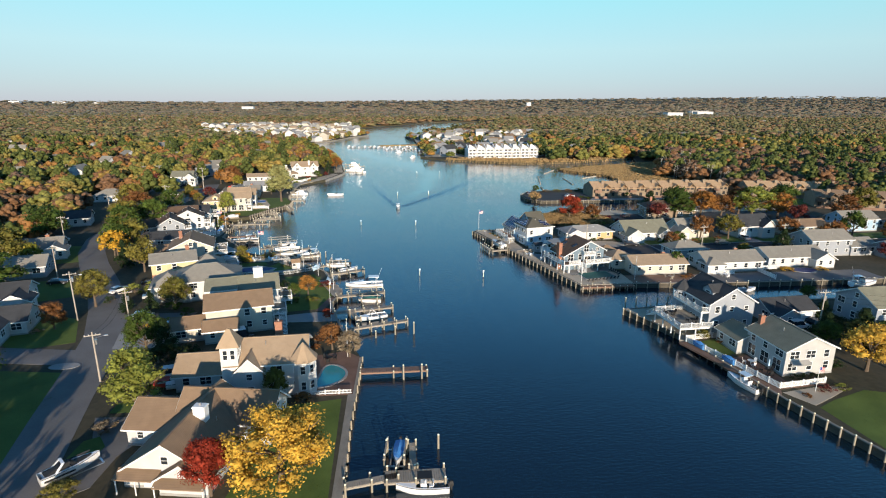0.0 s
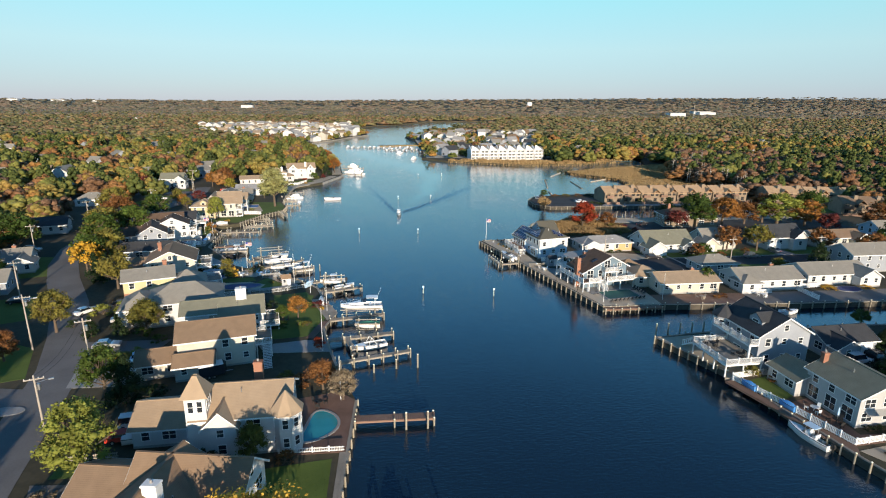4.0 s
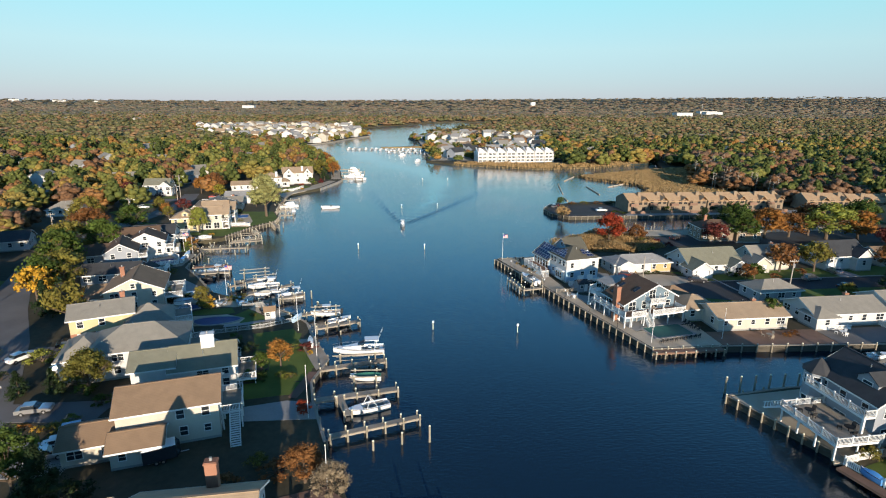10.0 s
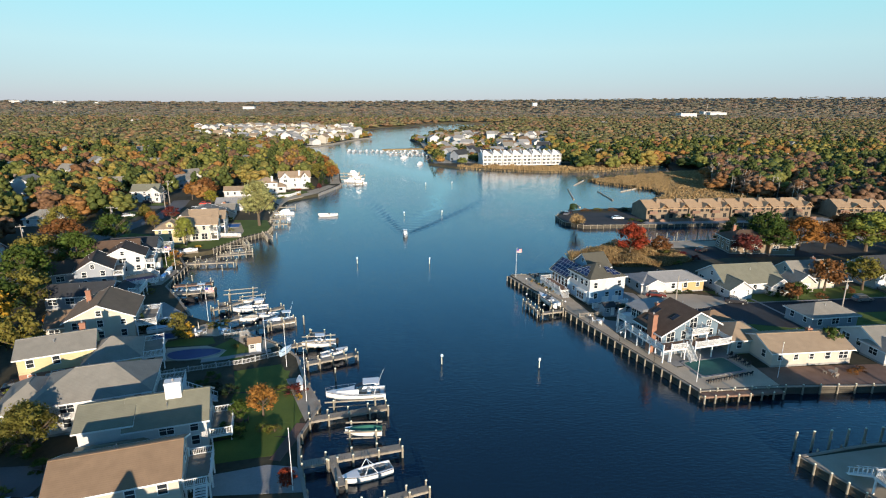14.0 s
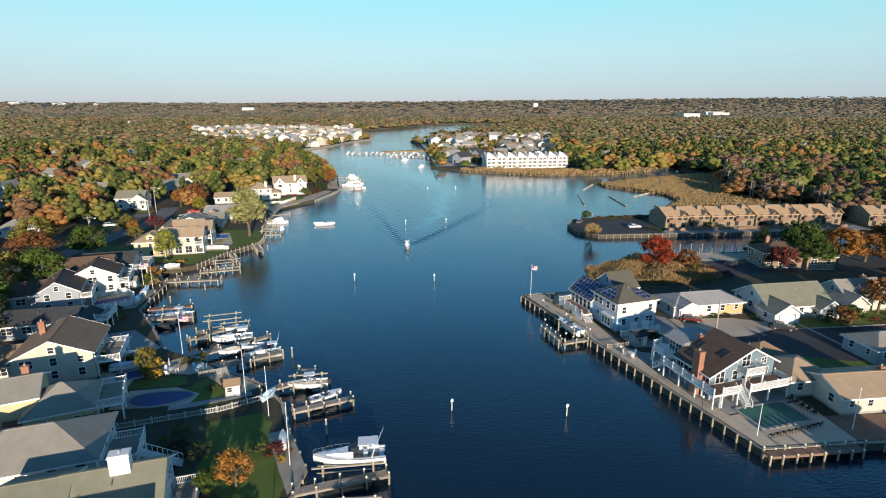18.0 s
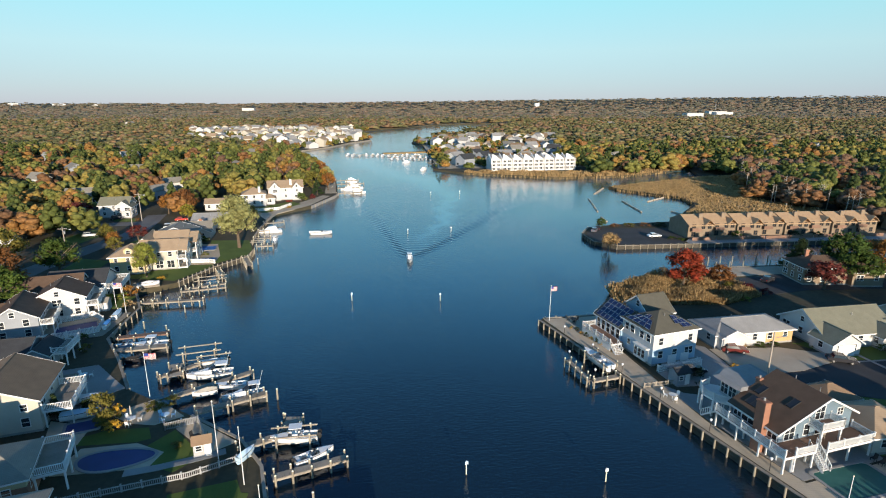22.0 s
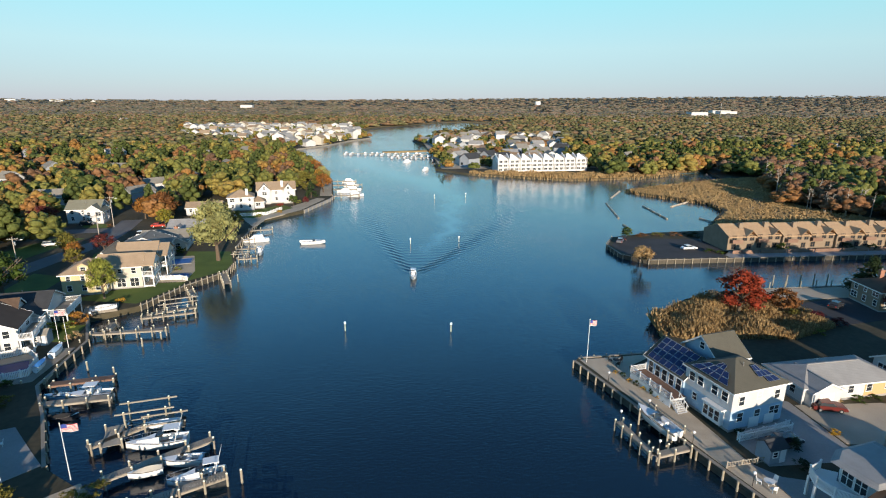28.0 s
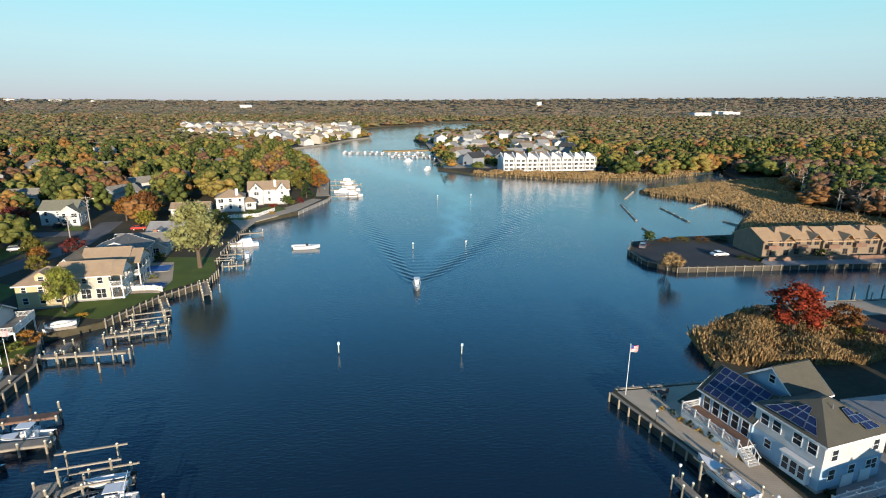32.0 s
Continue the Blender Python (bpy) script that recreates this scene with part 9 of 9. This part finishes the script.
# distant woods take the leaf colours with haze painted in
woods("middle_woods", 7200, far_band(600, 1800), 8.8, 4, 4, 0.2, 13, "autumn woods in the middle distance, haze tinted into their colour", (0.1, 1.0), town_gap, MID_LEAF)
woods("town_trees", 2300, lambda rng, n: (rng.uniform(-320, 260, n), rng.uniform(440, 1040, n)), 3.8, 8, 16, 0.17, 23, "garden trees among the far houses", (0.0, 1.0), lambda xs, ys: ~town_gap(xs, ys) & ~((xs > 60) & (xs < 138) & (ys < 468)))
woods("far_woods", 9000, far_band(1500, 4800), 19.0, 1, 0, 0.3, 17, "woods out to the horizon, haze tinted into their colour", (0.05, 0.9), None, FAR_LEAF)

# ---- shrubs, reeds, snags ----
def shrub(x, y, r, h, colour, label, seed=0):
    return tree(x, y, r, h, colour, label, "round", seed, 2, "shrub", "shrub", GZ - 0.28 * h)


SHRUBS = [(-51.6, 110.8, 1.2, 1.4, "orange"), (-49.4, 110.2, 1.0, 1.2, "yellow"), (-40.6, 159.6, 1.2, 3.2, "yellow"), (-45.5, 160.4, 0.8, 1.2, "green"), (-29.4, 151.2, 0.9, 1.1, "olive"), (-31, 135.8, 1.6, 2.2, "green"), (-75, 226, 1.6, 2.2, "green"), (-79, 231, 1.4, 2.0, "rust"), (-78, 246, 1.6, 2.4, "olive"), (-60, 226.5, 1.2, 1.6, "yellow"), (-62.5, 270, 1.8, 2.4, "olive"), (-58, 288, 1.8, 2.2, "rust"), (-55, 310, 1.8, 2.2, "green"), (-50, 318, 1.6, 2, "lime"), (-44, 327, 1.4, 1.6, "yellow"), (-61.4, 132.6, 2.7, 3.7, "lime"), (-57.4, 134, 2.5, 3.7, "lime"), (-48, 120, 2.0, 3.0, "green"), (-50, 124, 2.2, 3.5, "pale"), (-44, 117, 1.6, 2.5, "green"), (-47, 109.5, 1.6, 2.4, "olive"), (-46, 112, 1.4, 2, "lime"),
          (-13.5, 77.5, 1.6, 2.4, "rust"), (-23, 78.4, 2.2, 3.0, "dark"), (-26, 78, 2.0, 2.6, "green"), (-20, 77.6, 1.6, 2.2, "green"), (-31, 62, 1.4, 1.8, "green"), (-14.5, 98, 2.2, 2.8, "rust"), (-12, 101, 1.8, 2.2, "rust"),
          (-17, 100, 1.6, 2, "olive"), (-21.5, 122.6, 1.5, 1.8, "green"), (-23.6, 123.4, 1.7, 2.2, "green"), (-16.6, 122.8, 1.2, 1.5, "olive"), (-18.4, 123.2, 1.2, 1.4, "lime"), (-15, 133.6, 1.9, 2.2, "plum"), (-18, 134.4, 1.1, 1.3, "lime"),
          (-14.6, 131.6, 0.8, 1, "yellow"), (-26, 134, 1.8, 2.4, "dark"), (-28.6, 135, 1.6, 2.2, "dark"), (-30, 139, 1.5, 2, "green"), (-41.5, 158, 1.9, 3.2, "olive"), (-39.6, 156, 1.4, 2.6, "yellow"), (-36.5, 161.6, 1.6, 1.5, "olive"),
          (-34.6, 163.2, 1.6, 1.4, "olive"), (-46, 162, 1.3, 3, "dark"), (-60.5, 183, 1.6, 2, "dark"), (-57.5, 184, 1.3, 2, "olive"), (-62, 188, 1.0, 2, "green"), (-60.4, 189, 1.0, 2, "green"), (-66.5, 211, 2.4, 2.6, "lime"),
          (-63.5, 212, 2.2, 2.4, "lime"), (-62.6, 214.6, 1.8, 4, "orange"), (-65, 216.4, 1.4, 2.4, "yellow"), (-59.6, 206.6, 1.5, 2.6, "reed"), (-60.2, 249.4, 1.2, 1.5, "lime"), (-56.4, 250, 1.2, 1.5, "lime"), (-62, 268, 1.6, 2.2, "green"),
          (-46, 340, 1.8, 2.2, "red"), (-52, 327, 1.8, 2, "green"), (-40, 348, 1.8, 2.2, "lime"), (-64, 328, 2.2, 3, "green"), (63, 93.6, 1.8, 3, "olive"), (65.4, 91.6, 1.2, 1.6, "rust"), (69.5, 76.8, 0.9, 1.2, "dark"), (71.3, 76.8, 0.9, 1.2, "dark"),
          (73, 76.8, 0.9, 1.2, "dark"), (71.6, 72.4, 1.4, 1.5, "plum"), (74.6, 72.6, 1.2, 1.6, "lime"), (67, 71, 0.8, 0.9, "rust"), (79, 80, 2.0, 2.5, "dark"), (82, 88, 2.2, 3, "dark"), (92, 87, 2.6, 3, "green"), (95, 97, 2.4, 3.5, "dark"),
          (51.8, 163.2, 1.7, 2.8, "dark"), (50.8, 159.4, 1.2, 1.6, "dark"), (54.6, 173.4, 0.9, 1.2, "green"), (47.4, 166.8, 0.9, 1.1, "dark"), (67, 173, 1.3, 1.5, "reed"), (71, 173.6, 1.3, 1.2, "green"), (74, 173.8, 1.3, 1.0, "green"), (80.8, 171.6, 0.8, 1.3, "olive"),
          (93, 169, 1.8, 2.2, "green"), (100, 170, 2.2, 3, "dark"), (104, 167, 1.6, 2, "rust"), (114, 170, 1.6, 2.2, "rust"), (60.4, 165.6, 0.9, 1.1, "yellow"), (113, 135, 2.6, 1.2, "yellow"), (123, 135, 2.2, 1.2, "yellow"), (82, 132, 1.2, 1.6, "rust"),
          (80, 131, 1, 1.4, "orange"), (84, 204, 2.2, 3.6, "olive"), (88, 203, 2.4, 3.4, "plum"), (92, 201, 1.8, 2.4, "plum"), (76, 214.5, 1.8, 5, "dark"), (72, 214, 1.6, 5.5, "pale"), (84, 197, 1.5, 1.8, "lime"), (97, 256, 1.8, 1.8, "green"), (99, 254, 1.4, 1.6, "green"),
          (120, 255.4, 1.7, 4.2, "green"), (142, 255.4, 2.2, 3.4, "dark"), (150, 255, 1.8, 3, "dark"), (85, 277, 2.4, 1.8, "rust"), (91, 277.5, 2.6, 1.8, "olive"), (97, 277, 2.4, 2.0, "rust"), (103, 277, 3.0, 2.4, "dark"), (71.5, 250, 1.8, 3.4, "reed"), (-99, 305, 1.2, 1.6, "rust"),
          (-70, 131, 1.6, 2.2, "green"), (-64, 126, 1.4, 2.6, "dark"), (-80, 113, 1.6, 0.8, "pale"), (-71, 110, 1.4, 0.7, "pale"), (-40.5, 72.5, 1.8, 2.2, "pale"), (-44, 84, 1.8, 2.4, "pale"), (-36, 95, 2, 4, "dark"), (-41, 93, 2, 5, "dark"), (-20, 96, 1.8, 2.4, "rust")]
LABELS = {"lime": "bright yellow-green clipped garden shrub", "green": "rounded green garden shrub", "pale": "bare twiggy pale shrub", "olive": "loose olive-green garden shrub", "rust": "rust-brown autumn shrub", "dark": "dark evergreen garden shrub",
          "plum": "plum-red garden shrub", "yellow": "golden yellow garden shrub", "reed": "tuft of dry tawny grass", "orange": "orange autumn garden shrub", "red": "red-leaved garden shrub"}
for i, (x, y, r, h, c) in enumerate(SHRUBS):
    shrub(x, y, r, h * 0.85, c, LABELS[c], i)
for i in range(9):
    shrub(38.4 + (42.6 - 38.4) * i / 8 - 1.0, 185 - 11.2 * i / 8, 0.5, 1.3 if i % 2 else 0.8, "yellow" if i % 2 == 0 else "dark", "small clipped shrub in the quay's flower bed", i)


def blades(name, poly, n, h, w, seed, mat, label, z=GZ):
    rng = np.random.default_rng(seed)
    px, py = [p[0] for p in poly], [p[1] for p in poly]
    x, y = rng.uniform(min(px), max(px), n * 3), rng.uniform(min(py), max(py), n * 3)
    ok = inside(poly, x, y)
    x, y = x[ok][:n], y[ok][:n]
    m = len(x)
    a = rng.uniform(0, 6.28, m)
    hh = h * rng.uniform(0.5, 1.2, m) * (0.75 + 0.35 * np.sin(x * 0.5) * np.sin(y * 0.37))
    lean = rng.normal(0, 0.22, (m, 2)) * hh[:, None]
    dx, dy = np.cos(a) * w, np.sin(a) * w
    z0 = np.full(m, z - 0.05)
    q = np.stack([np.stack([x - dx, y - dy, z0], 1), np.stack([x + dx, y + dy, z0], 1),
                  np.stack([x + dx * 0.8 + lean[:, 0], y + dy * 0.8 + lean[:, 1], z0 + hh], 1), np.stack([x - dx * 0.8 + lean[:, 0], y - dy * 0.8 + lean[:, 1], z0 + hh], 1)], 1).reshape(-1, 3)
    return tagged(new(name, quad_mesh(name, q, mat)), label, "grass", kind="stuff")


blades("reeds", [(57, 209.5), (54.6, 199), (60, 196.5), (78, 195), (90, 199.6), (87, 213), (70, 217)], 24000, 2.1, 0.075, 3, LEAF["reed"], "thicket of dry tawny reeds")
blades("marsh_grass", [(124.5, 376), (127, 366), (147, 338), (143, 319), (131, 305), (113, 284), (120, 277), (186, 276), (192, 300), (180, 330), (206, 380), (236, 420), (200, 412), (160, 394)], 22000, 0.8, 0.25, 4, LEAF["reed"], "tawny salt-marsh grass")
blades("reed_fringe", [(51, 447), (80, 431), (106, 418), (150, 422), (190, 441), (216, 457), (222, 470), (170, 448), (120, 440), (70, 449)], 8000, 1.8, 0.4, 5, LEAF["reed"], "tawny reeds along the far shore")
def shore_reeds(line, dx, dy, n, h, seed):
    blades("reed_fringe", line + [(x + dx, y + dy) for x, y in line[::-1]], n, h, 0.16, seed, LEAF["reed"], "dry reeds leaning over the water's edge", 0.0)


shore_reeds([(124.3, 377), (126.8, 366), (146.6, 338), (142.6, 319), (130.8, 305), (112.8, 284)], -1.6, -0.6, 3600, 2.1, 31)
shore_reeds([(58, 210.5), (56.8, 209.5), (54.4, 199), (60, 196.3)], -1.3, -0.3, 1500, 3.0, 32)
shore_reeds([(51, 446.6), (80, 430.6), (106, 417.6), (150, 421.6), (190, 440.6)], 0.0, -1.8, 3000, 2.6, 33)
for i, (pl, h) in enumerate([([(-22, 45), (-7.5, 40), (-7.5, 77.8), (-16, 76.5), (-19, 60)], 0.1), ([(-52, 50), (-49, 66), (-55, 91), (-68, 93), (-84, 90), (-80, 50)], 0.12), ([(66.6, 67.8), (70.5, 69.6), (78, 72), (95, 66), (95, 50), (73, 50), (67.6, 56.5)], 0.1)]):
    blades("lawn_grass", pl, 7000, h, 0.06, 20 + i, LEAF["green"], "short green blades of a mown lawn")
for cx, cy, rx, ry in ((158, 322, 6, 2), (166, 330, 5, 1.6), (163, 312, 5, 2), (175, 345, 6, 2), (172, 440, 30, 3)):
    tagged(part("water_marsh_pool", MB().prism([(cx + rx * math.cos(a) * (1 + 0.2 * math.sin(3 * a)), cy + ry * math.sin(a)) for a in (k * math.pi / 8 for k in range(16))], GZ - 0.1, GZ + 0.06), WATER), "shallow pool in the marsh", "water", kind="structure")


def snag_mesh(seed):
    rng = random.Random(seed)
    b = MB().tube((0, 0, -0.2), (0.2, 0.1, 6), 0.22, 0.13, 6).tube((0.2, 0.1, 6), (0.1, 0.3, 10.5), 0.13, 0.03, 5)
    for i in range(10):
        z, a, l = rng.uniform(4, 9.5), rng.uniform(0, 6.28), rng.uniform(0.8, 2.2)
        b.tube((0.15, 0.1, z), (0.15 + l * math.cos(a), 0.1 + l * math.sin(a), z + l * 0.7), 0.06, 0.02, 4)
    return b.mesh("trunk", BARK_PALE)


srng = random.Random(4)
for i in range(60):
    y = srng.uniform(282, 410)
    x = float(np.interp(y, [268, 290, 330, 380, 420], [188, 192, 180, 207, 237])) + srng.uniform(-6, 16)
    t = thing("dead_tree", x, y, GZ, srng.uniform(0, 360), "bare dead tree at the marsh edge", "tree", "dead trees by the marsh")
    part("trunk", shared(("snag", i % 4), lambda: snag_mesh(i % 4)), None, t)
    t.scale = (1, 1, srng.uniform(0.75, 1.2))
